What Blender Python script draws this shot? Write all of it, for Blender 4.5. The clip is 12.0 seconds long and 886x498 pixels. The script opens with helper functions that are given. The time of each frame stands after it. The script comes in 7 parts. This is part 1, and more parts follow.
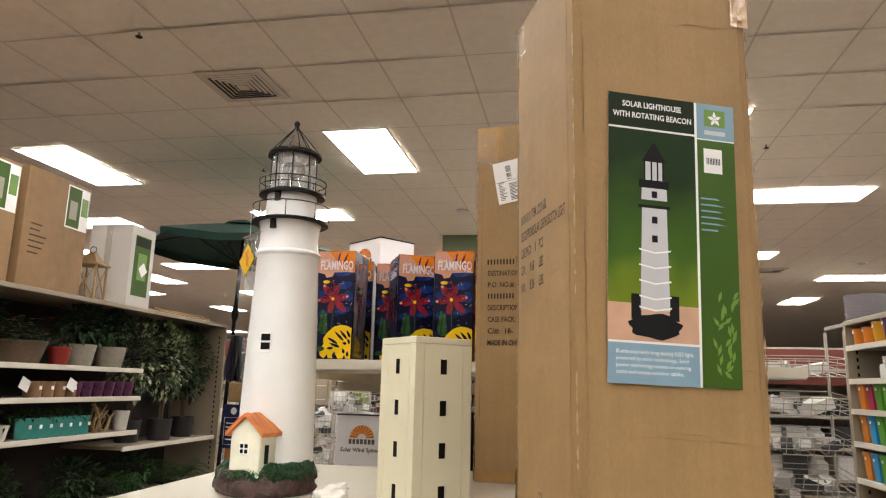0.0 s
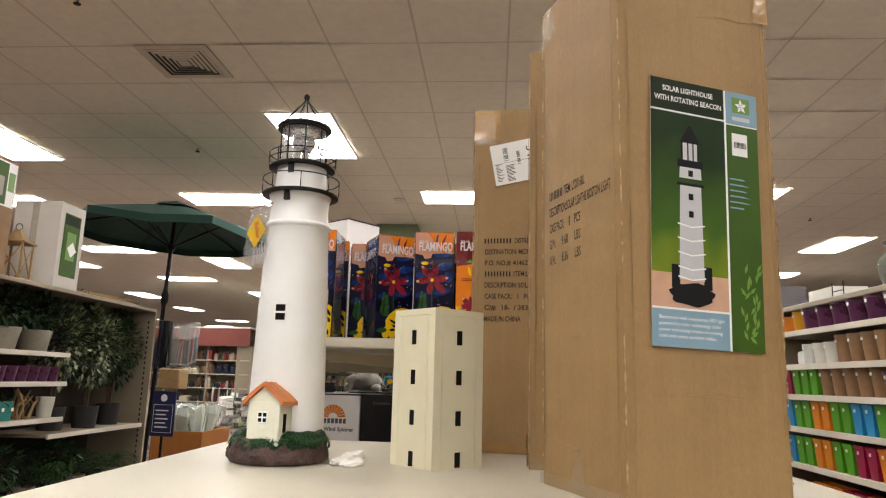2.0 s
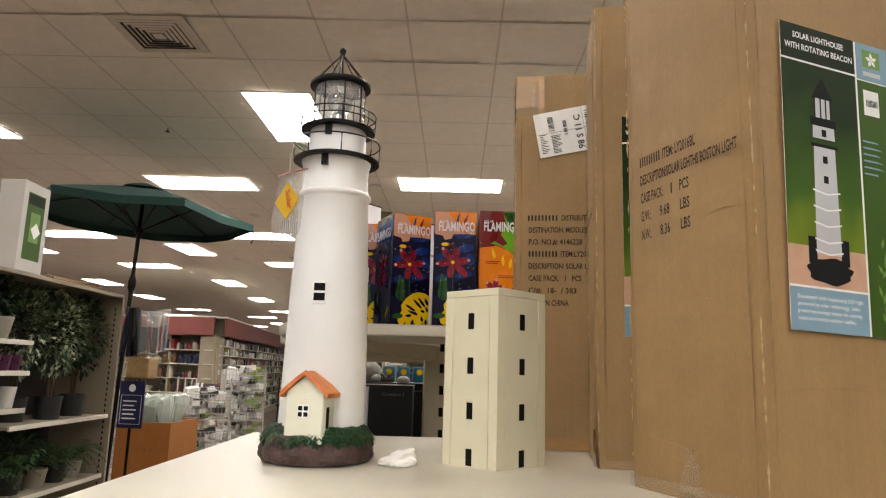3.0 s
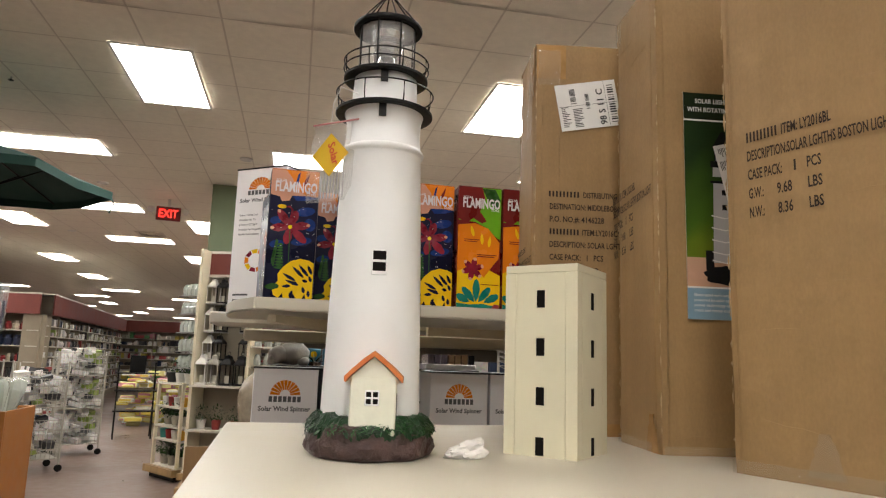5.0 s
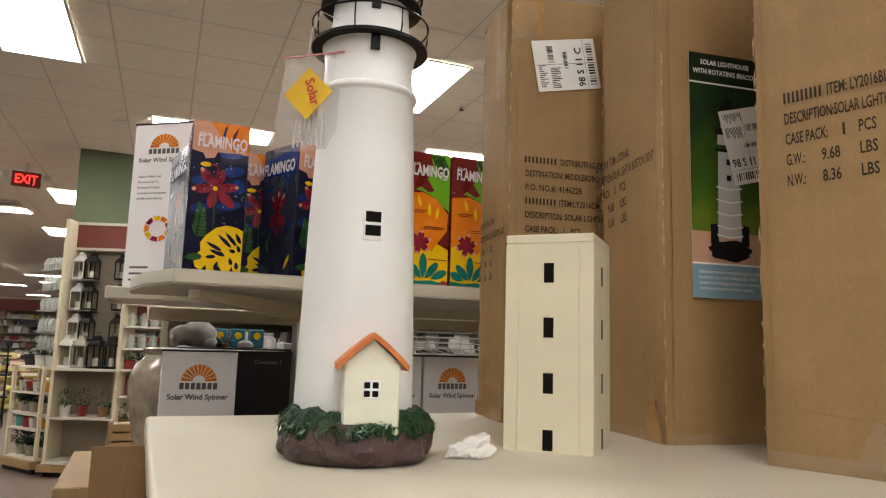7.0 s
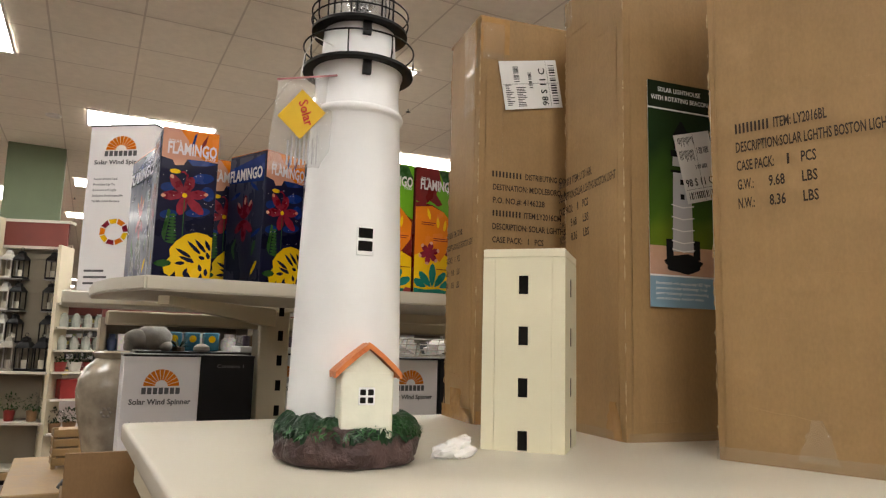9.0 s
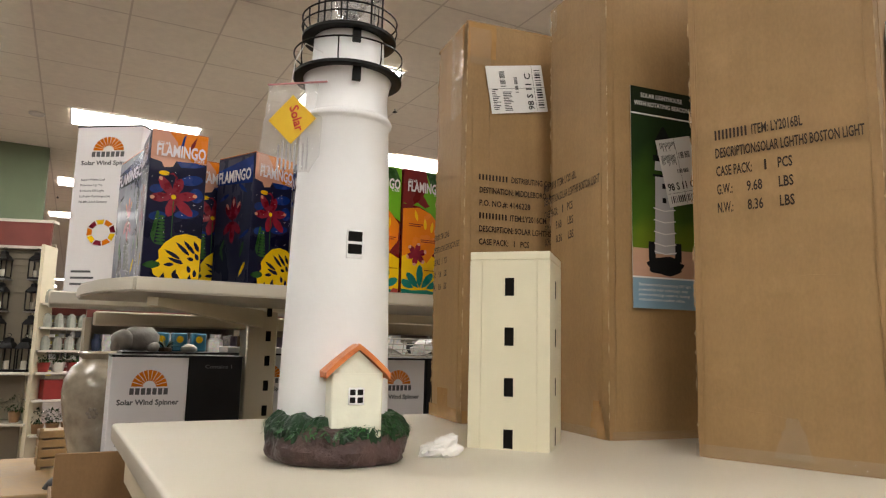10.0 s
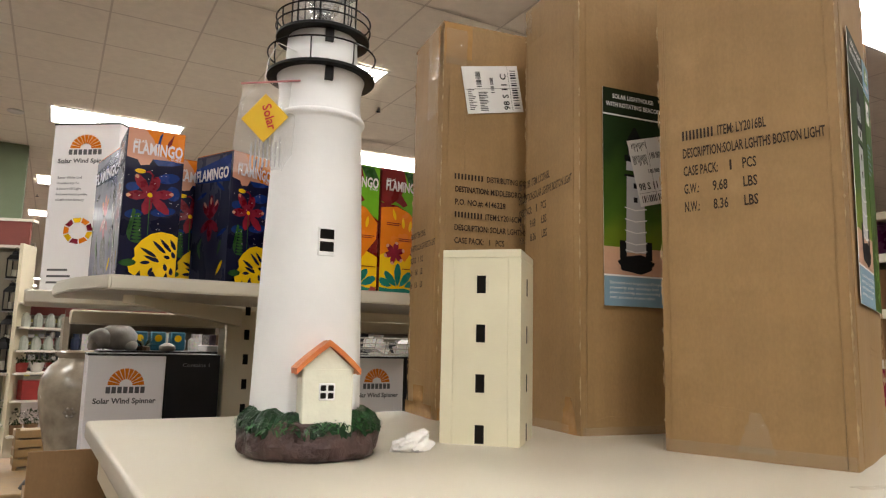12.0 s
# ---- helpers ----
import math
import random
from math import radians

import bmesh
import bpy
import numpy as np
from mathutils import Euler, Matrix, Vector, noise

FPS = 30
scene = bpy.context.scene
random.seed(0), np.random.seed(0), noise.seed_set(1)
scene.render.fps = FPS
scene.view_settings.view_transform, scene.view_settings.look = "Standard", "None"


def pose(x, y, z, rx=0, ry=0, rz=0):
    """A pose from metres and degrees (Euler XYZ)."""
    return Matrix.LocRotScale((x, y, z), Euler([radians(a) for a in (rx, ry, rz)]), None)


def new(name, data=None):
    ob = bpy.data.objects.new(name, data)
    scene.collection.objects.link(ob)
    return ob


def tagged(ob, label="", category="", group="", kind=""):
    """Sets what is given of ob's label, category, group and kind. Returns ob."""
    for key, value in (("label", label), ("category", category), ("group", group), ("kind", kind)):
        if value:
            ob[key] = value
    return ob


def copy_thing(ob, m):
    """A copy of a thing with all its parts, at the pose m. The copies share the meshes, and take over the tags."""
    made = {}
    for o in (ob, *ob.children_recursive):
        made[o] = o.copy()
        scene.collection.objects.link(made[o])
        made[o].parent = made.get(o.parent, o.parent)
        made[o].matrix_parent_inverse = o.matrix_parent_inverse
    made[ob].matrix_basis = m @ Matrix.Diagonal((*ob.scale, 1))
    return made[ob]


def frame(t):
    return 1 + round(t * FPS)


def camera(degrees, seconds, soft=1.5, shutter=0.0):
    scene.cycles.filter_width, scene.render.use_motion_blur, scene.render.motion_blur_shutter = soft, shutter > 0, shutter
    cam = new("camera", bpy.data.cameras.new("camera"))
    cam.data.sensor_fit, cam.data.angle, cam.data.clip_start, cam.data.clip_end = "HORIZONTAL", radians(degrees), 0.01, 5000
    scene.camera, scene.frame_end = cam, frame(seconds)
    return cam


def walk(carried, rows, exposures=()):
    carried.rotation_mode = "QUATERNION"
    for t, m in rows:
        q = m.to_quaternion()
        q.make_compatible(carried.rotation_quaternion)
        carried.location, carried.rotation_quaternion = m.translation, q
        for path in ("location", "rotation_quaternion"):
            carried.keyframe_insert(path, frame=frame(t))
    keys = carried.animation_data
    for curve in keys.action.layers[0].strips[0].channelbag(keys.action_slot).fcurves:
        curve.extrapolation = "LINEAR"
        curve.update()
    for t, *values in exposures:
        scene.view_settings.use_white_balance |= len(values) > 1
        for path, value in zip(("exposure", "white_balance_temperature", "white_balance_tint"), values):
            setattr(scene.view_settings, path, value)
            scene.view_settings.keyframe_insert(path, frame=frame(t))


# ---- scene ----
cam = camera(65.2, 12.0, soft=1.2)
METRES, EYE, TILT, LEAN, TURN = 1.16, 1.565, 0.85, 0.0, 9.4
ROWS = [
    (0.0, 0.0, 0.0, 0.0, -0.26, 10.41, -1.39),
    (0.5, -0.0316, -0.0287, -0.0075, -3.5, 10.54, -1.48),
    (1.0, -0.0703, -0.0545, -0.0162, -4.97, 10.53, -1.54),
    (1.5, -0.1051, -0.049, -0.026, -5.7, 10.25, -1.57),
    (2.0, -0.151, -0.0167, -0.0356, -6.9, 9.88, -1.6),
    (2.5, -0.2094, 0.0502, -0.0429, -8.34, 9.53, -1.66),
    (3.0, -0.2723, 0.1279, -0.043, -10.01, 9.19, -1.77),
    (5.0, -0.5266, 0.3077, -0.0582, -22.87, 8.4, -2.23),
    (5.5, -0.552, 0.3525, -0.0673, -25.81, 7.82, -2.15),
    (6.0, -0.5662, 0.4091, -0.067, -28.48, 7.53, -2.13),
    (6.5, -0.575, 0.4626, -0.0618, -30.86, 7.31, -2.15),
    (7.0, -0.5869, 0.4901, -0.0615, -32.79, 7.13, -2.18),
    (9.0, -0.658, 0.477, -0.0525, -37.84, 7.22, -2.0),
    (9.5, -0.6662, 0.4665, -0.0487, -38.48, 7.25, -1.97),
    (10.0, -0.6704, 0.464, -0.0509, -38.97, 7.22, -1.92),
    (10.5, -0.6674, 0.4599, -0.0505, -39.27, 7.21, -1.92),
    (11.0, -0.6695, 0.4568, -0.0553, -39.65, 7.2, -1.87),
    (11.5, -0.6666, 0.4539, -0.0557, -39.97, 7.26, -1.89),
    (12.0, -0.6647, 0.4464, -0.0542, -40.22, 7.26, -1.87),
]
walk(cam, [(t, pose(0, 0, EYE, TILT, LEAN, TURN) @ pose(METRES * x, METRES * y, METRES * z, 90 + pitch, roll, yaw)) for t, x, y, z, yaw, pitch, roll in ROWS],
     exposures=((0.0, 0.30), (1.5, 0.22), (3.0, 0.12), (5.0, 0.01), (6.5, -0.05), (9.0, 0.01), (12.0, 0.04)))

# ---- world and exposure ----
world = bpy.data.worlds.new("world")
scene.world = world
world.use_nodes = True
world.node_tree.nodes["Background"].inputs[0].default_value = (0.9, 0.85, 0.78, 1)
world.node_tree.nodes["Background"].inputs[1].default_value = 0.02
PANEL = 20.5      # radiance of the ceiling light panels
TABLE = 1.37      # height of the display top
CEIL = 3.737

# ---- materials ----


def mat(name, color, rough=0.6, vary=0.12, scale=18.0, bump=0.0, bump_scale=60.0, metal=0.0, coat=0.0,
        stretch=(1, 1, 1), color2=None, obj_vary=0.0, spec=0.5, emit=0.0, alpha=1.0, trans=0.0, ior=1.45):
    m = bpy.data.materials.new(name)
    m.use_nodes = True
    nt = m.node_tree
    b = nt.nodes["Principled BSDF"]
    N, L = nt.nodes.new, nt.links.new
    c = (*color, 1)
    b.inputs["Roughness"].default_value = rough
    b.inputs["Metallic"].default_value = metal
    b.inputs["Coat Weight"].default_value = coat
    b.inputs["Specular IOR Level"].default_value = spec
    b.inputs["IOR"].default_value = ior
    b.inputs["Transmission Weight"].default_value = trans
    b.inputs["Alpha"].default_value = alpha
    tc = N("ShaderNodeTexCoord")
    mp = N("ShaderNodeMapping")
    mp.inputs["Scale"].default_value = stretch
    L(tc.outputs["Object"], mp.inputs[0])
    n1 = N("ShaderNodeTexNoise")
    n1.inputs["Scale"].default_value = scale
    n1.inputs["Detail"].default_value = 6
    L(mp.outputs[0], n1.inputs["Vector"])
    n2 = N("ShaderNodeTexNoise")
    n2.inputs["Scale"].default_value = scale * 0.13
    n2.inputs["Detail"].default_value = 3
    L(mp.outputs[0], n2.inputs["Vector"])
    add = N("ShaderNodeMath")
    add.operation = "ADD"
    L(n1.outputs["Fac"], add.inputs[0])
    L(n2.outputs["Fac"], add.inputs[1])
    ramp = N("ShaderNodeMapRange")
    ramp.inputs["From Min"].default_value = 0.7
    ramp.inputs["From Max"].default_value = 1.3
    L(add.outputs[0], ramp.inputs["Value"])
    mix = N("ShaderNodeMix")
    mix.data_type = "RGBA"
    d = color2 or tuple(max(0.0, v * (1 - vary)) for v in color)
    e = color if color2 else tuple(min(1.0, v * (1 + vary * 0.6)) for v in color)
    mix.inputs[6].default_value = (*d, 1)
    mix.inputs[7].default_value = (*e, 1)
    L(ramp.outputs[0], mix.inputs[0])
    out = mix.outputs[2]
    if obj_vary:
        oi = N("ShaderNodeObjectInfo")
        hs = N("ShaderNodeHueSaturation")
        mr = N("ShaderNodeMapRange")
        mr.inputs["To Min"].default_value = 1 - obj_vary
        mr.inputs["To Max"].default_value = 1 + obj_vary
        L(oi.outputs["Random"], mr.inputs["Value"])
        L(mr.outputs[0], hs.inputs["Value"])
        L(out, hs.inputs["Color"])
        out = hs.outputs[0]
    L(out, b.inputs["Base Color"])
    rr = N("ShaderNodeMapRange")
    rr.inputs["To Min"].default_value = max(0.02, rough - 0.08)
    rr.inputs["To Max"].default_value = min(1, rough + 0.08)
    L(ramp.outputs[0], rr.inputs["Value"])
    L(rr.outputs[0], b.inputs["Roughness"])
    if bump:
        n3 = N("ShaderNodeTexNoise")
        n3.inputs["Scale"].default_value = bump_scale
        n3.inputs["Detail"].default_value = 5
        L(mp.outputs[0], n3.inputs["Vector"])
        bp = N("ShaderNodeBump")
        bp.inputs["Strength"].default_value = bump
        bp.inputs["Distance"].default_value = 0.004
        L(n3.outputs["Fac"], bp.inputs["Height"])
        L(bp.outputs[0], b.inputs["Normal"])
    if emit:
        b.inputs["Emission Color"].default_value = c
        b.inputs["Emission Strength"].default_value = emit
    return m


M_TILE = mat("ceiling_tile", (0.92, 0.87, 0.76), 0.95, 0.06, 120, 0.3, 160)
M_TBAR = mat("ceiling_bar", (0.70, 0.64, 0.55), 0.6, 0.05)
M_LIGHT = mat("light_panel", (1.0, 0.965, 0.915), 0.5, 0.0, emit=PANEL)
M_FRAME = mat("white_enamel", (0.75, 0.73, 0.69), 0.4, 0.05)
M_WALL = mat("wall_paint", (0.68, 0.64, 0.56), 0.85, 0.08, 3, 0.1)
M_RED = mat("maroon_fascia", (0.18, 0.045, 0.035), 0.7, 0.15, 5)
M_GREEN = mat("sage_paint", (0.17, 0.21, 0.13), 0.8, 0.1, 4)
M_FLOOR = mat("floor_tile", (0.165, 0.118, 0.096), 0.35, 0.25, 9)
M_LAM = mat("cream_laminate", (0.57, 0.53, 0.435), 0.36, 0.07, 9, 0.05, 300)
M_CREAM = mat("cream_steel", (0.62, 0.55, 0.40), 0.45, 0.07, 8)
M_CREAM2 = mat("cream_plastic", (0.70, 0.655, 0.485), 0.45, 0.05, 12)
M_DARK = mat("slot_dark", (0.008, 0.007, 0.006), 0.8, 0.1, spec=0.1)
M_WHITE = mat("white_resin", (0.82, 0.825, 0.82), 0.36, 0.05, 14, 0.06, 90)
M_COTT = mat("cottage_cream", (0.75, 0.745, 0.62), 0.55, 0.06, 60, 0.15, 120)
M_ORANGE = mat("terracotta_roof", (0.78, 0.29, 0.075), 0.5, 0.3, 45, 0.6, 130, color2=(0.50, 0.12, 0.035), stretch=(1, 3, 1))
M_ROCK = mat("painted_rock", (0.105, 0.064, 0.058), 0.42, 0.3, 40, 1.6, 75, color2=(0.04, 0.025, 0.025), spec=0.3)
M_MOSS = mat("painted_moss", (0.010, 0.048, 0.012), 0.42, 0.3, 60, 1.0, 130, color2=(0.006, 0.018, 0.008), spec=0.25)
M_BLACK = mat("black_iron", (0.005, 0.0045, 0.0045), 0.38, 0.2, 60, spec=0.2)
M_CHROME = mat("chrome", (0.7, 0.7, 0.7), 0.12, 0.05, metal=1.0)
M_GLASS = mat("clear_plastic", (0.95, 0.95, 0.95), 0.05, 0.0, alpha=0.22, spec=0.6)
M_BAG = mat("poly_bag", (0.80, 0.80, 0.79), 0.07, 0.05, 30, 1.6, 90, alpha=0.26, coat=0.7)


def kraft(name, color):
    """Corrugated board: blotches, upright streaks, fine fibre and pale scuffs."""
    m = bpy.data.materials.new(name)
    m.use_nodes = True
    nt = m.node_tree
    b = nt.nodes["Principled BSDF"]
    N, L = nt.nodes.new, nt.links.new
    tc = N("ShaderNodeTexCoord")
    total = None
    for scale, stretch, amount in ((4.0, (1, 1, 0.6), 0.20), (42.0, (1, 1, 0.05), 0.10), (260.0, (1, 1, 0.5), 0.13), (11.0, (1, 1, 1.6), 0.14), (95.0, (1, 1, 0.02), 0.06)):
        mp = N("ShaderNodeMapping")
        mp.inputs["Scale"].default_value = stretch
        L(tc.outputs["Object"], mp.inputs[0])
        n = N("ShaderNodeTexNoise")
        n.inputs["Scale"].default_value = scale
        n.inputs["Detail"].default_value = 5
        L(mp.outputs[0], n.inputs["Vector"])
        k = N("ShaderNodeMath")
        k.operation = "MULTIPLY_ADD"
        k.inputs[1].default_value = amount * 2
        k.inputs[2].default_value = -amount
        L(n.outputs["Fac"], k.inputs[0])
        if total is None:
            total = k
        else:
            a = N("ShaderNodeMath")
            a.operation = "ADD"
            L(total.outputs[0], a.inputs[0])
            L(k.outputs[0], a.inputs[1])
            total = a
    v = N("ShaderNodeMath")
    v.operation = "ADD"
    v.inputs[1].default_value = 1.0
    L(total.outputs[0], v.inputs[0])
    hs = N("ShaderNodeHueSaturation")
    hs.inputs["Color"].default_value = (*color, 1)
    L(v.outputs[0], hs.inputs["Value"])
    sc = N("ShaderNodeTexNoise")
    sc.inputs["Scale"].default_value = 9
    sc.inputs["Detail"].default_value = 9
    sc.inputs["Roughness"].default_value = 0.68
    L(tc.outputs["Object"], sc.inputs["Vector"])
    sr = N("ShaderNodeMapRange")
    sr.inputs["From Min"].default_value = 0.58
    sr.inputs["From Max"].default_value = 0.74
    sr.inputs["To Max"].default_value = 0.35
    L(sc.outputs["Fac"], sr.inputs["Value"])
    rub = N("ShaderNodeMix")
    rub.data_type = "RGBA"
    rub.inputs[7].default_value = (*(min(1.0, c * 1.45 + 0.02) for c in color), 1)
    L(sr.outputs[0], rub.inputs[0])
    L(hs.outputs[0], rub.inputs[6])
    L(rub.outputs[2], b.inputs["Base Color"])
    b.inputs["Roughness"].default_value = 0.62
    b.inputs["Specular IOR Level"].default_value = 0.35
    w = N("ShaderNodeTexNoise")
    w.inputs["Scale"].default_value = 16
    w.inputs["Detail"].default_value = 6
    L(tc.outputs["Object"], w.inputs["Vector"])
    bp = N("ShaderNodeBump")
    bp.inputs["Strength"].default_value = 0.38
    bp.inputs["Distance"].default_value = 0.006
    L(w.outputs["Fac"], bp.inputs["Height"])
    L(bp.outputs[0], b.inputs["Normal"])
    return m


M_KRAFT = kraft("kraft_card", (0.305, 0.190, 0.082))
M_KRAFT2 = kraft("kraft_card_dark", (0.23, 0.135, 0.06))
M_TAPE = mat("packing_tape", (0.40, 0.23, 0.09), 0.16, 0.15, 40, 0.4, 60, coat=0.4)
M_CLEARTAPE = mat("clear_tape", (0.6, 0.5, 0.36), 0.06, 0.1, 40, 1.0, 90, alpha=0.22, coat=0.5)
M_FIBRE = mat("rubbed_fibre", (0.46, 0.33, 0.18), 0.8, 0.2, 80)
M_INK = mat("box_ink", (0.032, 0.019, 0.011), 0.8, 0.3, 60)
M_PAPER = mat("white_paper", (0.80, 0.79, 0.77), 0.6, 0.04)
M_BLK = mat("print_black", (0.010, 0.010, 0.011), 0.55, 0.2, spec=0.12)
M_TISSUE = mat("tissue", (0.82, 0.80, 0.76), 0.8, 0.06, 50, 0.3)


def goods_mat(name, ramp_cols, rough=0.45):
    """Many small packs: each island takes one of the colours."""
    m = bpy.data.materials.new(name)
    m.use_nodes = True
    nt = m.node_tree
    b = nt.nodes["Principled BSDF"]
    b.inputs["Roughness"].default_value = rough
    g = nt.nodes.new("ShaderNodeNewGeometry")
    r = nt.nodes.new("ShaderNodeValToRGB")
    r.color_ramp.interpolation = "CONSTANT"
    el = r.color_ramp.elements
    for i, c in enumerate(ramp_cols):
        e = el[i] if i < 2 else el.new(i / len(ramp_cols))
        e.position = i / len(ramp_cols)
        e.color = (*c, 1)
    nt.links.new(g.outputs["Random Per Island"], r.inputs[0])
    nz = nt.nodes.new("ShaderNodeTexNoise")
    nz.inputs["Scale"].default_value = 60
    tc = nt.nodes.new("ShaderNodeTexCoord")
    nt.links.new(tc.outputs["Object"], nz.inputs["Vector"])
    mx = nt.nodes.new("ShaderNodeMix")
    mx.data_type = "RGBA"
    mx.blend_type = "MULTIPLY"
    mx.inputs[0].default_value = 0.5
    nt.links.new(r.outputs[0], mx.inputs[6])
    nt.links.new(nz.outputs["Color"], mx.inputs[7])
    nt.links.new(mx.outputs[2], b.inputs["Base Color"])
    return m


M_BLADE = goods_mat("grass_paint", [(0.008, 0.03, 0.01), (0.022, 0.11, 0.02), (0.014, 0.06, 0.016), (0.04, 0.19, 0.04)], 0.32)


# ---- building helpers ----
def part(name, bm, material, parent=None, label="", smooth=True):
    bmesh.ops.recalc_face_normals(bm, faces=bm.faces)
    if smooth:
        for f in bm.faces:
            f.smooth = True
        for e in bm.edges:
            if len(e.link_faces) != 2 or e.calc_face_angle(0) > 0.62:
                e.smooth = False
    me = bpy.data.meshes.new(name)
    bm.to_mesh(me)
    bm.free()
    me.materials.append(material)
    ob = new(name, me)
    ob.parent = parent
    if label:
        ob["label"] = label
    return ob


def thing(name, label, category, m=None, group="", kind=""):
    ob = new(name)
    ob.empty_display_size = 0.05
    if m is not None:
        ob.matrix_basis = m
    return tagged(ob, label, category, group, kind)


def B():
    return bmesh.new()


def add_box(bm, x0, x1, y0, y1, z0, z1, bevel=0.0, m=None, seg=1):
    mm = Matrix.Translation(((x0 + x1) / 2, (y0 + y1) / 2, (z0 + z1) / 2)) @ Matrix.Diagonal((x1 - x0, y1 - y0, z1 - z0, 1))
    r = bmesh.ops.create_cube(bm, size=1.0, matrix=mm if m is None else m @ mm)
    if bevel:
        edges = list({e for v in r["verts"] for e in v.link_edges})
        bmesh.ops.bevel(bm, geom=edges, offset=bevel, segments=seg, affect="EDGES", profile=0.5)
    return bm


def box(x0, x1, y0, y1, z0, z1, bevel=0.0, seg=1):
    return add_box(B(), x0, x1, y0, y1, z0, z1, bevel, None, seg)


def add_poly(bm, pts, z=0.0, depth=0.0004, m=None):
    """A thin printed shape: a polygon in the local xy plane with a little thickness."""
    vs = [bm.verts.new((m or Matrix()) @ Vector((x, y, z + depth))) for x, y in pts]
    try:
        bm.faces.new(vs)
    except ValueError:
        pass
    return bm


def add_lathe(bm, prof, n=32, m=None, closed=False):
    """Rings of (radius, height) turned about z."""
    mm = m or Matrix()
    rings = []
    for r, z in prof:
        rings.append([bm.verts.new(mm @ Vector((r * math.cos(2 * math.pi * i / n), r * math.sin(2 * math.pi * i / n), z))) for i in range(n)])
    for a, b in zip(rings, rings[1:] + (rings[:1] if closed else [])):
        for i in range(n):
            j = (i + 1) % n
            bm.faces.new((a[i], a[j], b[j], b[i]))
    if not closed:
        if prof[0][0] > 1e-5:
            bm.faces.new(rings[0][::-1])
        if prof[-1][0] > 1e-5:
            bm.faces.new(rings[-1])
    return bm


def lathe(prof, n=32, m=None, closed=False):
    return add_lathe(B(), prof, n, m, closed)


def add_tube(bm, pts, r, n=8, close=False, m=None):
    pts = [Vector(p) for p in pts]
    rings = []
    k = len(pts)
    for i, p in enumerate(pts):
        a = pts[i - 1] if (i or close) else p
        b = pts[(i + 1) % k] if (i < k - 1 or close) else p
        d = (b - a).normalized()
        u = d.cross(Vector((0, 0, 1)))
        if u.length < 1e-3:
            u = d.cross(Vector((1, 0, 0)))
        u.normalize()
        v = d.cross(u)
        rr = r[i] if isinstance(r, (list, tuple)) else r
        ring = []
        for j in range(n):
            q = p + rr * (math.cos(2 * math.pi * j / n) * u + math.sin(2 * math.pi * j / n) * v)
            ring.append(bm.verts.new((m @ q) if m is not None else q))
        rings.append(ring)
    seq = list(zip(rings, rings[1:])) + ([(rings[-1], rings[0])] if close else [])
    for a, b in seq:
        for j in range(n):
            bm.faces.new((a[j], a[(j + 1) % n], b[(j + 1) % n], b[j]))
    if not close:
        bm.faces.new(rings[0][::-1])
        bm.faces.new(rings[-1])
    return bm


def tube(pts, r, n=8, close=False):
    return add_tube(B(), pts, r, n, close)


def circle(r, z, n=40, a0=0.0):
    return [(r * math.cos(a0 + 2 * math.pi * i / n), r * math.sin(a0 + 2 * math.pi * i / n), z) for i in range(n)]


def face_frame(origin, right, up=(0, 0, 1)):
    """A frame on a face: x along right, y up, z out of the face."""
    x = Vector(right).normalized()
    y = Vector(up).normalized()
    z = x.cross(y)
    m = Matrix((x, y, z)).transposed().to_4x4()
    m.translation = Vector(origin)
    return m


def lettering(body, height, m, material, parent, width=0.0, name="lettering", align="LEFT", label="", bold=0.018):
    """Flat letters of the built-in font on the frame m, cap height given; width squeezes the line to that length."""
    cu = bpy.data.curves.new(name, "FONT")
    cu.body = body
    cu.size = height / 0.7
    cu.resolution_u = 2
    cu.offset = bold * cu.size
    ob = bpy.data.objects.new(name, cu)
    me = bpy.data.meshes.new_from_object(ob)
    bpy.data.objects.remove(ob)
    xs = [v.co.x for v in me.vertices] or [0, 1]
    w = max(xs) - min(xs)
    sx = width / w if width else 1.0
    off = -min(xs) if align == "LEFT" else -(min(xs) + max(xs)) / 2
    me.transform(m @ Matrix.Diagonal((sx, 1, 1, 1)) @ Matrix.Translation((off, 0, 0.0006)))
    me.name = name
    me.materials.clear()
    me.materials.append(material)
    o = new(name, me)
    o.parent = parent
    if label:
        o["label"] = label
    return o


# ---- structure ----
def plain(name, bm, material, label, category):
    return tagged(part(name, bm, material), label, category, "", "structure")


plain("floor", box(-30, 18, -14, 62, -0.1, 0), M_FLOOR, "brown polished store floor", "floor")
plain("wall_north", box(-30, 18, 62, 62.2, 0, 3.9), M_WALL, "far cream store wall", "wall")
plain("wall_south", box(-30, 18, -14.2, -14, 0, 3.9), M_WALL, "plain cream store wall", "wall")
plain("wall_east", box(18, 18.2, -14, 62, 0, 3.9), M_WALL, "plain cream store wall", "wall")
plain("wall_west", box(-30.2, -30, -14, 62, 0, 3.9), M_WALL, "plain cream store wall", "wall")


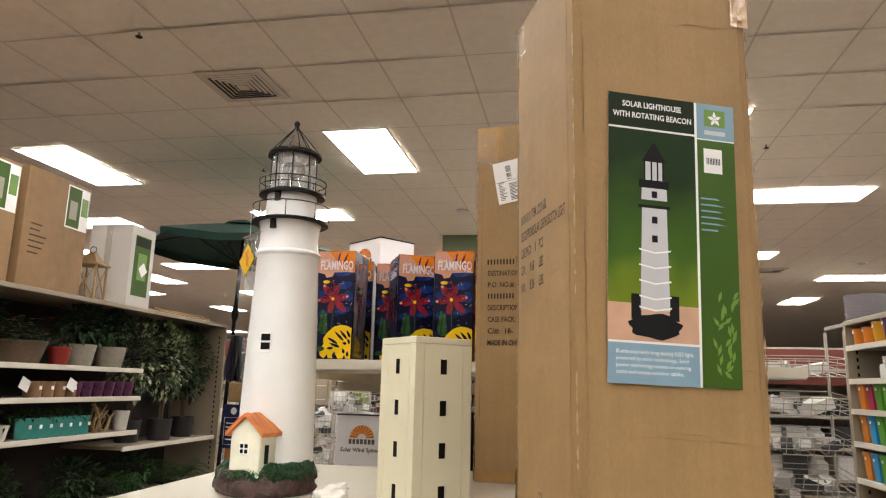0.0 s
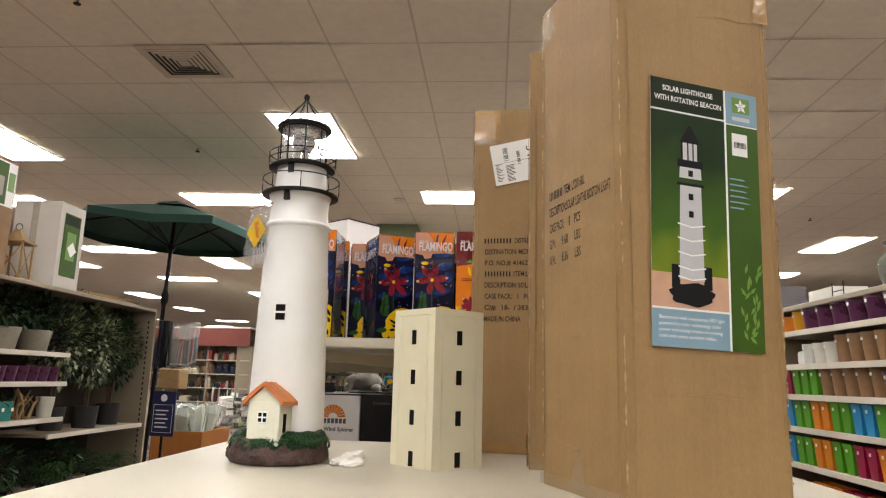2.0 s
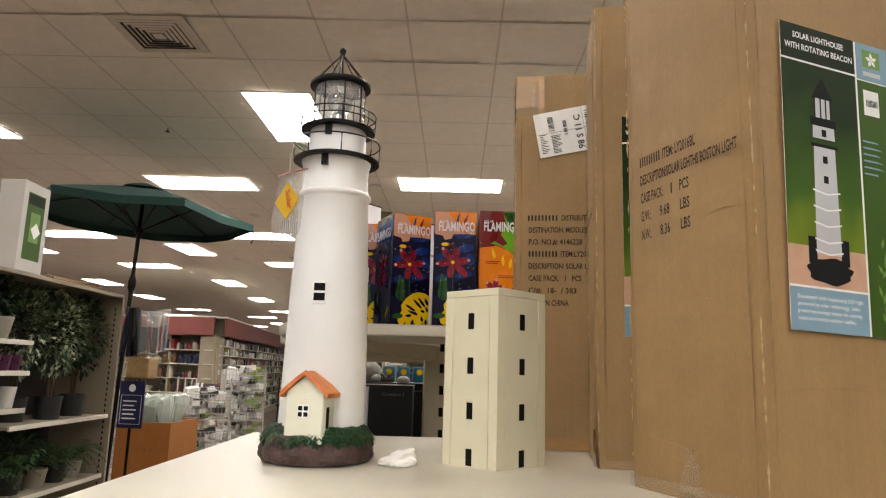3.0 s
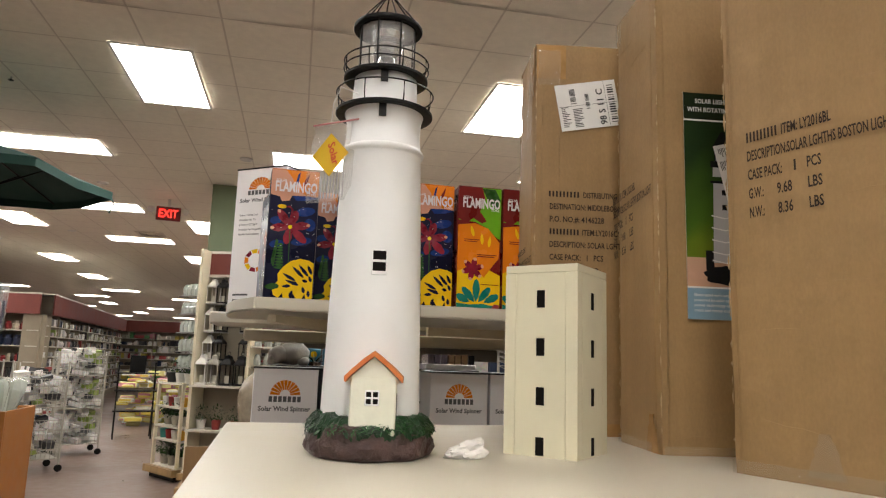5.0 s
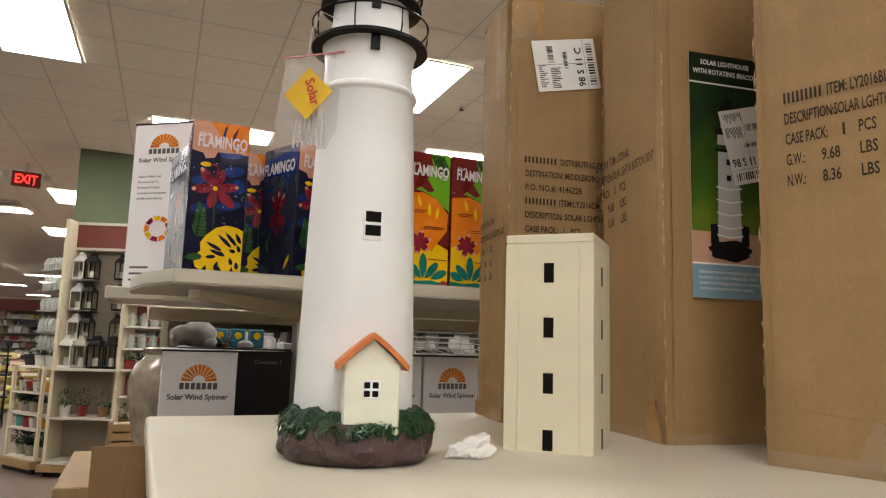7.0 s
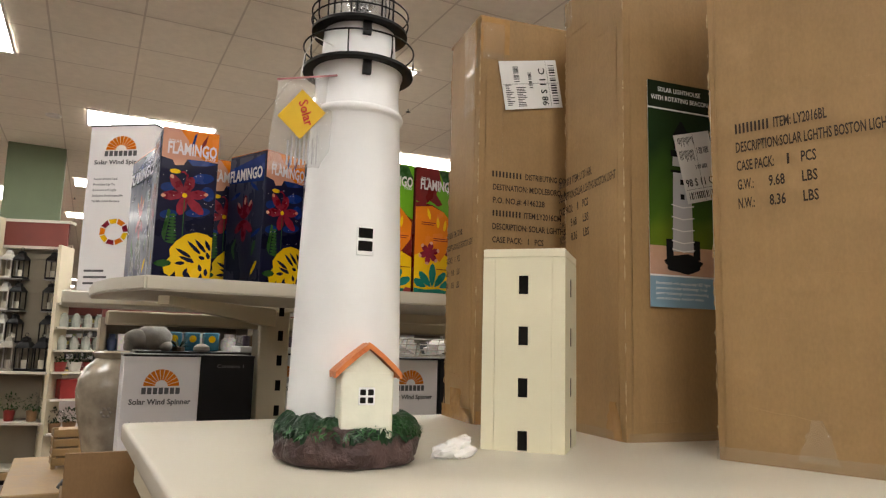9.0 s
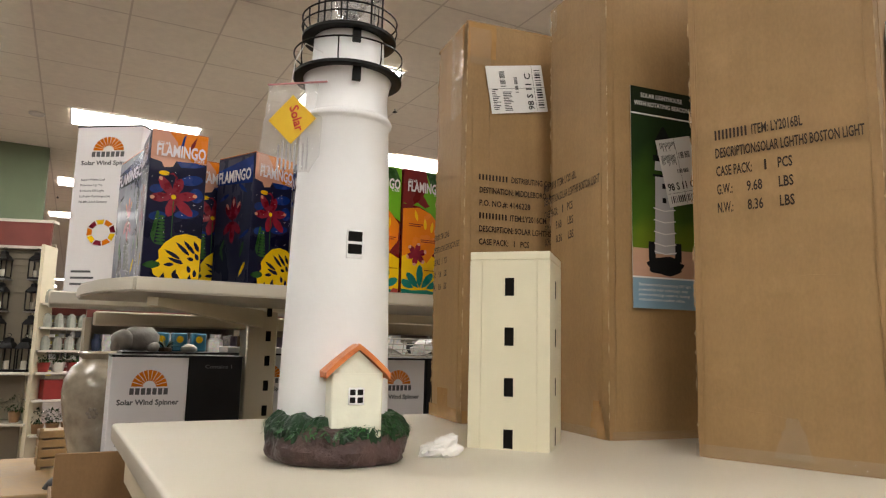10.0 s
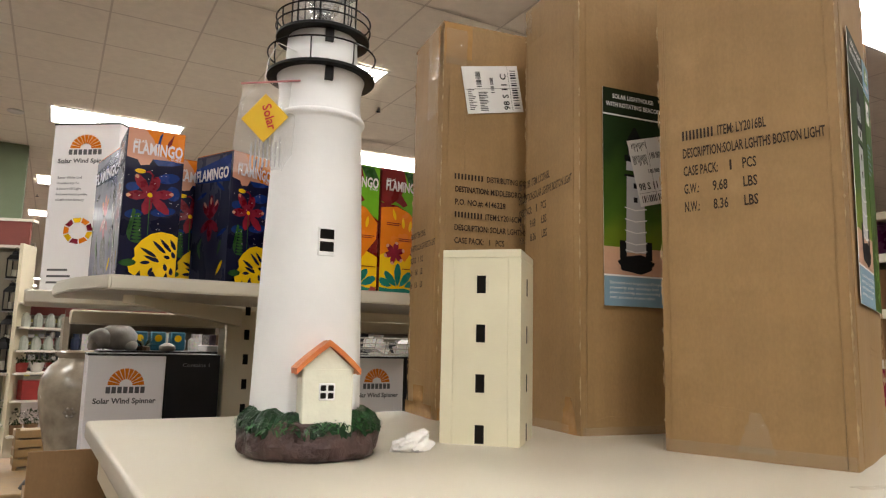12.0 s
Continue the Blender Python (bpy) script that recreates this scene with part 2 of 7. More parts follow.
def build_ceiling():
    verts, faces, mats = [], [], []
    tx, ty, gap = 0.603, 0.612, 0.007
    turn = Matrix.Rotation(radians(-1.6), 4, "Z")

    def quad(ps, k):
        i = len(verts)
        verts.extend(turn @ Vector(p) for p in ps)
        faces.append((i, i + 1, i + 2, i + 3))
        mats.append(k)
    x_first, y_first = -0.70 - 52 * tx, 4.22 - 30 * ty
    nx, ny = 84, 126
    for i in range(nx):
        for j in range(ny):
            a, b = x_first + i * tx + gap, x_first + (i + 1) * tx - gap
            c, d = y_first + j * ty + gap, y_first + (j + 1) * ty - gap
            dz = 0.004 * random.random()
            z, t = CEIL + 0.003 + dz, CEIL + 0.02
            quad([(a, d, z), (b, d, z), (b, c, z), (a, c, z)], 0)
    x_end, y_end = x_first + nx * tx, y_first + ny * ty
    for i in range(nx + 1):
        a = x_first + i * tx
        quad([(a - gap, y_end, CEIL), (a + gap, y_end, CEIL), (a + gap, y_first, CEIL), (a - gap, y_first, CEIL)], 1)
    for j in range(ny + 1):
        c = y_first + j * ty
        quad([(x_first, c + gap, CEIL - 0.001), (x_end, c + gap, CEIL - 0.001), (x_end, c - gap, CEIL - 0.001), (x_first, c - gap, CEIL - 0.001)], 1)
    quad([(x_first, y_end, CEIL + 0.05), (x_end, y_end, CEIL + 0.05), (x_end, y_first, CEIL + 0.05), (x_first, y_first, CEIL + 0.05)], 0)
    me = bpy.data.meshes.new("ceiling")
    me.from_pydata(verts, [], faces)
    me.materials.append(M_TILE)
    me.materials.append(M_TBAR)
    me.polygons.foreach_set("material_index", mats)
    tagged(new("ceiling", me), "suspended ceiling of square mineral tiles in metal grid", "ceiling", "", "structure")


build_ceiling()


def build_lights():
    first = thing("ceiling_light", "rectangular recessed fluorescent ceiling light, lit", "ceiling light", pose(-1.70, 6.1, CEIL - 0.004, 0, 0, -1.6), "ceiling lights")
    bm = B()
    for a in ((-0.302, 0.302, -0.63, -0.61), (-0.302, 0.302, 0.61, 0.63), (-0.302, -0.28, -0.61, 0.61), (0.28, 0.302, -0.61, 0.61)):
        add_box(bm, *a, -0.006, 0.003)
    part("frame", bm, M_FRAME, first)
    part("diffuser", box(-0.28, 0.28, -0.61, 0.61, -0.003, 0.003), M_LIGHT, first, "glowing white diffuser")
    spots = [(-4.9, 6.28, 0), (1.25, 5.95, 0), (-8.1, 6.4, 0), (4.4, 5.9, 0),
             (-3.28, 8.46, 1), (-0.22, 8.20, 1), (2.74, 7.92, 1), (-6.5, 8.7, 1), (5.9, 7.8, 1),
             # the y -0.4 row is out of view, added to light the display
             (3.95, 2.65, 1), (0.8, 2.7, 1), (-2.3, 2.75, 1), (-5.5, 2.8, 1), (2.3, -0.4, 0), (-0.8, -0.4, 0), (-3.9, -0.4, 0), (5.5, -0.5, 0),
             (-6.8, 12.25, 1), (-3.5, 11.9, 1), (-0.3, 11.7, 1), (2.8, 11.5, 1), (-10.2, 12.4, 1),
             (5.4, 10.75, 0), (-8.3, 10.3, 0), (1.5, 9.9, 0), (-5.0, 10.1, 0),
             (5.5, 13.8, 1), (-7.02, 16.05, 1), (-3.47, 15.25, 1), (-0.4, 14.9, 1), (2.9, 14.7, 1), (-10.6, 16.2, 1),
             (-2.0, 13.3, 0), (-5.2, 13.6, 0), (-8.6, 13.9, 0),
             (-6.05, 19.1, 0), (-9.8, 19.7, 0), (-2.6, 18.0, 0), (1.3, 17.8, 0), (5.6, 17.3, 0)]
    # unseen rows behind the camera, added to brighten surfaces that face it
    for x in (-7.6, -4.4, -1.2, 2.0, 5.2):
        spots += [(x, -3.2, 1), (x + 1.5, -5.5, 0), (x, -9.0, 1)]
    for y, x0, k in ((23.9, -14.0, 0), (28.9, -14.2, 1), (32.3, -12.2, 1), (36.8, -12.5, 0), (39.8, -14.4, 1), (44.6, -12.4, 0), (49.5, -14.4, 1), (56.0, -12.6, 1)):
        for c in range(5):
            spots.append((x0 + 3.85 * c, y - 0.15 * c, k))
    for x, y, k in spots:
        copy_thing(first, pose(x, y, CEIL - 0.004, 0, 0, 90 * k - 1.6))


build_lights()

# ---- display top ----
def build_table():
    t = thing("display_gondola", "cream laminate gondola display top with worn edges", "display table", pose(-0.135, 1.15, 0))
    part("top", box(-0.612, 0.545, -0.56, 0.57, TABLE - 0.03, TABLE, 0.006, 3), M_LAM, t)
    part("apron", box(-0.59, 0.525, -0.53, 0.53, TABLE - 0.09, TABLE - 0.03), M_CREAM, t)
    part("back_panel", box(-0.56, 0.50, -0.5, 0.5, 0.12, TABLE - 0.09), M_CREAM, t)
    part("base", box(-0.6, 0.53, -0.54, 0.54, 0, 0.12, 0.005), M_CREAM, t)


build_table()


# ---- toy lighthouse ----
def build_lighthouse():
    L = thing("lighthouse", "white garden lighthouse ornament with black lantern room on a rock base", "garden ornament", pose(-0.5215, 1.280, TABLE))
    # rock base
    bm = B()
    n, rows = 128, [(0.0, 0.89), (0.003, 0.95), (0.007, 0.985), (0.012, 1.005), (0.018, 1.01), (0.024, 1.005), (0.030, 0.985), (0.035, 0.96), (0.040, 0.92), (0.044, 0.87), (0.047, 0.8), (0.05, 0.6)]
    rings = []
    for z, k in rows:
        ring = []
        for i in range(n):
            a = 2 * math.pi * i / n
            q = Vector((math.cos(a) * 2.2, math.sin(a) * 2.2, z * 60))
            f = 1 + 0.06 * noise.noise(q) + 0.05 * noise.noise(q * 0.5 + Vector((5, 2, 0)))
            f -= 0.10 * max(0.0, noise.noise(Vector((math.cos(a) * 4, math.sin(a) * 4, z * 40 + 3)))) * (0.4 if z == 0 else 1)
            f += 0.08 * abs(noise.noise(q * 1.7 + Vector((3, 1, 7)))) * (1 if z > 0 else 0)
            if z:
                f += 0.055 * noise.voronoi(Vector((math.cos(a) * 3.1, math.sin(a) * 3.1, z * 45)))[0][0] - 0.022 + 0.018 * noise.noise(q * 4.0)
            rx = 0.0868 * k * f
            ring.append(bm.verts.new((rx * math.cos(a) - 0.002, rx * 0.96 * math.sin(a) - 0.030, z * (1 + 0.12 * noise.noise(q)) if z else 0)))
        rings.append(ring)
    for a, b in zip(rings, rings[1:]):
        for i in range(n):
            bm.faces.new((a[i], a[(i + 1) % n], b[(i + 1) % n], b[i]))
    bm.faces.new(rings[-1])
    bm.faces.new(rings[0][::-1])
    part("rock_base", bm, M_ROCK, L, "dark brown painted rock base")
    # grass fringe lying over the rock
    bm = B()
    rings = []
    for k, (r0, z0) in enumerate([(0.0900, 0.029), (0.0890, 0.040), (0.082, 0.050), (0.074, 0.056), (0.060, 0.055)]):
        ring = []
        for i in range(160):
            a = 2 * math.pi * i / 160
            q = Vector((math.cos(a) * 3, math.sin(a) * 3, 0.3 * k))
            w = noise.noise(q * 1.1)
            z = z0 + 0.007 * w + 0.003 * noise.noise(q * 6) + (0.0022 * math.sin(i * 2.1 + 3 * w) if k < 3 else 0)
            r = r0 + 0.003 * noise.noise(q * 5) + (0.0013 * math.sin(i * 2.6 + 4 * w) if k < 4 else 0)
            if k == 0:
                z -= 0.016 * noise.noise(q * 1.4 + Vector((9, 0, 0))) - 0.002
            ring.append(bm.verts.new((r * math.cos(a) - 0.002, r * 0.96 * math.sin(a) - 0.026, z)))
        rings.append(ring)
    for a, b in zip(rings, rings[1:]):
        for i in range(160):
            bm.faces.new((a[i], a[(i + 1) % 160], b[(i + 1) % 160], b[i]))
    part("grass_mat", bm, M_MOSS, L, "dark green moulded grass")
    bm = B()
    rnd = random.Random(4)
    for _ in range(2200):
        a = rnd.uniform(0, 2 * math.pi)
        r = rnd.uniform(0.070, 0.0925)
        z = 0.0525 - (r - 0.076) * 0.7 - max(0.0, r - 0.090) * 2.0 + 0.006 * noise.noise(Vector((math.cos(a) * 3, math.sin(a) * 3, 0.5)))
        p = Vector((r * math.cos(a) - 0.002, r * 0.96 * math.sin(a) - 0.026, z))
        d = Vector((math.cos(a), math.sin(a), 0))
        s = Vector((-math.sin(a), math.cos(a), 0))
        tip = p + d * rnd.uniform(0.001, 0.004) + s * rnd.uniform(-0.009, 0.009) + Vector((0, 0, rnd.uniform(-0.008, 0.002)))
        w = s * 0.0011
        v = [bm.verts.new(q) for q in (p - w, p + w, tip + w * 0.4 + d * 0.001, tip - w * 0.4 + d * 0.001)]
        bm.faces.new(v)
    part("grass_fringe", bm, M_BLADE, L, "moulded green grass blades", False)["kind"] = "stuff"
    # tower
    prof = [(0.0735, 0.036), (0.0728, 0.06), (0.0705, 0.15), (0.067, 0.27), (0.0635, 0.36), (0.0607, 0.432),
            (0.0622, 0.4345), (0.0642, 0.4365), (0.0650, 0.4395), (0.0640, 0.4425), (0.0606, 0.4450), (0.0585, 0.456), (0.0575, 0.468), (0.0578, 0.480), (0.0595, 0.492), (0.062, 0.500), (0.063, 0.505), (0.048, 0.506)]
    part("tower", lathe([(r * 0.978, z * 1.006) for r, z in prof], 64), M_WHITE, L)
    part("upper_drum", lathe([(0.0520, 0.504), (0.0510, 0.51), (0.0485, 0.562)], 48), M_WHITE, L)
    # galleries
    for zz, r, rail in ((0.505, 0.0750, 0.0750), (0.562, 0.0655, 0.0660)):
        part("gallery_deck", lathe([(r - 0.018, zz - 0.001), (r - 0.002, zz - 0.0025), (r, zz - 0.0015), (r, zz + 0.002), (r - 0.002, zz + 0.0035), (0.03, zz + 0.0035)], 48), M_BLACK, L, "black gallery deck")
        g = B()
        top = zz + (0.033 if r > 0.07 else 0.029)
        add_tube(g, circle(rail, top), 0.0012, 6, True)
        if r < 0.07:
            add_tube(g, circle(rail, zz + 0.0165), 0.0011, 6, True)
        for i in range(8):
            a = 2 * math.pi * (i + 0.3) / 8
            c, s = math.cos(a), math.sin(a)
            add_tube(g, [((r - 0.002) * c, (r - 0.002) * s, zz), (rail * c, rail * s, zz + 0.01), (rail * c, rail * s, top)], 0.0011, 5)
        part("railing", g, M_BLACK, L, "thin black wire railing")
        # hanging door plates
        for a in (-1.75, 1.4):
            rr = 0.0585 if r > 0.07 else 0.0495
            part("door_plate", add_box(B(), rr - 0.003, rr + 0.0045, -0.0055, 0.0055, zz - 0.02, zz, 0, Matrix.Rotation(a, 4, "Z")), M_BLACK, L)
    # lantern room
    part("lantern_floor", lathe([(0.049, 0.5655), (0.049, 0.5715), (0.04, 0.5740)], 40), M_BLACK, L)
    part("lantern_glass", lathe([(0.0440, 0.5725), (0.0440, 0.6430)], 40), M_GLASS, L, "clear plastic lantern glazing")
    for i in range(8):
        a = 2 * math.pi * (i + 0.4) / 8
        part("glazing_bar", tube([(0.0450 * math.cos(a), 0.0450 * math.sin(a), 0.566), (0.0450 * math.cos(a), 0.0450 * math.sin(a), 0.6450)], 0.0013, 6), M_BLACK, L)
    part("beacon", lathe([(0.012, 0.5735), (0.014, 0.569), (0.02, 0.578), (0.013, 0.600), (0.021, 0.609), (0.024, 0.618), (0.02, 0.630), (0.027, 0.639), (0.01, 0.630)], 12), M_CHROME, L, "faceted chrome beacon reflector")
    part("roof_rim", lathe([(0.046, 0.6440), (0.0535, 0.6436), (0.0545, 0.6455), (0.0545, 0.6490), (0.0530, 0.6515), (0.0505, 0.6520), (0.0495, 0.6490), (0.046, 0.6485)], 48, None, True), M_BLACK, L, "thin black roof rim")
    part("solar_cell", lathe([(0.0465, 0.6450), (0.0462, 0.6475), (0.02, 0.6480)], 40), M_DARK, L)
    for i in range(8):
        a = 2 * math.pi * (i + 0.1) / 8
        part("roof_spoke", tube([(0.0515 * math.cos(a), 0.0515 * math.sin(a), 0.6500), (0.003 * math.cos(a), 0.003 * math.sin(a), 0.7080)], 0.0011, 6), M_BLACK, L, "black wire roof spoke")
    part("finial", lathe([(0.003, 0.7040), (0.0052, 0.7075), (0.0042, 0.7110), (0.0058, 0.7150), (0.0056, 0.7195), (0.002, 0.7235), (0.0, 0.7240)], 16), M_BLACK, L)
    # tower window, two dark panes with a white surround and sill
    for az, zc, k in ((-1.655, 0.269, 1.12), (0.25, 0.31, 0.8)):
        m = pose(0, 0, 0, 0, 0, math.degrees(az))
        rs = 0.0657 if az < 0 else 0.0642
        part("window_surround", add_box(B(), rs - 0.003, rs + 0.0012, -0.010 * k, 0.010 * k, zc - 0.018 * k, zc + 0.015 * k, 0.001, m), M_WHITE, L)
        for dz in (-0.0072, 0.0072):
            part("pane", add_box(B(), rs - 0.002, rs + 0.0018, -0.0084 * k, 0.0084 * k, zc + (dz - 0.0058) * k, zc + (dz + 0.0058) * k, 0.0008, m), M_DARK, L, "black painted window pane")
    # keeper's cottage
    H = part("cottage", box(-0.0305, 0.0305, -0.105, -0.03, 0.03, 0.106, 0.002), M_COTT, L, "cream painted keeper's cottage")
    H.matrix_basis = pose(0.0085, -0.004, 0.004, 0, 0, -11)
    bm = B()
    v = [bm.verts.new(p) for p in ((-0.0305, -0.1045, 0.1045), (0.0305, -0.1045, 0.1045), (0, -0.1045, 0.131), (-0.0305, -0.04, 0.1045), (0.0305, -0.04, 0.1045), (0, -0.04, 0.131))]
    for f in ((0, 1, 2), (5, 4, 3), (0, 2, 5, 3), (2, 1, 4, 5), (1, 0, 3, 4)):
        bm.faces.new([v[i] for i in f])
    part("gable", bm, M_COTT, H)
    for s in (-1, 1):
        bm = B()
        rows = []
        for j in range(9):
            yy = -0.1115 + j * 0.009
            row = []
            for i in range(9):
                u = i / 8
                x = s * (0.0385 + 0.0014 * noise.noise(Vector((j * 0.9, s * 3, 2)))) * u
                z = 0.1385 - 0.0335 * u + 0.002 * math.sin(u * math.pi) + 0.0009 * math.sin(j * 2.4) + 0.001 * noise.noise(Vector((x * 80, yy * 80, 3)))
                row.append((x, yy, z))
            rows.append(row)
        top = [[bm.verts.new(p) for p in r_] for r_ in rows]
        bot = [[bm.verts.new((p[0] * 0.985, p[1], p[2] - 0.007)) for p in r_] for r_ in rows]
        for g_, fl in ((top, False), (bot, True)):
            for j in range(8):
                for i in range(8):
                    q = (g_[j][i], g_[j][i + 1], g_[j + 1][i + 1], g_[j + 1][i])
                    bm.faces.new(q[::-1] if fl else q)
        for j in range(8):
            bm.faces.new((top[j][8], top[j + 1][8], bot[j + 1][8], bot[j][8]))
        for i in range(8):
            bm.faces.new((top[0][i], top[0][i + 1], bot[0][i + 1], bot[0][i]))
        part("roof_slope", bm, M_ORANGE, H, "orange tiled roof slope")
    bm = add_box(B(), -0.0105, 0.0085, -0.1065, -0.104, 0.068, 0.088, 0.001)
    W = part("cottage_window", bm, M_WHITE, H)
    part("side_door", box(0.0298, 0.0312, -0.090, -0.078, 0.052, 0.084, 0.0004), M_DARK, H, "black painted side door")
    for dx in (-0.0055, 0.0035):
        for z in (0.0735, 0.0825):
            part("pane", box(dx - 0.0036, dx + 0.0036, -0.1072, -0.105, z - 0.0036, z + 0.0036, 0.001), M_DARK, W, "black painted pane")


build_lighthouse()


def build_tag():
    """Clear bag with a yellow card tied to the lighthouse gallery."""
    t = thing("hang_tag", "clear plastic bag holding a yellow diamond card, tied under the gallery", "tag", face_frame((-0.625, 1.295, 1.731), (0.054, -0.047, 0)) )
    bm = B()
    W, Hh = 0.084, 0.122
    g = []
    for j in range(13):
        g.append([bm.verts.new((-0.003 + W * i / 8 - 0.006 * (1 - j / 12), Hh * j / 12, 0.0055 * noise.noise(Vector((i * 0.9, j * 0.7, 1))) + 0.004 * math.sin(j * 0.4))) for i in range(9)])
    for j in range(12):
        for i in range(8):
            bm.faces.new((g[j][i], g[j][i + 1], g[j + 1][i + 1], g[j + 1][i]))
    part("bag", bm, M_BAG, t, "crinkled clear bag")
    part("zip_strip", box(-0.003, W - 0.003, -0.001 + Hh, 0.001 + Hh, -0.001, 0.0012), mat("zip_pink", (0.5, 0.2, 0.2), 0.4), t)
    m_y = mat("yellow_card", (0.75, 0.48, 0.02), 0.5, 0.06)
    cx, cy, r = 0.037, 0.070, 0.033
    part("card", add_box(B(), -0.0235, 0.0235, -0.0235, 0.0235, -0.006, -0.0052, 0, pose(cx, cy, 0.0125, 0, 0, 45)), m_y, t, "yellow diamond card")
    lettering("Solar", 0.0125, pose(cx - 0.004, cy + 0.016, 0.0078, 0, 0, -72), mat("card_red", (0.6, 0.04, 0.03), 0.5), t, 0.036, "lettering")
    bm = B()
    for i in range(8):
        add_box(bm, 0.014 + 0.0058 * i, 0.0165 + 0.0058 * i, 0.006, 0.040 + 0.006 * (i % 3), -0.0035, -0.003)
    part("print_line", bm, mat("grey_print", (0.55, 0.55, 0.56), 0.6), t)
    part("string", tube([(0.03, Hh, 0), (0.036, Hh + 0.03, 0.004), (0.05, Hh + 0.052, 0.006), (0.07, Hh + 0.045, -0.01)], 0.0008, 5), M_PAPER, t)


build_tag()


# ---- cream window tower ----
def build_tower():
    t = thing("window_tower", "cream plastic square tower with small black windows", "garden ornament", pose(-0.3207, 1.270, TABLE, 0, 0, -46.3) @ Matrix.Diagonal((1.01, 1.035, 1, 1)))
    S, Hh = 0.1165, 0.281
    part("body", box(0.0012, S - 0.0012, 0.0012, S - 0.0012, 0, Hh - 0.001, 0.0006), M_CREAM2, t)
    for x, y in ((0, 0), (S - 0.018, 0), (0, S - 0.018), (S - 0.018, S - 0.018)):
        part("corner_post", box(x, x + 0.018, y, y + 0.018, 0, Hh - 0.0128, 0.0005), M_CREAM2, t)
    part("cap", box(0, S, 0, S, Hh - 0.012, Hh, 0.0010), M_CREAM2, t)
    for turn in (0, 90):
        m = pose(0, 0, 0) if turn == 0 else pose(S, 0, 0, 0, 0, 90)
        for x0, x1 in ((0.0188, S / 2 - 0.0068), (S / 2 + 0.0068, S - 0.0188)):
            part("face_panel", add_box(B(), x0, x1, 0.0002, 0.0030, 0, Hh - 0.0128, 0, m), M_CREAM2, t)
        last = 0.0
        for k in range(5):
            z = 0.0150 + 0.0715 * k
            part("face_panel", add_box(B(), S / 2 - 0.0068, S / 2 + 0.0068, 0.0002, 0.0030, last, z - 0.0132 if k < 4 else Hh - 0.0128, 0, m), M_CREAM2, t)
            last = z + 0.0132
            if k < 4:
                part("window", add_box(B(), S / 2 - 0.0066, S / 2 + 0.0066, 0.0008, 0.0022, z - 0.0130, z + 0.0130, 0, m), M_DARK, t, "black window opening")


build_tower()


def build_tissue():
    bm = B()
    bmesh.ops.create_icosphere(bm, subdivisions=4, radius=1.0)
    for v in bm.verts:
        p = v.co.copy()
        f = 1 + 0.45 * noise.noise(p * 1.6) + 0.30 * abs(noise.noise(p * 3.7)) - 0.22 * abs(noise.noise(p * 2.3 + Vector((4, 4, 4))))
        v.co = Vector((p.x * 0.030 * f, p.y * 0.020 * f, max(-0.006, p.z * 0.017 * f + 0.006 * p.x) + 0.006))
    ob = part("crumpled_tissue", bm, M_TISSUE)
    ob.matrix_basis = pose(-0.387, 1.226, TABLE, 0, 0, 12)
    tagged(ob, "crumpled scrap of white tissue lying on the display top", "paper scrap")


build_tissue()


# ---- shipping cartons ----
M_LBL_DK = mat("label_dark_green", (0.014, 0.022, 0.010), 0.5, 0.2, spec=0.12)
M_LBL_GR = mat("label_green", (0.046, 0.098, 0.012), 0.5, 0.2, 9, spec=0.2)


def photo_print():
    """A blurred garden photograph: dark leaves above, sunlit lawn below."""
    m = bpy.data.materials.new("label_photo")
    m.use_nodes = True
    nt = m.node_tree
    b = nt.nodes["Principled BSDF"]
    b.inputs["Roughness"].default_value = 0.5
    b.inputs["Specular IOR Level"].default_value = 0.12
    tc = nt.nodes.new("ShaderNodeTexCoord")
    sep = nt.nodes.new("ShaderNodeSeparateXYZ")
    nt.links.new(tc.outputs["Object"], sep.inputs[0])
    nz = nt.nodes.new("ShaderNodeTexNoise")
    nz.inputs["Scale"].default_value = 9
    nt.links.new(tc.outputs["Object"], nz.inputs["Vector"])
    mr = nt.nodes.new("ShaderNodeMapRange")
    mr.inputs["From Min"].default_value = 0.30
    mr.inputs["From Max"].default_value = 0.56
    nt.links.new(sep.outputs[2], mr.inputs["Value"])
    ad = nt.nodes.new("ShaderNodeMath")
    ad.operation = "MULTIPLY_ADD"
    ad.inputs[1].default_value = 0.7
    nt.links.new(nz.outputs["Fac"], ad.inputs[0])
    nt.links.new(mr.outputs[0], ad.inputs[2])
    cr = nt.nodes.new("ShaderNodeValToRGB")
    e = cr.color_ramp.elements
    e[0].position, e[0].color = 0.30, (0.20, 0.25, 0.015, 1)
    e[1].position, e[1].color = 1.0, (0.012, 0.028, 0.008, 1)
    k = e.new(0.60)
    k.color = (0.05, 0.11, 0.012, 1)
    nt.links.new(ad.outputs[0], cr.inputs[0])
    nt.links.new(cr.outputs[0], b.inputs["Base Color"])
    return m


M_LBL_BL = mat("label_pale_blue", (0.21, 0.33, 0.42), 0.5, 0.1, spec=0.2)
M_LBL_BG = photo_print()
M_LBL_WD = mat("label_wood", (0.55, 0.33, 0.22), 0.4, 0.15, 30)
M_LBL_GY = mat("label_grey", (0.50, 0.50, 0.52), 0.4, 0.1)
M_LEAF2 = mat("label_leaf", (0.12, 0.24, 0.03), 0.4, 0.2)


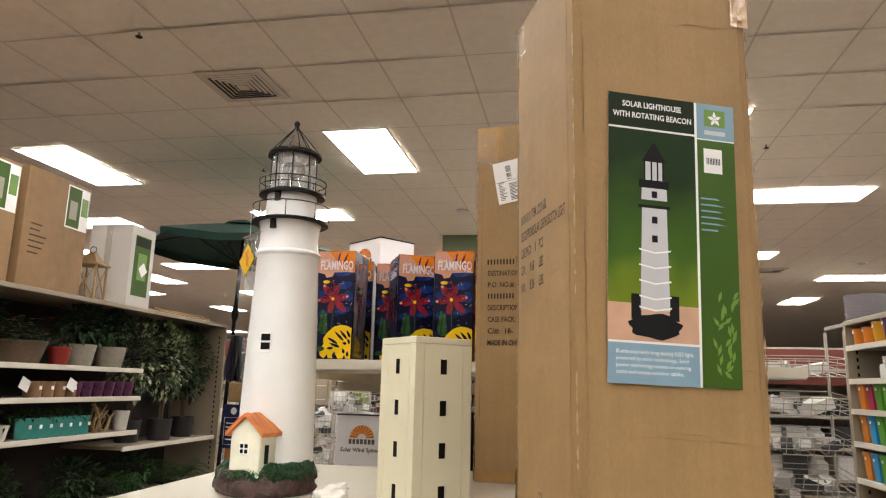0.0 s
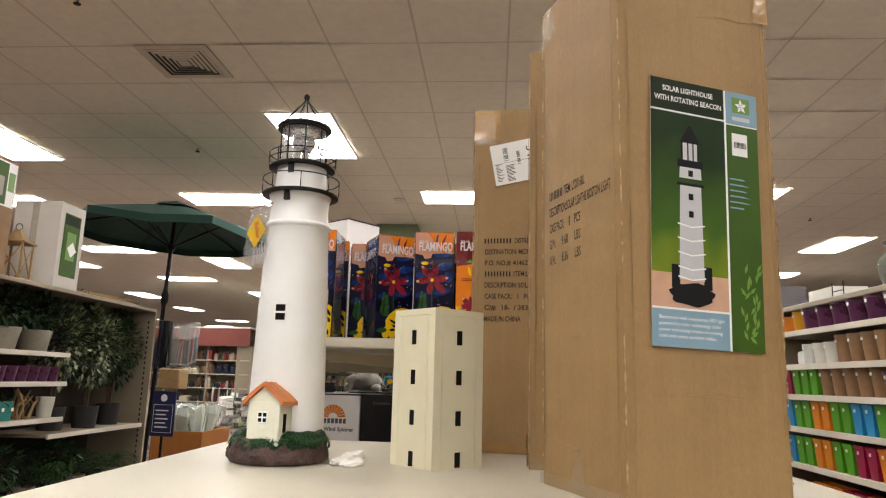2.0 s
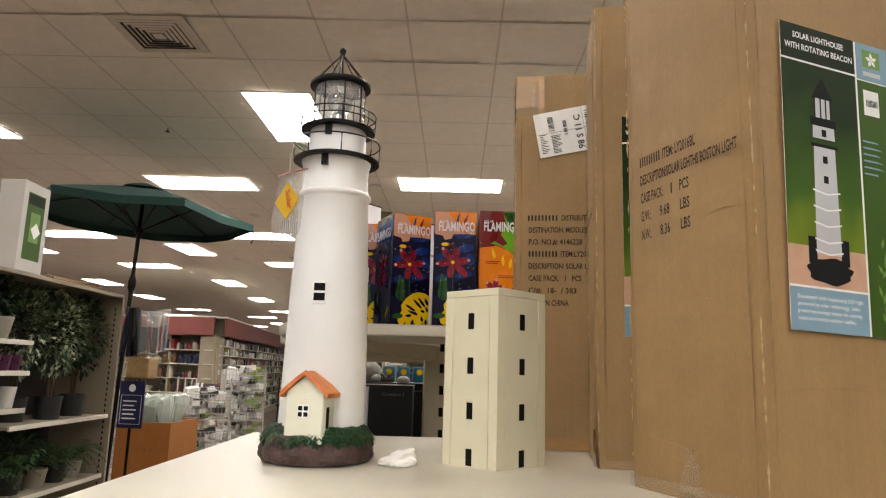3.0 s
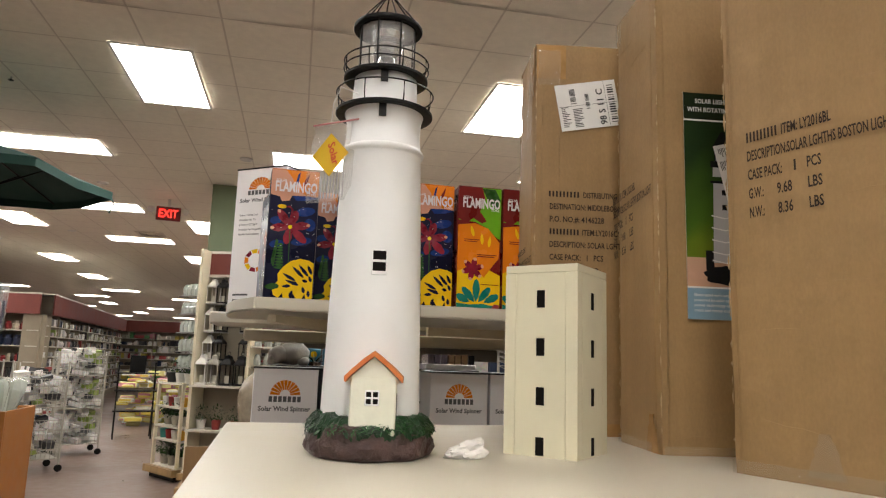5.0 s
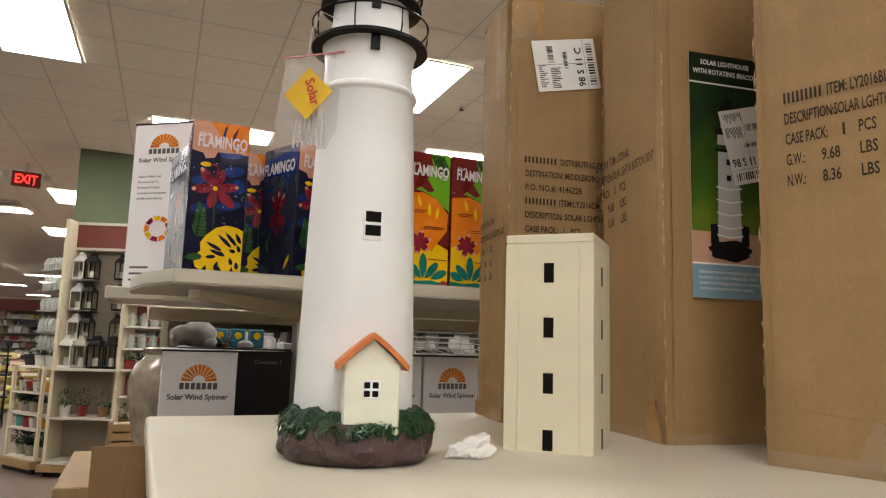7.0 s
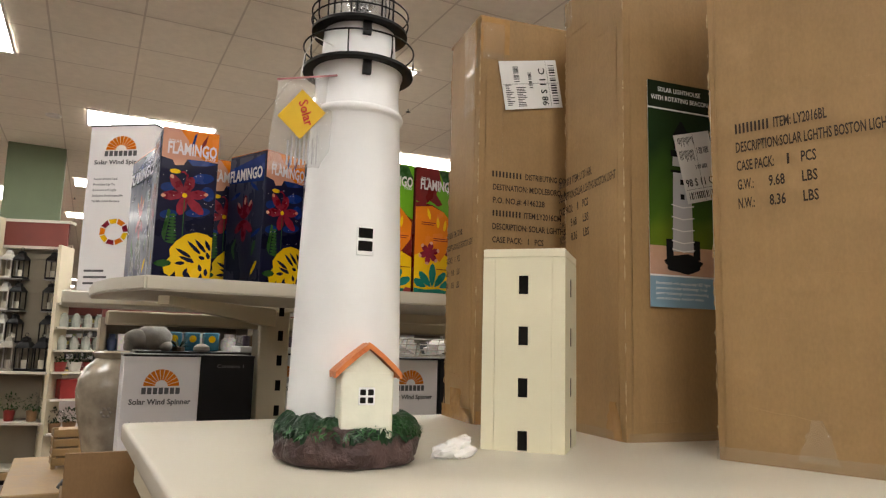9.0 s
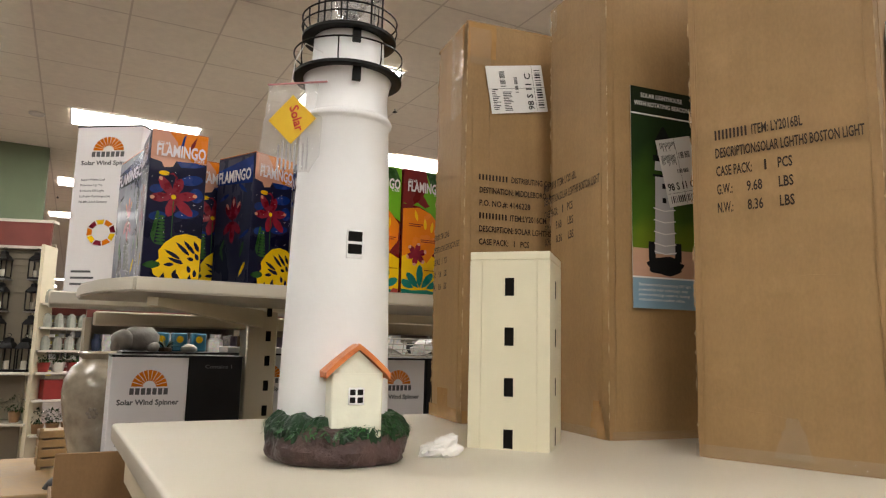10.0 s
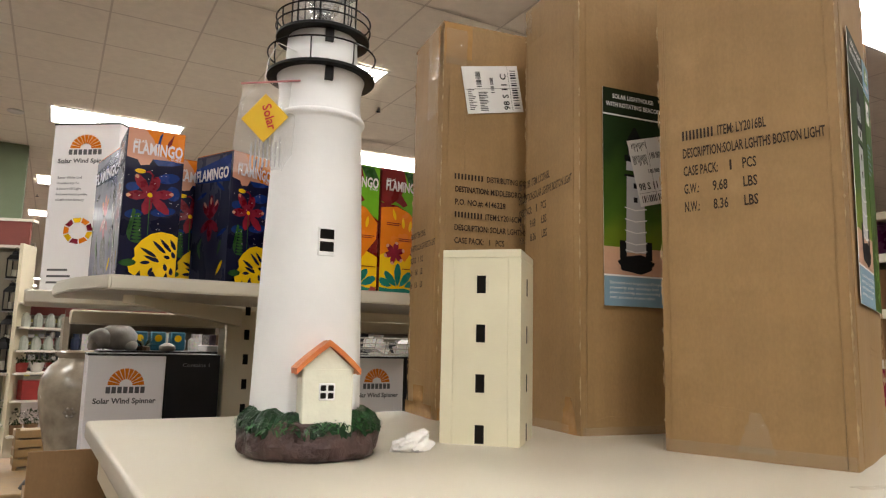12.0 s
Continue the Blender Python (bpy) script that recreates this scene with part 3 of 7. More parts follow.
def product_label(t, m):
    """The printed label, 0.19 x 0.38, on the frame m at its lower left corner."""
    W, Hh, xs = 0.189, 0.380, 0.129

    def slab(name, x0, x1, y0, y1, mt, z=0.0, label=""):
        return part(name, add_box(B(), x0, x1, y0, y1, z, z + 0.0008, 0, m), mt, t, label)
    lab = slab("label_sheet", 0, W, 0, Hh, M_PAPER, 0, "printed paper product label")

    def on(name, x0, x1, y0, y1, mt, z=0.0008):
        return part(name, add_box(B(), x0, x1, y0, y1, z, z + 0.0005, 0, m), mt, lab)
    on("title_panel", 0, xs - 0.001, Hh - 0.046, Hh, M_LBL_DK)
    on("photo_panel", 0, xs - 0.001, 0.100, Hh - 0.049, M_LBL_BG)
    on("wood_panel", 0, xs - 0.001, 0.053, 0.100, M_LBL_WD)
    on("caption_panel", 0, xs - 0.001, 0, 0.050, M_LBL_BL)
    on("green_panel", xs + 0.003, W, 0, Hh - 0.052, M_LBL_GR)
    on("logo_panel", xs + 0.003, W, Hh - 0.050, Hh, M_LBL_BL)
    cx = 0.066

    def shape(name, pts, mt, z=0.0014):
        part(name, add_poly(B(), pts, z, 0.0003, m), mt, lab)
    # printed lighthouse
    shape("printed_shape", [(cx - 0.021, 0.092), (cx + 0.021, 0.092), (cx + 0.018, 0.225), (cx - 0.018, 0.225)], M_LBL_GY)
    shape("printed_shape", [(cx - 0.019, 0.236), (cx + 0.019, 0.236), (cx + 0.018, 0.252), (cx - 0.018, 0.252)], M_LBL_GY)
    shape("printed_shape", [(cx - 0.023, 0.225), (cx + 0.023, 0.225), (cx + 0.023, 0.229), (cx - 0.023, 0.229)], M_BLK, 0.0016)
    shape("printed_shape", [(cx - 0.022, 0.252), (cx + 0.022, 0.252), (cx + 0.022, 0.263), (cx - 0.022, 0.263)], M_BLK)
    shape("printed_shape", [(cx - 0.014, 0.263), (cx + 0.014, 0.263), (cx + 0.014, 0.288), (cx - 0.014, 0.288)], M_LBL_GY)
    for dx in (-0.014, -0.004, 0.005, 0.013):
        shape("printed_shape", [(cx + dx - 0.0012, 0.263), (cx + dx + 0.0012, 0.263), (cx + dx + 0.0012, 0.289), (cx + dx - 0.0012, 0.289)], M_BLK, 0.0018)
    shape("printed_shape", [(cx - 0.018, 0.288), (cx + 0.018, 0.288), (cx + 0.002, 0.314), (cx - 0.002, 0.314)], M_BLK)
    for y in (0.239, 0.205, 0.180):
        shape("printed_shape", [(cx - 0.004, y), (cx + 0.004, y), (cx + 0.004, y + 0.009), (cx - 0.004, y + 0.009)], M_BLK, 0.0018)
    for y in (0.168, 0.148, 0.128, 0.108, 0.094):
        shape("printed_shape", [(cx - 0.023, y + 0.001), (cx, y - 0.003), (cx + 0.023, y + 0.001), (cx + 0.023, y + 0.003), (cx, y - 0.001), (cx - 0.023, y + 0.003)], M_PAPER, 0.0018)
    pts = [(cx + 0.037 * math.cos(a) * (1 + 0.1 * math.sin(7 * a)), 0.072 + 0.016 * math.sin(a) * (1 + 0.1 * math.cos(5 * a))) for a in [i * math.pi / 12 for i in range(24)]]
    shape("printed_shape", pts, M_BLK, 0.0016)
    for dx in (-0.027, 0.027):
        shape("printed_shape", [(cx + dx - 0.007, 0.08), (cx + dx + 0.007, 0.08), (cx + dx + 0.007, 0.112), (cx + dx - 0.007, 0.112)], M_BLK, 0.0013)
    # logo flower
    shape("printed_shape", [(xs + 0.014, Hh - 0.032), (xs + 0.046, Hh - 0.032), (xs + 0.046, Hh - 0.008), (xs + 0.014, Hh - 0.008)], M_LEAF2)
    for i in range(5):
        a = i * 2 * math.pi / 5 + 0.4
        fx, fy = xs + 0.030, Hh - 0.021
        shape("printed_shape", [(fx, fy), (fx + 0.006 * math.cos(a - 0.5), fy + 0.006 * math.sin(a - 0.5)), (fx + 0.011 * math.cos(a), fy + 0.011 * math.sin(a)), (fx + 0.006 * math.cos(a + 0.5), fy + 0.006 * math.sin(a + 0.5))], M_PAPER, 0.0018)
    shape("printed_shape", [(xs + 0.014, Hh - 0.044), (xs + 0.046, Hh - 0.044), (xs + 0.046, Hh - 0.038), (xs + 0.014, Hh - 0.038)], M_LBL_GY)
    # price sticker and its bars
    shape("price_sticker", [(xs + 0.012, Hh - 0.098), (xs + 0.040, Hh - 0.098), (xs + 0.040, Hh - 0.064), (xs + 0.012, Hh - 0.064)], M_PAPER)
    for i in range(9):
        x = xs + 0.016 + i * 0.0024
        shape("barcode_bar", [(x, Hh - 0.086), (x + 0.0013, Hh - 0.086), (x + 0.0013, Hh - 0.077), (x, Hh - 0.077)], M_BLK, 0.0019)
    rnd = random.Random(3)
    for i in range(6):
        y = Hh - 0.135 - 0.0085 * i
        shape("print_line", [(xs + 0.006, y), (xs + 0.03 + 0.022 * rnd.random(), y), (xs + 0.03, y + 0.0022), (xs + 0.006, y + 0.0022)], M_LBL_BL, 0.0014)
    for i, (line, w) in enumerate((("Illuminated with long-lasting LED light", 0.108), ("powered by solar technology. Solar", 0.102), ("power technology means no running", 0.104), ("costs and messy outdoor cables.", 0.094))):
        lettering(line, 0.0050, m @ Matrix.Translation((0.011, 0.037 - 0.0082 * i, 0.0010)), M_PAPER, lab, w, bold=0.0)
    for i in range(26):
        a = rnd.uniform(-0.9, 0.9)
        x, y = W - 0.022 + rnd.uniform(-0.014, 0.012), 0.012 + 0.105 * i / 26
        l = 0.016
        d = Vector((math.sin(a), math.cos(a)))
        n = Vector((d.y, -d.x)) * 0.0028
        p = Vector((x, y))
        shape("printed_leaf", [tuple(p), tuple(p + d * l * 0.5 + n), tuple(p + d * l), tuple(p + d * l * 0.5 - n)], M_LEAF2)
    lettering("SOLAR LIGHTHOUSE", 0.0078, m @ Matrix.Translation((0.020, Hh - 0.018, 0.0012)), M_PAPER, lab, 0.088)
    lettering("WITH ROTATING BEACON", 0.0078, m @ Matrix.Translation((0.006, Hh - 0.033, 0.0012)), M_PAPER, lab, 0.117)


def ship_tag(t, m, s=1.0):
    """White shipping label with bars, 0.105 x 0.072, frame m at its lower left corner."""
    lab = part("shipping_label", add_box(B(), 0, 0.118 * s, 0, 0.075 * s, 0, 0.0008, 0, m), M_PAPER, t, "white shipping label with barcodes")
    bm = B()
    rnd = random.Random(8)

    def bar(x0, x1, y0, y1):
        add_poly(bm, [(x0 * s, y0 * s), (x1 * s, y0 * s), (x1 * s, y1 * s), (x0 * s, y1 * s)], 0.0009, 0.0003, m)
    for i in range(14):
        y = 0.042 + i * 0.0019
        if rnd.random() < 0.8:
            bar(0.026, 0.037, y, y + 0.0011)
            bar(0.055, 0.062, y - 0.01, y - 0.0088)
    for i in range(16):
        bar(0.100, 0.112, 0.006 + i * 0.0040, 0.006 + i * 0.0040 + rnd.choice((0.0012, 0.0024)))
    for i in range(12):
        bar(0.006, 0.012 + 0.01 * rnd.random(), 0.006 + i * 0.0028, 0.0072 + i * 0.0028)
        bar(0.028, 0.036 + 0.012 * rnd.random(), 0.004 + i * 0.0026, 0.0052 + i * 0.0026)
    bar(0.002, 0.116, 0.0385, 0.0390)
    bar(0.095, 0.0955, 0.002, 0.073)
    part("print_line", bm, M_BLK, lab)
    lettering("98 S 11 C", 0.0125 * s, m @ pose(0.090 * s, 0.004 * s, 0.001, 0, 0, 90), M_BLK, lab, 0.058 * s)
    return lab


def carton(corner, ang_text, w_text, w_label, height, seed):
    """A tall carton. corner: the vertical edge between both printed faces; the narrow face runs at ang_text."""
    a = radians(ang_text)
    dt, dl = Vector((math.cos(a), math.sin(a), 0)), Vector((math.sin(a), -math.cos(a), 0))
    t = thing("shipping_carton", "tall taped brown shipping carton standing on the display top", "cardboard box", Matrix.Translation((corner[0], corner[1], TABLE)), "shipping cartons")
    rnd = random.Random(seed)
    bm = B()
    nz, nx = 40, 12
    O = Vector((0, 0, 0))
    rows = []
    for k in range(nz + 1):
        z = height * k / nz
        loop = []
        for (p0, d, w, nrm) in ((O, dl, w_label, -dt), (dl * w_label, dt, w_text, dl), (dl * w_label + dt * w_text, -dl, w_label, dt), (dt * w_text, -dt, w_text, -dl)):
            for i in range(nx):
                u = i / nx
                p = p0 + d * (w * u)
                bulge = 0.0035 * math.sin(math.pi * u) * math.sin(math.pi * k / nz)
                bulge += 0.0022 * noise.noise(Vector((p.x * 14 + seed, p.y * 14, z * 7))) - 0.004 * max(0.0, noise.noise(Vector((p.x * 8 + seed * 3, p.y * 8, z * 5))) - 0.25)
                if i == 0:
                    c = Vector((dl * w_label / 2 + dt * w_text / 2))
                    p = p + (c - p).normalized() * (0.003 + 0.002 * noise.noise(Vector((p.x * 9, z * 13, seed))))
                    bulge = 0
                loop.append(bm.verts.new(p + nrm * bulge + Vector((0, 0, z + (0.004 * noise.noise(p * 15) if 0 < k else 0)))))
        rows.append(loop)
    n = len(rows[0])
    for r0, r1 in zip(rows, rows[1:]):
        for i in range(n):
            bm.faces.new((r0[i], r0[(i + 1) % n], r1[(i + 1) % n], r1[i]))
    bm.faces.new(rows[0][::-1])
    body = part("carton_body", bm, M_KRAFT, t)
    # top flaps, meeting at a seam
    fl = B()
    for s in (0, 1):
        p0 = O if s == 0 else dt * (w_text / 2 + 0.0015)
        q = [p0, p0 + dl * w_label, p0 + dl * w_label + dt * (w_text / 2 - 0.0015), p0 + dt * (w_text / 2 - 0.0015)]
        lo = [fl.verts.new(v + Vector((0, 0, height - 0.001))) for v in q]
        hi = [fl.verts.new(v + Vector((0, 0, height + 0.004))) for v in q]
        fl.faces.new(hi)
        fl.faces.new(lo[::-1])
        for i in range(4):
            fl.faces.new((lo[i], lo[(i + 1) % 4], hi[(i + 1) % 4], hi[i]))
    part("top_flap", fl, M_KRAFT, t)
    # pale rubbed fibre along the upright edges and the top rim
    wear = B()
    cen = dl * w_label / 2 + dt * w_text / 2
    for p in (O, dl * w_label, dt * w_text):
        for k in range(34):
            z = rnd.uniform(0.01, height - 0.01)
            ln = rnd.uniform(0.004, 0.022)
            q = p + (p - cen).normalized() * -0.0020
            add_tube(wear, [q + Vector((0, 0, z)), q + (p - cen).normalized() * 0.0006 + Vector((0, 0, z + ln / 2)), q + Vector((0, 0, z + ln))], [0.0002, rnd.uniform(0.0008, 0.0018), 0.0002], 5)
    part("worn_edge", wear, M_FIBRE, t, "pale rubbed card edge")["kind"] = "stuff"
    FT = face_frame(dt * w_text, -dt)      # the narrow printed face
    FL = face_frame(O, dl)                 # the broad printed face
    for F, w in ((FT, w_text), (FL, w_label)):
        for _ in range(5):
            x, y, ln, sl = rnd.uniform(0.01, w * 0.6), rnd.uniform(0.02, height - 0.03), rnd.uniform(0.03, w * 0.5), rnd.uniform(-0.12, 0.12)
            crease(t, F, [(x, y), (x + ln * 0.4, y + ln * sl + 0.0015), (x + ln * 0.7, y + ln * sl), (min(w - 0.004, x + ln), y + ln * sl * 1.6)])
        for x in (0.013, w - 0.014):
            crease(t, F, [(x + 0.001 * rnd.random(), height * k / 6 + (0.004 if k == 0 else -0.004 if k == 6 else 0)) for k in range(7)])
    return t, FT, FL


def tape_patch(t, F, x0, x1, y0, y1, material, off=0.0022, name="tape", taper=0.0, wrinkle=0.0012):
    bm = B()
    n = 9
    g = []
    for j in range(n):
        g.append([bm.verts.new(F @ Vector(((x0 + x1) / 2 + (x1 - x0) * (i / 5 - 0.5) * (1 - taper * j / (n - 1)) + (0.0015 + 0.004 * taper) * noise.noise(Vector((j * 0.9, i * 1.1, 3))), y0 + (y1 - y0) * j / (n - 1), off + wrinkle * abs(noise.noise(Vector((i * 0.9, j * 0.8, x0 * 50))))))) for i in range(6)])
    for j in range(n - 1):
        for i in range(5):
            bm.faces.new((g[j][i], g[j][i + 1], g[j + 1][i + 1], g[j + 1][i]))
    part(name, bm, material, t)


def crease(t, F, pts):
    bm = B()
    add_tube(bm, [F @ Vector((x, y, 0.0022)) for x, y in pts], [0.0002] + [0.0005] * (len(pts) - 2) + [0.0002], 5)
    part("crease", bm, M_KRAFT, t)


def word_bars(t, F, x0, y, w, h, n):
    """A word as plain bars of its size."""
    bm = B()
    p = w / n
    for i in range(n):
        add_poly(bm, [(x0 + p * i, y), (x0 + p * (i + 0.5), y), (x0 + p * (i + 0.5), y + h), (x0 + p * i, y + h)], 0.0048, 0, F)
    part("print_bar", bm, M_INK, t)


def item_text(t, F, z_top, h, x0, gap):
    """The item block printed on the narrow face."""
    off = Matrix.Translation((0, 0, 0.0045))
    word_bars(t, F, x0, z_top, 0.046, h, 9)
    lettering("ITEM: LY2016BL", h, F @ off @ Matrix.Translation((x0 + 0.050, z_top, 0)), M_INK, t, 0.064)
    lettering("DESCRIPTION:SOLAR LGHTHS BOSTON LIGHT", h, F @ off @ Matrix.Translation((x0, z_top - gap, 0)), M_INK, t, 0.184)
    for k, (a, b, c, w) in enumerate((("CASE PACK:", "1", "PCS", 0.048), ("G.W.:", "9.68", "LBS", 0.021), ("N.W.:", "8.36", "LBS", 0.021))):
        y = z_top - gap * (k + 2)
        lettering(a, h, F @ off @ Matrix.Translation((x0, y, 0)), M_INK, t, w)
        lettering(b, h, F @ off @ Matrix.Translation((x0 + (0.064 if k == 0 else 0.040), y, 0)), M_INK, t, 0.0 if k == 0 else 0.020)
        lettering(c, h, F @ off @ Matrix.Translation((x0 + 0.081, y, 0)), M_INK, t, 0.018)


# front carton
t, FT, FL = carton((0.0235, 0.862), 110.4, 0.240, 0.260, 0.785, 1)
item_text(t, FT @ pose(0, 0, 0, 0, 0, 0.9), 0.441, 0.0142, 0.045, 0.0262)
product_label(t, FL @ Matrix.Translation((0.038, 0.205, 0.0048)) @ pose(0, 0, 0, 0, 0, -1.5) @ Matrix.Diagonal((0.955, 0.99, 1, 1)))
tape_patch(t, FT, 0.001, 0.055, 0.725, 0.785, M_CLEARTAPE, 0.0022, "tape", 0.2, 0.006)
tape_patch(t, FT, 0.0, 0.238, 0.001, 0.018, M_CLEARTAPE, 0.003)
tape_patch(t, FT, 0.100, 0.150, 0.010, 0.062, M_CLEARTAPE, 0.004, "torn_tape", 0.75, 0.007)
tape_patch(t, FL, 0.235, 0.262, 0.70, 0.785, M_TAPE)
for F, w in ((FL, 0.264), (FT, 0.238)):
    crease(t, F, [(0.011, 0.003), (0.012, 0.25), (0.0105, 0.52), (0.0115, 0.78)])
    crease(t, F, [(w - 0.011, 0.003), (w - 0.010, 0.3), (w - 0.012, 0.6), (w - 0.011, 0.78)])
crease(t, FT, [(0.09, 0.30), (0.13, 0.285), (0.15, 0.27)])
crease(t, FT, [(0.14, 0.345), (0.19, 0.352), (0.22, 0.35)])
crease(t, FT, [(0.02, 0.185), (0.08, 0.188), (0.10, 0.186)])
crease(t, FL, [(0.004, 0.49), (0.03, 0.485), (0.045, 0.478)])
crease(t, FL, [(0.0, 0.135), (0.10, 0.142), (0.26, 0.132)])
crease(t, FT, [(0.0, 0.36), (0.012, 0.358), (0.02, 0.352)])
# middle carton
t, FT, FL = carton((-0.069, 1.251), 82.0, 0.187, 0.264, 0.80, 2)
item_text(t, FT @ pose(0, 0, 0, 0, 0, 3.2), 0.438, 0.0142, 0.012, 0.0262)
product_label(t, FL @ Matrix.Translation((0.045, 0.212, 0.0048)))
ship_tag(t, FL @ Matrix.Translation((0.094, 0.500, 0.0066)) @ pose(0, 0, 0, 0, 0, -76))
tape_patch(t, FT, 0.001, 0.03, 0.75, 0.80, M_CLEARTAPE)
tape_patch(t, FT, 0.135, 0.185, 0.001, 0.06, M_TAPE, 0.003, "torn_tape", 0.6, 0.005)
tape_patch(t, FT, 0.003, 0.16, 0.001, 0.016, M_CLEARTAPE, 0.004)
tape_patch(t, FL, 0.003, 0.26, 0.001, 0.014, M_CLEARTAPE, 0.004)
crease(t, FL, [(0.011, 0.003), (0.012, 0.4), (0.011, 0.79)])
# rear carton
t, FT, FL = carton((-0.177, 1.530), 80.5, 0.171, 0.264, 0.787, 3)
off = Matrix.Translation((0, 0, 0.0045))
word_bars(t, FL, 0.028, 0.465, 0.065, 0.0115, 9)
lettering("DISTRIBUTING COMPANY", 0.0115, FL @ off @ Matrix.Translation((0.098, 0.465, 0)), M_INK, t, 0.125)
for k, (s, w) in enumerate((("DESTINATION: MIDDLEBORO, MA", 0.168), ("P.O. NO.#: 4146228", 0.110), ("", 0), ("DESCRIPTION: SOLAR LGHTHS CAPE MAY", 0.215), ("CASE PACK:   1   PCS", 0.108), ("C/#:  18-  / 383", 0.098), ("MADE IN CHINA", 0.082))):
    y = 0.4395 - 0.0255 * k
    if s:
        lettering(s, 0.0115, FL @ off @ Matrix.Translation((0.030, y, 0)), M_INK, t, w)
    else:
        word_bars(t, FL, 0.030, y, 0.062, 0.0115, 9)
        lettering("ITEM:LY2016CM", 0.0115, FL @ off @ Matrix.Translation((0.096, y, 0)), M_INK, t, 0.080)
item_text(t, FT @ Matrix.Diagonal((0.8, 1, 1, 1)), 0.36, 0.012, 0.02, 0.026)
ship_tag(t, FL @ Matrix.Translation((0.054, 0.601, 0.0048)) @ pose(0, 0, 0, 0, 0, 10) @ Matrix.Diagonal((0.86, 1.05, 1, 1)), 1.25)
tape_patch(t, FL, 0.001, 0.062, 0.715, 0.787, M_TAPE)
tape_patch(t, FL, 0.004, 0.05, 0.70, 0.775, M_CLEARTAPE, 0.005)
tape_patch(t, FT, 0.10, 0.16, 0.60, 0.785, M_CLEARTAPE, 0.005)
tape_patch(t, FT, 0.11, 0.162, 0.68, 0.787, M_TAPE)
tape_patch(t, FT, 0.05, 0.11, 0.001, 0.06, M_TAPE)
tape_patch(t, FT, 0.003, 0.16, 0.001, 0.026, M_TAPE, 0.003)
tape_patch(t, FL, 0.003, 0.26, 0.001, 0.024, M_TAPE, 0.003)
crease(t, FL, [(0.048, 0.003), (0.05, 0.4), (0.049, 0.78)])
crease(t, FL, [(0.105, 0.003), (0.104, 0.3), (0.106, 0.58)])


# ---- materials of the shop around ----
M_SHELF = mat("shelf_steel", (0.27, 0.225, 0.16), 0.45, 0.06, 8)
M_RAIL = mat("price_rail", (0.56, 0.52, 0.44), 0.4, 0.06)
# Near black: the shade between deep shelves is put into the back panel colour.
M_BACK_SHADED = mat("shaded_shelf_back", (0.03, 0.023, 0.018), 0.8, 0.3, 6)
M_TERRA = mat("terracotta_red", (0.26, 0.025, 0.022), 0.45, 0.12)
M_PURPLE = mat("purple_glaze", (0.075, 0.014, 0.055), 0.3, 0.12, 20)
M_TEAL = mat("teal_glaze", (0.05, 0.30, 0.27), 0.35, 0.15, 20)
M_POTORG = mat("orange_plastic", (0.62, 0.19, 0.010), 0.35, 0.06)
M_POTYEL = mat("yellow_plastic", (0.62, 0.30, 0.012), 0.35, 0.06)
M_POTGRN = mat("green_plastic", (0.075, 0.30, 0.012), 0.35, 0.06)
M_POTBLU = mat("blue_plastic", (0.015, 0.24, 0.52), 0.35, 0.06)
M_POTMAG = mat("magenta_plastic", (0.30, 0.006, 0.05), 0.35, 0.06)
M_POTTAN = mat("tan_pot", (0.26, 0.145, 0.07), 0.5, 0.15, 30)
M_POTGRY = mat("grey_stoneware", (0.30, 0.27, 0.22), 0.6, 0.15, 40, 0.3)
M_POTWHT = mat("white_ceramic", (0.62, 0.60, 0.55), 0.35, 0.05)
M_POTBLK = mat("black_nursery_pot", (0.02, 0.02, 0.02), 0.5, 0.2)
M_LEAF = mat("leaf_green", (0.018, 0.040, 0.012), 0.5, 0.3, 40, spec=0.25)

M_FERN = mat("fern_green", (0.022, 0.062, 0.013), 0.5, 0.3, 40, spec=0.25)
M_BARK = mat("twig_bark", (0.10, 0.065, 0.04), 0.8, 0.3, 60)
M_WOOD = mat("light_wood", (0.31, 0.20, 0.09), 0.55, 0.25, 25, 0.2, 60, stretch=(1, 1, 0.15))
M_OWOOD = mat("orange_wood", (0.30, 0.11, 0.022), 0.5, 0.12, 10, 0.1, 40)
M_UMB = mat("umbrella_canvas", (0.010, 0.045, 0.035), 0.8, 0.15, 8, 0.15, 300)
M_NAVY = mat("navy_sign", (0.012, 0.014, 0.06), 0.5, 0.1)
M_SLAT = mat("slatwall", (0.27, 0.235, 0.175), 0.6, 0.08, 8)
M_WIRE = mat("white_wire", (0.40, 0.375, 0.32), 0.4, 0.05)
M_GREYWIRE = mat("grey_wire", (0.3, 0.29, 0.27), 0.4, 0.1, metal=0.6)
M_VARN = mat("stone_glaze", (0.30, 0.26, 0.21), 0.2, 0.3, 8, coat=0.6, color2=(0.16, 0.14, 0.115))
M_STONE = mat("grey_stone", (0.42, 0.40, 0.36), 0.6, 0.35, 30, 0.7, 40)
M_SLATE = mat("dark_slate", (0.03, 0.03, 0.032), 0.45, 0.3, 20, 0.5, 30)


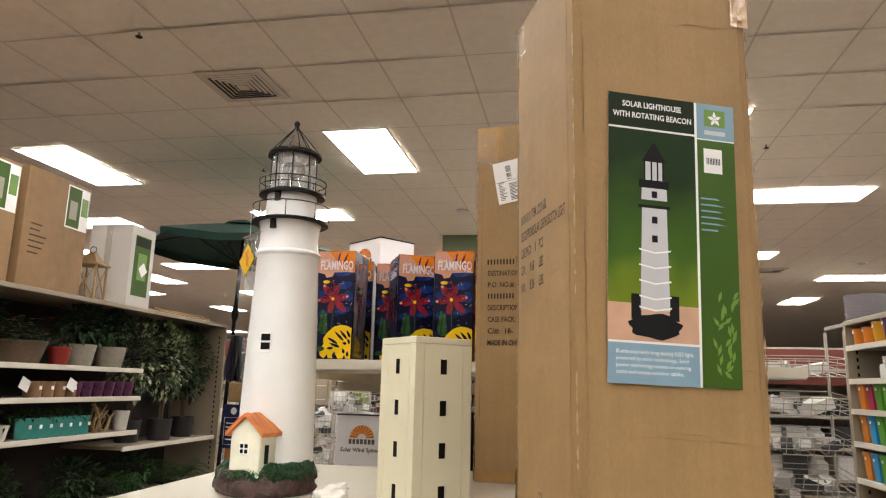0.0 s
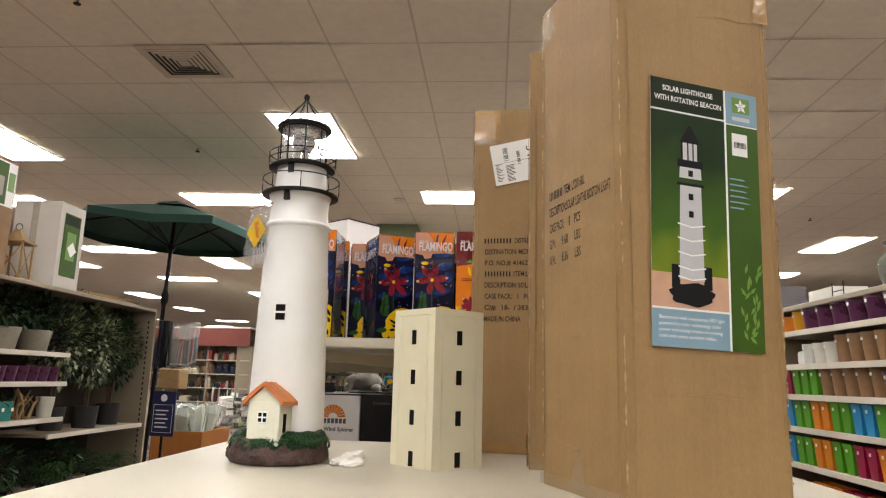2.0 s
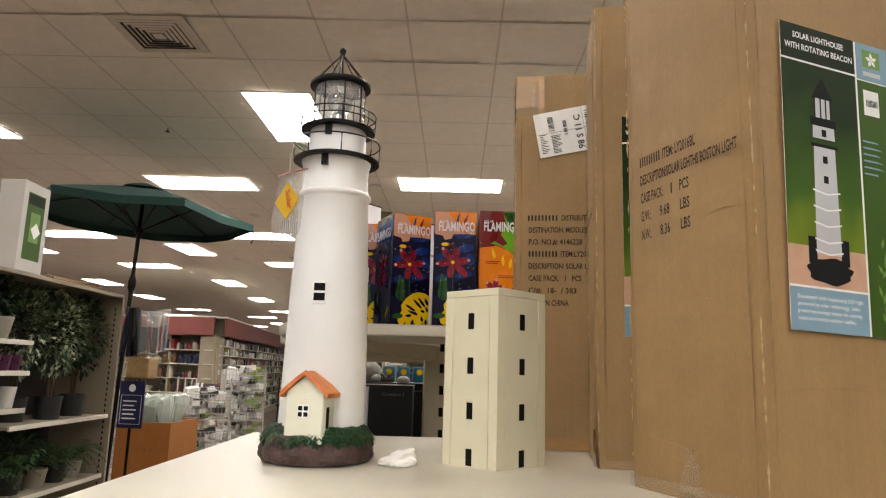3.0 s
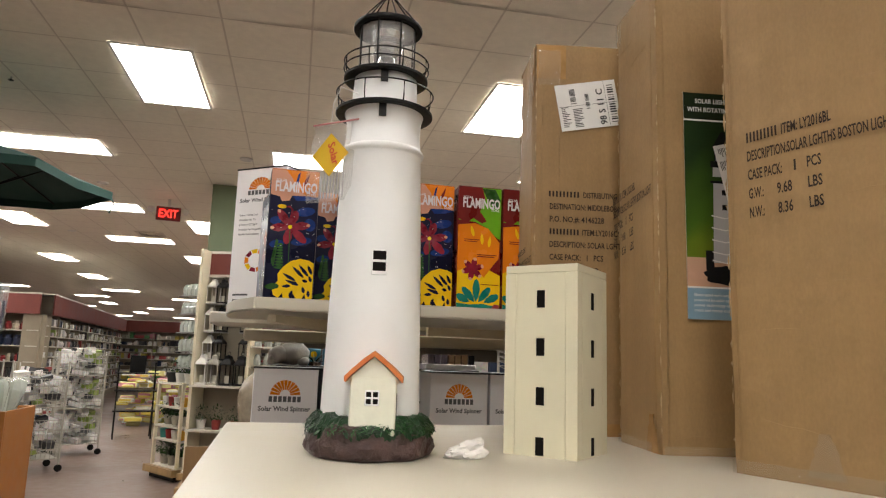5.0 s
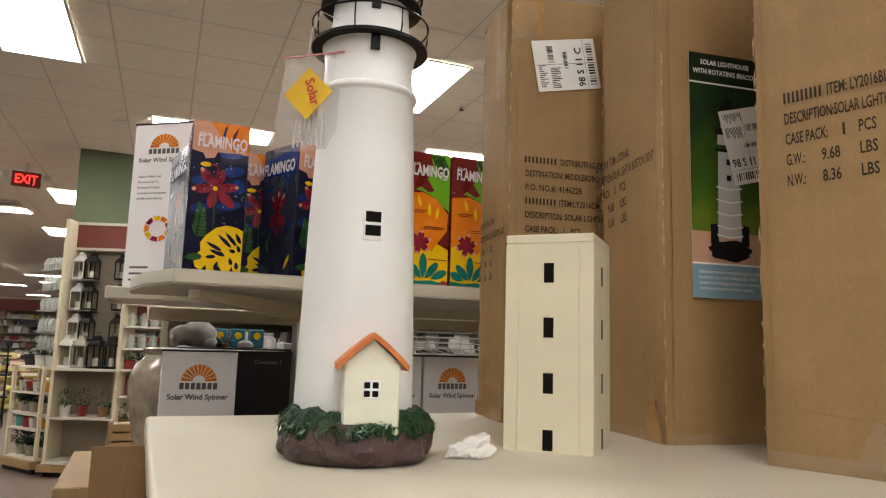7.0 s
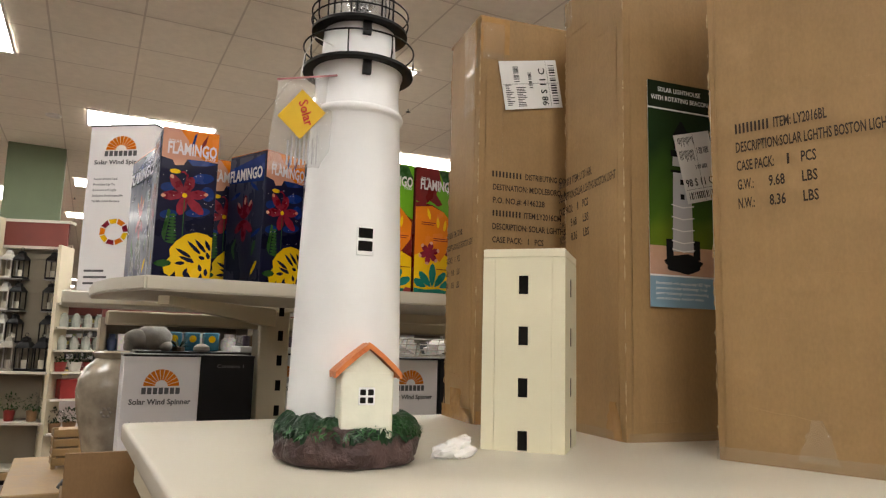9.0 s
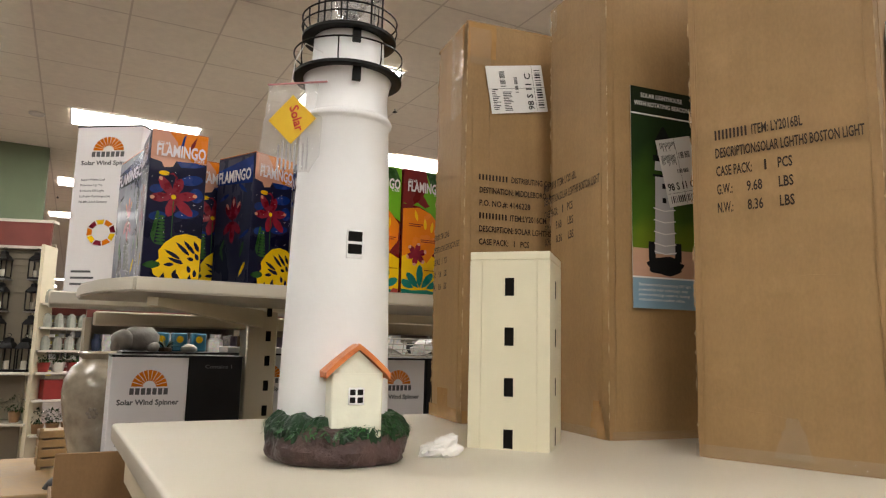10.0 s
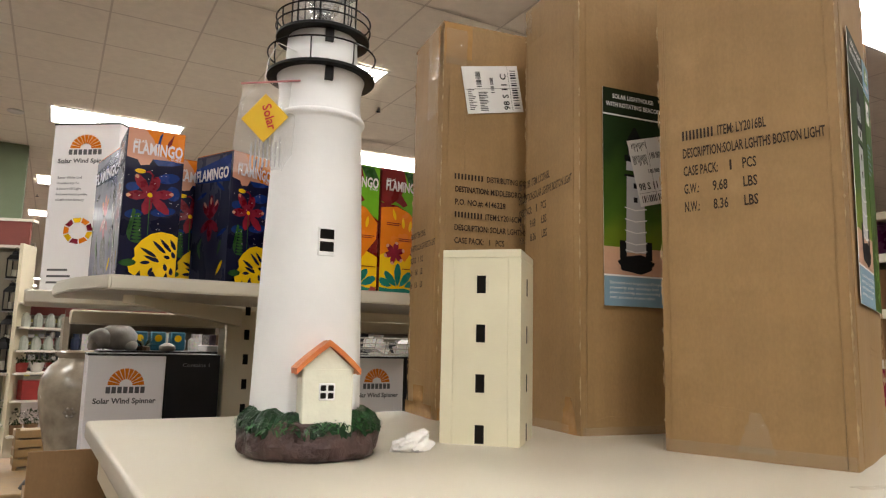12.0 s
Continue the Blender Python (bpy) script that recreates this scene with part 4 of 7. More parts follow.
M_GOODS = goods_mat("mixed_packs", [(0.85, 0.83, 0.8), (0.06, 0.06, 0.065), (0.4, 0.33, 0.22), (0.025, 0.025, 0.03), (0.85, 0.82, 0.78), (0.35, 0.06, 0.05), (0.3, 0.29, 0.28), (0.04, 0.06, 0.12), (0.02, 0.02, 0.02)])
M_GOODSW = goods_mat("pale_packs", [(0.88, 0.87, 0.84), (0.45, 0.44, 0.42), (0.85, 0.83, 0.8), (0.05, 0.05, 0.055), (0.8, 0.77, 0.7), (0.30, 0.40, 0.08), (0.86, 0.84, 0.8)])
M_JARS = goods_mat("dark_jars", [(0.02, 0.018, 0.02), (0.55, 0.48, 0.36), (0.12, 0.02, 0.03), (0.015, 0.02, 0.05), (0.16, 0.08, 0.035), (0.03, 0.025, 0.02), (0.28, 0.03, 0.03)], 0.3)
M_GOODSC = goods_mat("bright_packs", [(0.6, 0.5, 0.1), (0.55, 0.2, 0.25), (0.6, 0.58, 0.5), (0.1, 0.3, 0.1), (0.4, 0.05, 0.05), (0.65, 0.6, 0.5)])
M_LEAFY = goods_mat("leaf_variegated", [(0.03, 0.06, 0.025), (0.07, 0.12, 0.05), (0.40, 0.44, 0.22), (0.025, 0.05, 0.02), (0.52, 0.54, 0.33), (0.05, 0.10, 0.04)], 0.45)
M_FLOWER = goods_mat("silk_flowers", [(0.6, 0.05, 0.04), (0.7, 0.4, 0.02), (0.25, 0.1, 0.4), (0.7, 0.65, 0.5), (0.6, 0.15, 0.05)])


def structure_part(ob):
    ob["kind"] = "structure"
    return ob


# ---- shelving unit of one long side: x is along, y is depth (front at 0), z up ----
def shelving(name, label, m, length, depth, height, levels, back=None, ends=(True, True), lip=0.028):
    t = thing(name, label, "shelving unit", m)
    part("back_panel", box(0, length, depth - 0.02, depth, 0.1, height - 0.03), back or M_BACK_SHADED, t)
    part("base", box(0, length, 0.03, depth, 0, 0.1), M_SHELF, t)
    part("top_board", box(-0.01, length + 0.01, -0.005, depth, height - 0.03, height, 0.004), M_SHELF, t)
    for k, e in enumerate(ends):
        if e:
            x0 = -0.03 if k == 0 else length
            p = part("end_panel", box(x0, x0 + 0.03, 0.0, depth, 0.0, height - 0.03), M_SHELF, t)
            bm = B()
            z = 0.2
            while z < height - 0.1:
                add_box(bm, (x0 + 0.0302) if k == 0 else (x0 - 0.0006), (x0 + 0.0308) if k == 0 else (x0 - 0.0001), 0.05, 0.062, z, z + 0.022)
                z += 0.045
            q = part("slot_row", bm, M_DARK, p)
            q["kind"] = "stuff"
    for (a, b, z) in levels:
        s = part("shelf", box(a, b, 0.01, depth - 0.02, z - 0.022, z, 0.002), M_SHELF, t)
        part("price_rail", box(a, b, -0.006, 0.009, z - lip, z + 0.004, 0.002), M_RAIL, s)
    return t


def add_pot(bm, r0, r1, h, m=None, n=20, wall=0.006):
    return add_lathe(bm, [(r0 * 0.96, 0), (r0, 0.004), (r1 * 0.985, h * 0.92), (r1, h * 0.93), (r1, h), (r1 - wall, h), (r1 - wall * 1.5, h * 0.75), (0.0, h * 0.72)], n, m)


def add_leaf(bm, p, d, up, l, w, fold=0.15):
    s = d.cross(up)
    if s.length < 1e-4:
        s = Vector((1, 0, 0))
    s.normalize()
    n = s.cross(d).normalized()
    a, mid, tip = p, p + d * l * 0.45, p + d * l
    v = [bm.verts.new(q) for q in (a, mid + s * w * 0.5 + n * w * fold, tip - n * l * 0.12, mid - s * w * 0.5 + n * w * fold, mid)]
    bm.faces.new((v[0], v[1], v[4]))
    bm.faces.new((v[1], v[2], v[4]))
    bm.faces.new((v[2], v[3], v[4]))
    bm.faces.new((v[3], v[0], v[4]))


def bush(bm, rnd, c, rx, ry, rz, count, l, w, droop=0.2):
    for _ in range(count):
        a, u = rnd.uniform(0, 2 * math.pi), rnd.uniform(-1, 1)
        r = rnd.uniform(0.25, 1.0) ** 0.6
        k = math.sqrt(max(0, 1 - u * u))
        o = Vector((math.cos(a) * k, math.sin(a) * k, u))
        p = Vector(c) + Vector((o.x * rx * r, o.y * ry * r, o.z * rz * r))
        d = (o + Vector((rnd.uniform(-.6, .6), rnd.uniform(-.6, .6), rnd.uniform(-.5, .5) - droop))).normalized()
        add_leaf(bm, p, d, Vector((0, 0, 1)), l * rnd.uniform(0.6, 1.25), w * rnd.uniform(0.7, 1.2))


def fern(bm, rnd, c, spread, fronds, l=0.35):
    for _ in range(fronds):
        a = rnd.uniform(0, 2 * math.pi)
        out = Vector((math.cos(a), math.sin(a), 0))
        pts = []
        ll, up = l * rnd.uniform(0.7, 1.2), rnd.uniform(0.5, 1.1)
        for i in range(9):
            u = i / 8
            pts.append(Vector(c) + out * (spread * u * ll / l) + Vector((0, 0, ll * (up * u - 0.75 * u * u))))
        for i in range(1, 9):
            d = (pts[i] - pts[i - 1]).normalized()
            s = d.cross(Vector((0, 0, 1)))
            s.normalize()
            for sg in (-1, 1):
                add_leaf(bm, pts[i], (s * sg + d * 0.5).normalized(), Vector((0, 0, 1)), 0.07 * (1.1 - 0.09 * i) * l / 0.35, 0.014)
        add_tube(bm, pts, 0.0015, 4)


def potted_plant(m, label, pot_mat, r0, r1, h, kind, leaf_mat, seed, size=1.0, name="potted_plant"):
    t = thing(name, label, "potted plant", m)
    part("pot", add_pot(B(), r0, r1, h), pot_mat, t)
    part("soil", lathe([(0.001, h * 0.80), (r1 - 0.012, h * 0.80), (r1 - 0.012, h * 0.81), (0.001, h * 0.83)], 16), M_BARK, t)
    rnd = random.Random(seed)
    bm = B()
    if kind == "bush":
        bush(bm, rnd, (0, 0, h + 0.14 * size), 0.17 * size, 0.17 * size, 0.15 * size, int(360 * size), 0.06, 0.03)
    elif kind == "tree":
        bush(bm, rnd, (0, 0, h + 0.50 * size), 0.23 * size, 0.21 * size, 0.34 * size, int(1150 * size), 0.062, 0.030, 0.05)
    elif kind == "fern":
        fern(bm, rnd, (0, 0, h), 0.26 * size, int(16 * size + 4), 0.36 * size)
    elif kind == "small":
        bush(bm, rnd, (0, 0, h + 0.05 * size), 0.07 * size, 0.07 * size, 0.06 * size, 90, 0.04, 0.018)
    if kind == "tree":
        st = B()
        for i in range(3):
            a = i * 2.1
            add_tube(st, [(0.01 * math.cos(a), 0.01 * math.sin(a), h * 0.8), (0.02 * math.cos(a), 0.02 * math.sin(a), h + 0.2), (0.06 * math.cos(a), 0.06 * math.sin(a), h + 0.5 * size)], [0.009, 0.007, 0.004], 6)
        part("stem", st, M_BARK, t)
    part("foliage", bm, leaf_mat, t, smooth=False)
    return t


# ---- plant aisle shelving ----
LG = pose(-3.06, 2.3, 0, 0, 0, 90)          # along +y, depth towards -x
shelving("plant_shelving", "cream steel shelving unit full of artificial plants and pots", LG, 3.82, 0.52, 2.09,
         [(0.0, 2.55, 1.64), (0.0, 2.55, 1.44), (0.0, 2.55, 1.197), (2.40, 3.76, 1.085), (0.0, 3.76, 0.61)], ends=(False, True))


def at_left(y, depth, z, turn=0):
    return pose(-3.06 - depth, y, z, 0, 0, turn)


def card_box(name, label, m, sx, sy, sz, material, category="cardboard box"):
    t = thing(name, label, category, m)
    part("body", box(-sx / 2, sx / 2, -sy / 2, sy / 2, 0, sz, 0.004), material, t)
    return t


def flat_on(t, F, x0, x1, y0, y1, material, name="label_sheet", z=0.0008, label=""):
    return part(name, add_box(B(), x0, x1, y0, y1, 0.0002, z, 0, F), material, t, label)


M_GREYCARD = mat("white_card", (0.50, 0.47, 0.43), 0.5, 0.06, 6)
rnd0 = random.Random(11)
for k, (y0, y1, h) in enumerate(((2.62, 3.46, 0.70), (3.52, 4.08, 0.72))):
    t = card_box("carton", "brown cardboard carton with a printed photo label, on the shelving top", at_left((y0 + y1) / 2, 0.22, 2.09), 0.38, y1 - y0, h, M_KRAFT2)
    F = face_frame((0.19, -(y1 - y0) / 2, 0), (0, 1, 0))
    w = y1 - y0
    lab = flat_on(t, F, w - 0.22, w - 0.01, h - 0.30, h - 0.02, M_PAPER)
    flat_on(lab, F, w - 0.21, w - 0.09, h - 0.29, h - 0.03, M_LBL_GR, "photo_panel", 0.0016)
    flat_on(lab, F, w - 0.08, w - 0.02, h - 0.20, h - 0.08, M_LEAF2, "photo_panel", 0.0016)
    flat_on(lab, F, w - 0.19, w - 0.12, h - 0.24, h - 0.12, M_POTGRY, "photo_panel", 0.0022)
    bm = B()
    for i in range(6):
        add_box(bm, 0.06, 0.13 + 0.09 * rnd0.random(), 0.2 + i * 0.035, 0.208 + i * 0.035, 0.0002, 0.001, 0, F)
    part("print_bar", bm, M_INK, t)
# white carton with a green label
t = card_box("white_carton", "white carton with a green label, on the shelving top", at_left(4.70, 0.18, 2.09), 0.34, 0.30, 0.60, M_GREYCARD)
F = face_frame((0.17, -0.15, 0), (0, 1, 0))
lab = flat_on(t, F, 0.05, 0.25, 0.08, 0.53, M_LBL_GR, "label_sheet", 0.001)
flat_on(lab, F, 0.06, 0.24, 0.45, 0.52, M_LBL_DK, "title_panel", 0.0016)
flat_on(lab, F, 0.10, 0.21, 0.20, 0.40, M_LEAF2, "photo_panel", 0.0016)
part("print_shape", add_box(B(), -0.04, 0.04, -0.04, 0.04, 0.0016, 0.0022, 0, F @ pose(0.17, 0.28, 0, 0, 0, 40)), M_PAPER, lab)
F2 = face_frame((-0.17, -0.15, 0), (1, 0, 0))
flat_on(t, F2, 0.13, 0.18, 0.28, 0.60, M_CLEARTAPE, "tape")


def wood_lantern(m):
    t = thing("wooden_lantern", "light wood candle lantern with crossed sides, on the shelving top", "lantern", m)
    for x in (-0.075, 0.065):
        for y in (-0.075, 0.065):
            part("post", box(x, x + 0.012, y, y + 0.012, 0.015, 0.25), M_WOOD, t)
    part("base", box(-0.09, 0.09, -0.09, 0.09, 0, 0.018, 0.003), M_WOOD, t)
    part("top_plate", box(-0.09, 0.09, -0.09, 0.09, 0.245, 0.26, 0.003), M_WOOD, t)
    for F in (face_frame((-0.07, -0.072, 0.02), (1, 0, 0)), face_frame((0.072, -0.07, 0.02), (0, 1, 0))):
        for a, b in (((0, 0), (0.14, 0.22)), ((0.14, 0), (0, 0.22))):
            part("brace", add_tube(B(), [F @ Vector((*a, 0)), F @ Vector((*b, 0))], 0.005, 6), M_WOOD, t)
    part("roof", lathe([(0.085, 0.26), (0.05, 0.31), (0.03, 0.33), (0.03, 0.34), (0.001, 0.345)], 4, pose(0, 0, 0, 0, 0, 45)), M_WOOD, t)
    part("ring", add_tube(B(), [(0.022 * math.cos(a), 0, 0.36 + 0.022 * math.sin(a)) for a in [i * math.pi / 8 for i in range(16)]], 0.003, 6, True), M_BLACK, t)


wood_lantern(at_left(4.32, 0.14, 2.09, 8))
# bundle of canes lying on the top
canes = thing("bamboo_canes", "bundle of thin bamboo canes lying on the shelving top", "garden canes", at_left(5.45, 0.14, 2.09))
rnd = random.Random(6)
for i in range(14):
    y0 = rnd.uniform(-0.52, -0.2)
    part("cane", tube([(rnd.uniform(-0.2, 0.13), y0, 0.012 + 0.012 * (i % 3)), (rnd.uniform(-0.2, 0.13), y0 + rnd.uniform(0.5, 0.8), 0.012 + 0.012 * (i % 3))], 0.008, 6), M_WOOD, canes)

# first bay: pots and small plants
for y, sd in ((4.32, 1), (4.66, 2)):
    potted_plant(at_left(y, 0.16, 1.64), "leafy artificial plant in a round grey stoneware pot", M_POTGRY, 0.085, 0.112, 0.15, "bush", M_LEAF, sd, 1.0)
for y, sd in ((3.05, 3), (3.4, 4)):
    potted_plant(at_left(y, 0.2, 1.64), "leafy artificial plant in a woven basket pot", M_BARK, 0.10, 0.12, 0.14, "bush", M_LEAF, sd, 1.1)
potted_plant(at_left(4.07, 0.11, 1.64), "small artificial plant in a red and white pot", M_TERRA, 0.055, 0.07, 0.12, "small", M_LEAF, 5)
t = thing("flower_basket", "dark wicker basket of mixed silk flowers", "flower basket", at_left(3.78, 0.18, 1.64))
part("basket", add_pot(B(), 0.13, 0.17, 0.14), M_BARK, t)
bm, rnd = B(), random.Random(9)
for i in range(60):
    a, r = rnd.uniform(0, 6.28), rnd.uniform(0, 0.19)
    c = Vector((r * math.cos(a), r * math.sin(a), 0.16 + rnd.uniform(0, 0.13)))
    for j in range(5):
        b = j * 1.256
        add_leaf(bm, c, Vector((math.cos(b), math.sin(b), 0.3)).normalized(), Vector((0, 0, 1)), 0.026, 0.02)
f = part("blossoms", bm, M_FLOWER, t, smooth=False)
f["kind"] = "stuff"
bm = B()
bush(bm, rnd, (0, 0, 0.17), 0.17, 0.17, 0.08, 200, 0.06, 0.03)
part("foliage", bm, M_LEAF, t, smooth=False)


def plain_pot(m, label, material, r0, r1, h, group, n=20, name="plant_pot", label_tag=False):
    t = thing(name, label, "plant pot", m, group)
    part("pot_body", add_pot(B(), r0, r1, h, None, n), material, t)
    if label_tag:
        part("price_tag", box(-0.012, 0.012, -(r0 + r1) / 2 - 0.004, -(r0 + r1) / 2 - 0.003, h * 0.5, h * 0.5 + 0.022), M_PAPER, t)
    return t


first = plain_pot(at_left(4.80, 0.10, 1.44, 90), "purple glazed round plant pot in a row", M_PURPLE, 0.048, 0.062, 0.105, "purple plant pots")
for i in range(1, 6):
    copy_thing(first, at_left(4.80 - 0.115 * i, 0.10, 1.44, 90))
first = plain_pot(at_left(4.18, 0.10, 1.44, 90), "orange brown clay pot with a white paper tag", M_POTTAN, 0.05, 0.055, 0.10, "clay pots", label_tag=True)
for i in range(1, 4):
    copy_thing(first, at_left(4.18 - 0.105 * i, 0.10, 1.44, 90))
for y in (3.72, 4.13):
    s = tagged(part("paper_tag", add_box(B(), -0.04, 0.04, -0.001, 0.001, -0.035, 0.035), M_PAPER), "white paper hang tag on a pot", "tag")
    s.matrix_basis = at_left(y, 0.035, 1.52, 0) @ pose(0, 0, 0, 0, 25, 90)
first = plain_pot(at_left(4.36, 0.10, 1.197, 90), "teal glazed square plant pot", M_TEAL, 0.05, 0.058, 0.12, "teal plant pots", 4, label_tag=True)
for i in range(1, 7):
    copy_thing(first, at_left(4.36 - 0.09 * i, 0.10, 1.197, 90))
bm, rnd = B(), random.Random(21)
for i in range(7):
    bush(bm, rnd, (-3.16, 4.36 - 0.09 * i, 1.33), 0.05, 0.05, 0.04, 50, 0.035, 0.016)
tagged(part("pot_grass", bm, M_FERN, smooth=False), "short green artificial grass growing in teal pots", "artificial grass", "", "stuff")
t = thing("driftwood_bundle", "bundle of pale driftwood sticks standing in small pots", "driftwood", at_left(4.58, 0.12, 1.197))
rnd = random.Random(5)
for i in range(14):
    x, y = rnd.uniform(-0.05, 0.05), rnd.uniform(-0.10, 0.10)
    part("stick", tube([(x, y, 0), (x + rnd.uniform(-.02, .02), y + rnd.uniform(-.03, .03), 0.09), (x + rnd.uniform(-.04, .04), y + rnd.uniform(-.08, .08), rnd.uniform(0.13, 0.2))], [0.011, 0.009, 0.005], 6), M_WOOD, t)
plain_pot(at_left(4.79, 0.10, 1.197), "white ribbed ceramic plant pot", M_POTWHT, 0.045, 0.06, 0.14, "white plant pots")
for y, sd in ((3.62, 8), (3.42, 9), (3.2, 10)):
    potted_plant(at_left(y, 0.10, 1.197), "small round topiary in a white ceramic pot", M_POTWHT, 0.05, 0.07, 0.09, "small", M_LEAF, sd, 1.5)

# second bay: tall variegated bushes, ferns below
for y, d, sd, mt in ((5.10, 0.24, 31, M_LEAFY), (5.42, 0.16, 32, M_LEAFY), (5.84, 0.2, 33, M_LEAF)):
    potted_plant(at_left(y, d, 1.085), "tall variegated artificial bush in a black nursery pot", M_POTBLK, 0.085, 0.10, 0.17, "tree", mt, sd, 0.95)
for i, (y, kind, mt, pm) in enumerate(((5.86, "fern", M_FERN, M_POTGRY), (5.62, "fern", M_FERN, M_POTBLK), (5.36, "fern", M_LEAF, M_POTGRY), (5.05, "bush", M_FERN, M_POTBLK), (4.74, "fern", M_LEAF, M_POTGRY), (4.4, "bush", M_LEAF, M_POTBLK), (4.05, "fern", M_FERN, M_POTBLK), (3.7, "bush", M_LEAF, M_POTBLK), (3.3, "fern", M_LEAF, M_POTBLK))):
    potted_plant(at_left(y, 0.16, 0.61), "leafy artificial fern in a dark pot" if kind == "fern" else "bushy artificial plant in a dark pot", pm, 0.065, 0.085, 0.13, kind, mt, 50 + i, 1.05)

# ---- patio umbrella ----
def build_umbrella():
    t = thing("patio_umbrella", "open dark green canvas patio umbrella on a dark pole", "umbrella", pose(-3.23, 6.5, 0, 0, 1.5, 12))
    n, R = 6, 1.03
    za, zr = 3.16, 2.90
    bm = B()
    apex = bm.verts.new((0, 0, za))
    rings = []
    for k in (0.33, 0.66, 1.0):
        ring = []
        for i in range(n * 4):
            a = 2 * math.pi * i / (n * 4)
            f = math.cos(math.pi / n) / math.cos((a % (2 * math.pi / n)) - math.pi / n)
            sag = 0.03 * (1 - abs(((i % 4) / 2) - 1)) * k
            ring.append(bm.verts.new((R * k * f * math.cos(a), R * k * f * math.sin(a), za - (za - zr) * (k ** 1.15) - sag)))
        rings.append(ring)
    m = n * 4
    for i in range(m):
        bm.faces.new((apex, rings[0][i], rings[0][(i + 1) % m]))
        for a, b in zip(rings, rings[1:]):
            bm.faces.new((a[i], b[i], b[(i + 1) % m], a[(i + 1) % m]))
    low = [bm.verts.new(v.co + Vector((0, 0, -0.07))) for v in rings[-1]]
    for i in range(m):
        bm.faces.new((rings[-1][i], low[i], low[(i + 1) % m], rings[-1][(i + 1) % m]))
    c = part("canopy", bm, M_UMB, t, "dark green canvas canopy")
    part("vent_cap", lathe([(0.24, za - 0.03), (0.16, za + 0.0), (0.02, za + 0.04), (0.0, za + 0.045)], 6), M_UMB, c)
    part("pole", tube([(0, 0, 0.05), (0, 0, za - 0.02)], 0.019, 10), M_BLACK, t)
    part("joint", lathe([(0.02, 2.16), (0.034, 2.2), (0.036, 2.26), (0.02, 2.32)], 12), M_BLACK, t)
    part("hub", lathe([(0.02, 2.70), (0.04, 2.72), (0.04, 2.76), (0.02, 2.78)], 12), M_BLACK, t)
    for i in range(n):
        a = 2 * math.pi * i / n
        e = (R * math.cos(a), R * math.sin(a), zr - 0.012)
        r = part("rib", tube([(0.02 * math.cos(a), 0.02 * math.sin(a), za - 0.03), e], 0.008, 6), M_BLACK, t)
        part("strut", tube([(0.03 * math.cos(a), 0.03 * math.sin(a), 2.75), (0.5 * R * math.cos(a), 0.5 * R * math.sin(a), za - 0.14)], 0.007, 6), M_BLACK, r)
    part("tie_strap", tube([(R * 0.98, 0.02, zr - 0.02), (R * 1.02, 0.03, zr - 0.1), (R * 0.99, 0.04, zr - 0.18)], 0.008, 6), M_UMB, t)
    part("base", lathe([(0.24, 0), (0.24, 0.03), (0.05, 0.06), (0.03, 0.2)], 24), M_BLACK, t)


build_umbrella()

# hanging packs of cords in plastic
t = thing("hanging_packs", "dark cords in clear plastic packs hanging from a hook", "packs", pose(-2.96, 6.35, 1.58))
rnd = random.Random(14)
for i in range(26):
    x, y = rnd.uniform(-0.17, -0.01), rnd.uniform(-0.08, 0.08)
    part("cord", add_tube(B(), [(x * 1.1 + rnd.uniform(-0.01, 0.01), y, rnd.uniform(-0.02, 0.05)), (x, y, 0.2), (-0.08 + (x + 0.08) * 0.5, y, 0.42)], [0.010, 0.012, 0.008], 6), rnd.choice((M_POTBLK, M_BLACK, M_BLACK, M_NAVY)), t)
for i in range(7):
    x, y, z = 0.035 + 0.024 * i, -0.05 + 0.02 * (i % 4), rnd.uniform(0.0, 0.04)
    m = pose(x, y, z, 0, rnd.uniform(-6, 6), rnd.uniform(-40, 20))
    part("pack_filling", add_box(B(), -0.035, 0.035, -0.006, 0.006, 0.02, 0.24, 0.004, m), (M_POTBLK, M_TERRA, M_NAVY, M_POTGRY)[i % 4], t)
    bm = add_box(B(), -0.045, 0.045, -0.010, 0.010, 0.0, 0.38, 0.004, m)
    part("clear_pack", bm, M_BAG, t, "clear plastic pack")
part("hook", tube([(0, 0, 0.40), (-0.3, 0.02, 0.45)], 0.004, 5), M_GREYWIRE, t)
# navy notice
t = thing("notice_board", "navy blue notice with white writing on a stand", "sign", face_frame((-2.885, 5.85, 1.0), (0.985, -0.17, 0)))
part("board", box(0, 0.22, 0, 0.37, -0.01, 0, 0.002), M_NAVY, t)
bm = B()
for a in ((0.02, 0.20, 0.03, 0.033), (0.02, 0.20, 0.257, 0.26), (0.02, 0.023, 0.033, 0.257), (0.197, 0.20, 0.033, 0.257)):
    add_box(bm, *a, 0.0003, 0.0012)
part("border_line", bm, M_PAPER, t)
for i in range(5):
    part("print_bar", box(0.04, 0.16 - 0.02 * (i % 2), 0.07 + 0.034 * i, 0.08 + 0.034 * i, 0.0003, 0.0012), M_PAPER, t)
part("emblem", lathe([(0.03, 0), (0.03, 0.0012), (0.0, 0.0013)], 20, pose(0.11, 0.315, 0.0003)), M_PAPER, t)
part("stand", box(0.10, 0.12, -1.0, 0.0, -0.02, -0.01), M_BLACK, t)
part("basket_stack", box(0.02, 0.22, 0.39, 0.56, -0.16, -0.02, 0.01), M_WOOD, t)

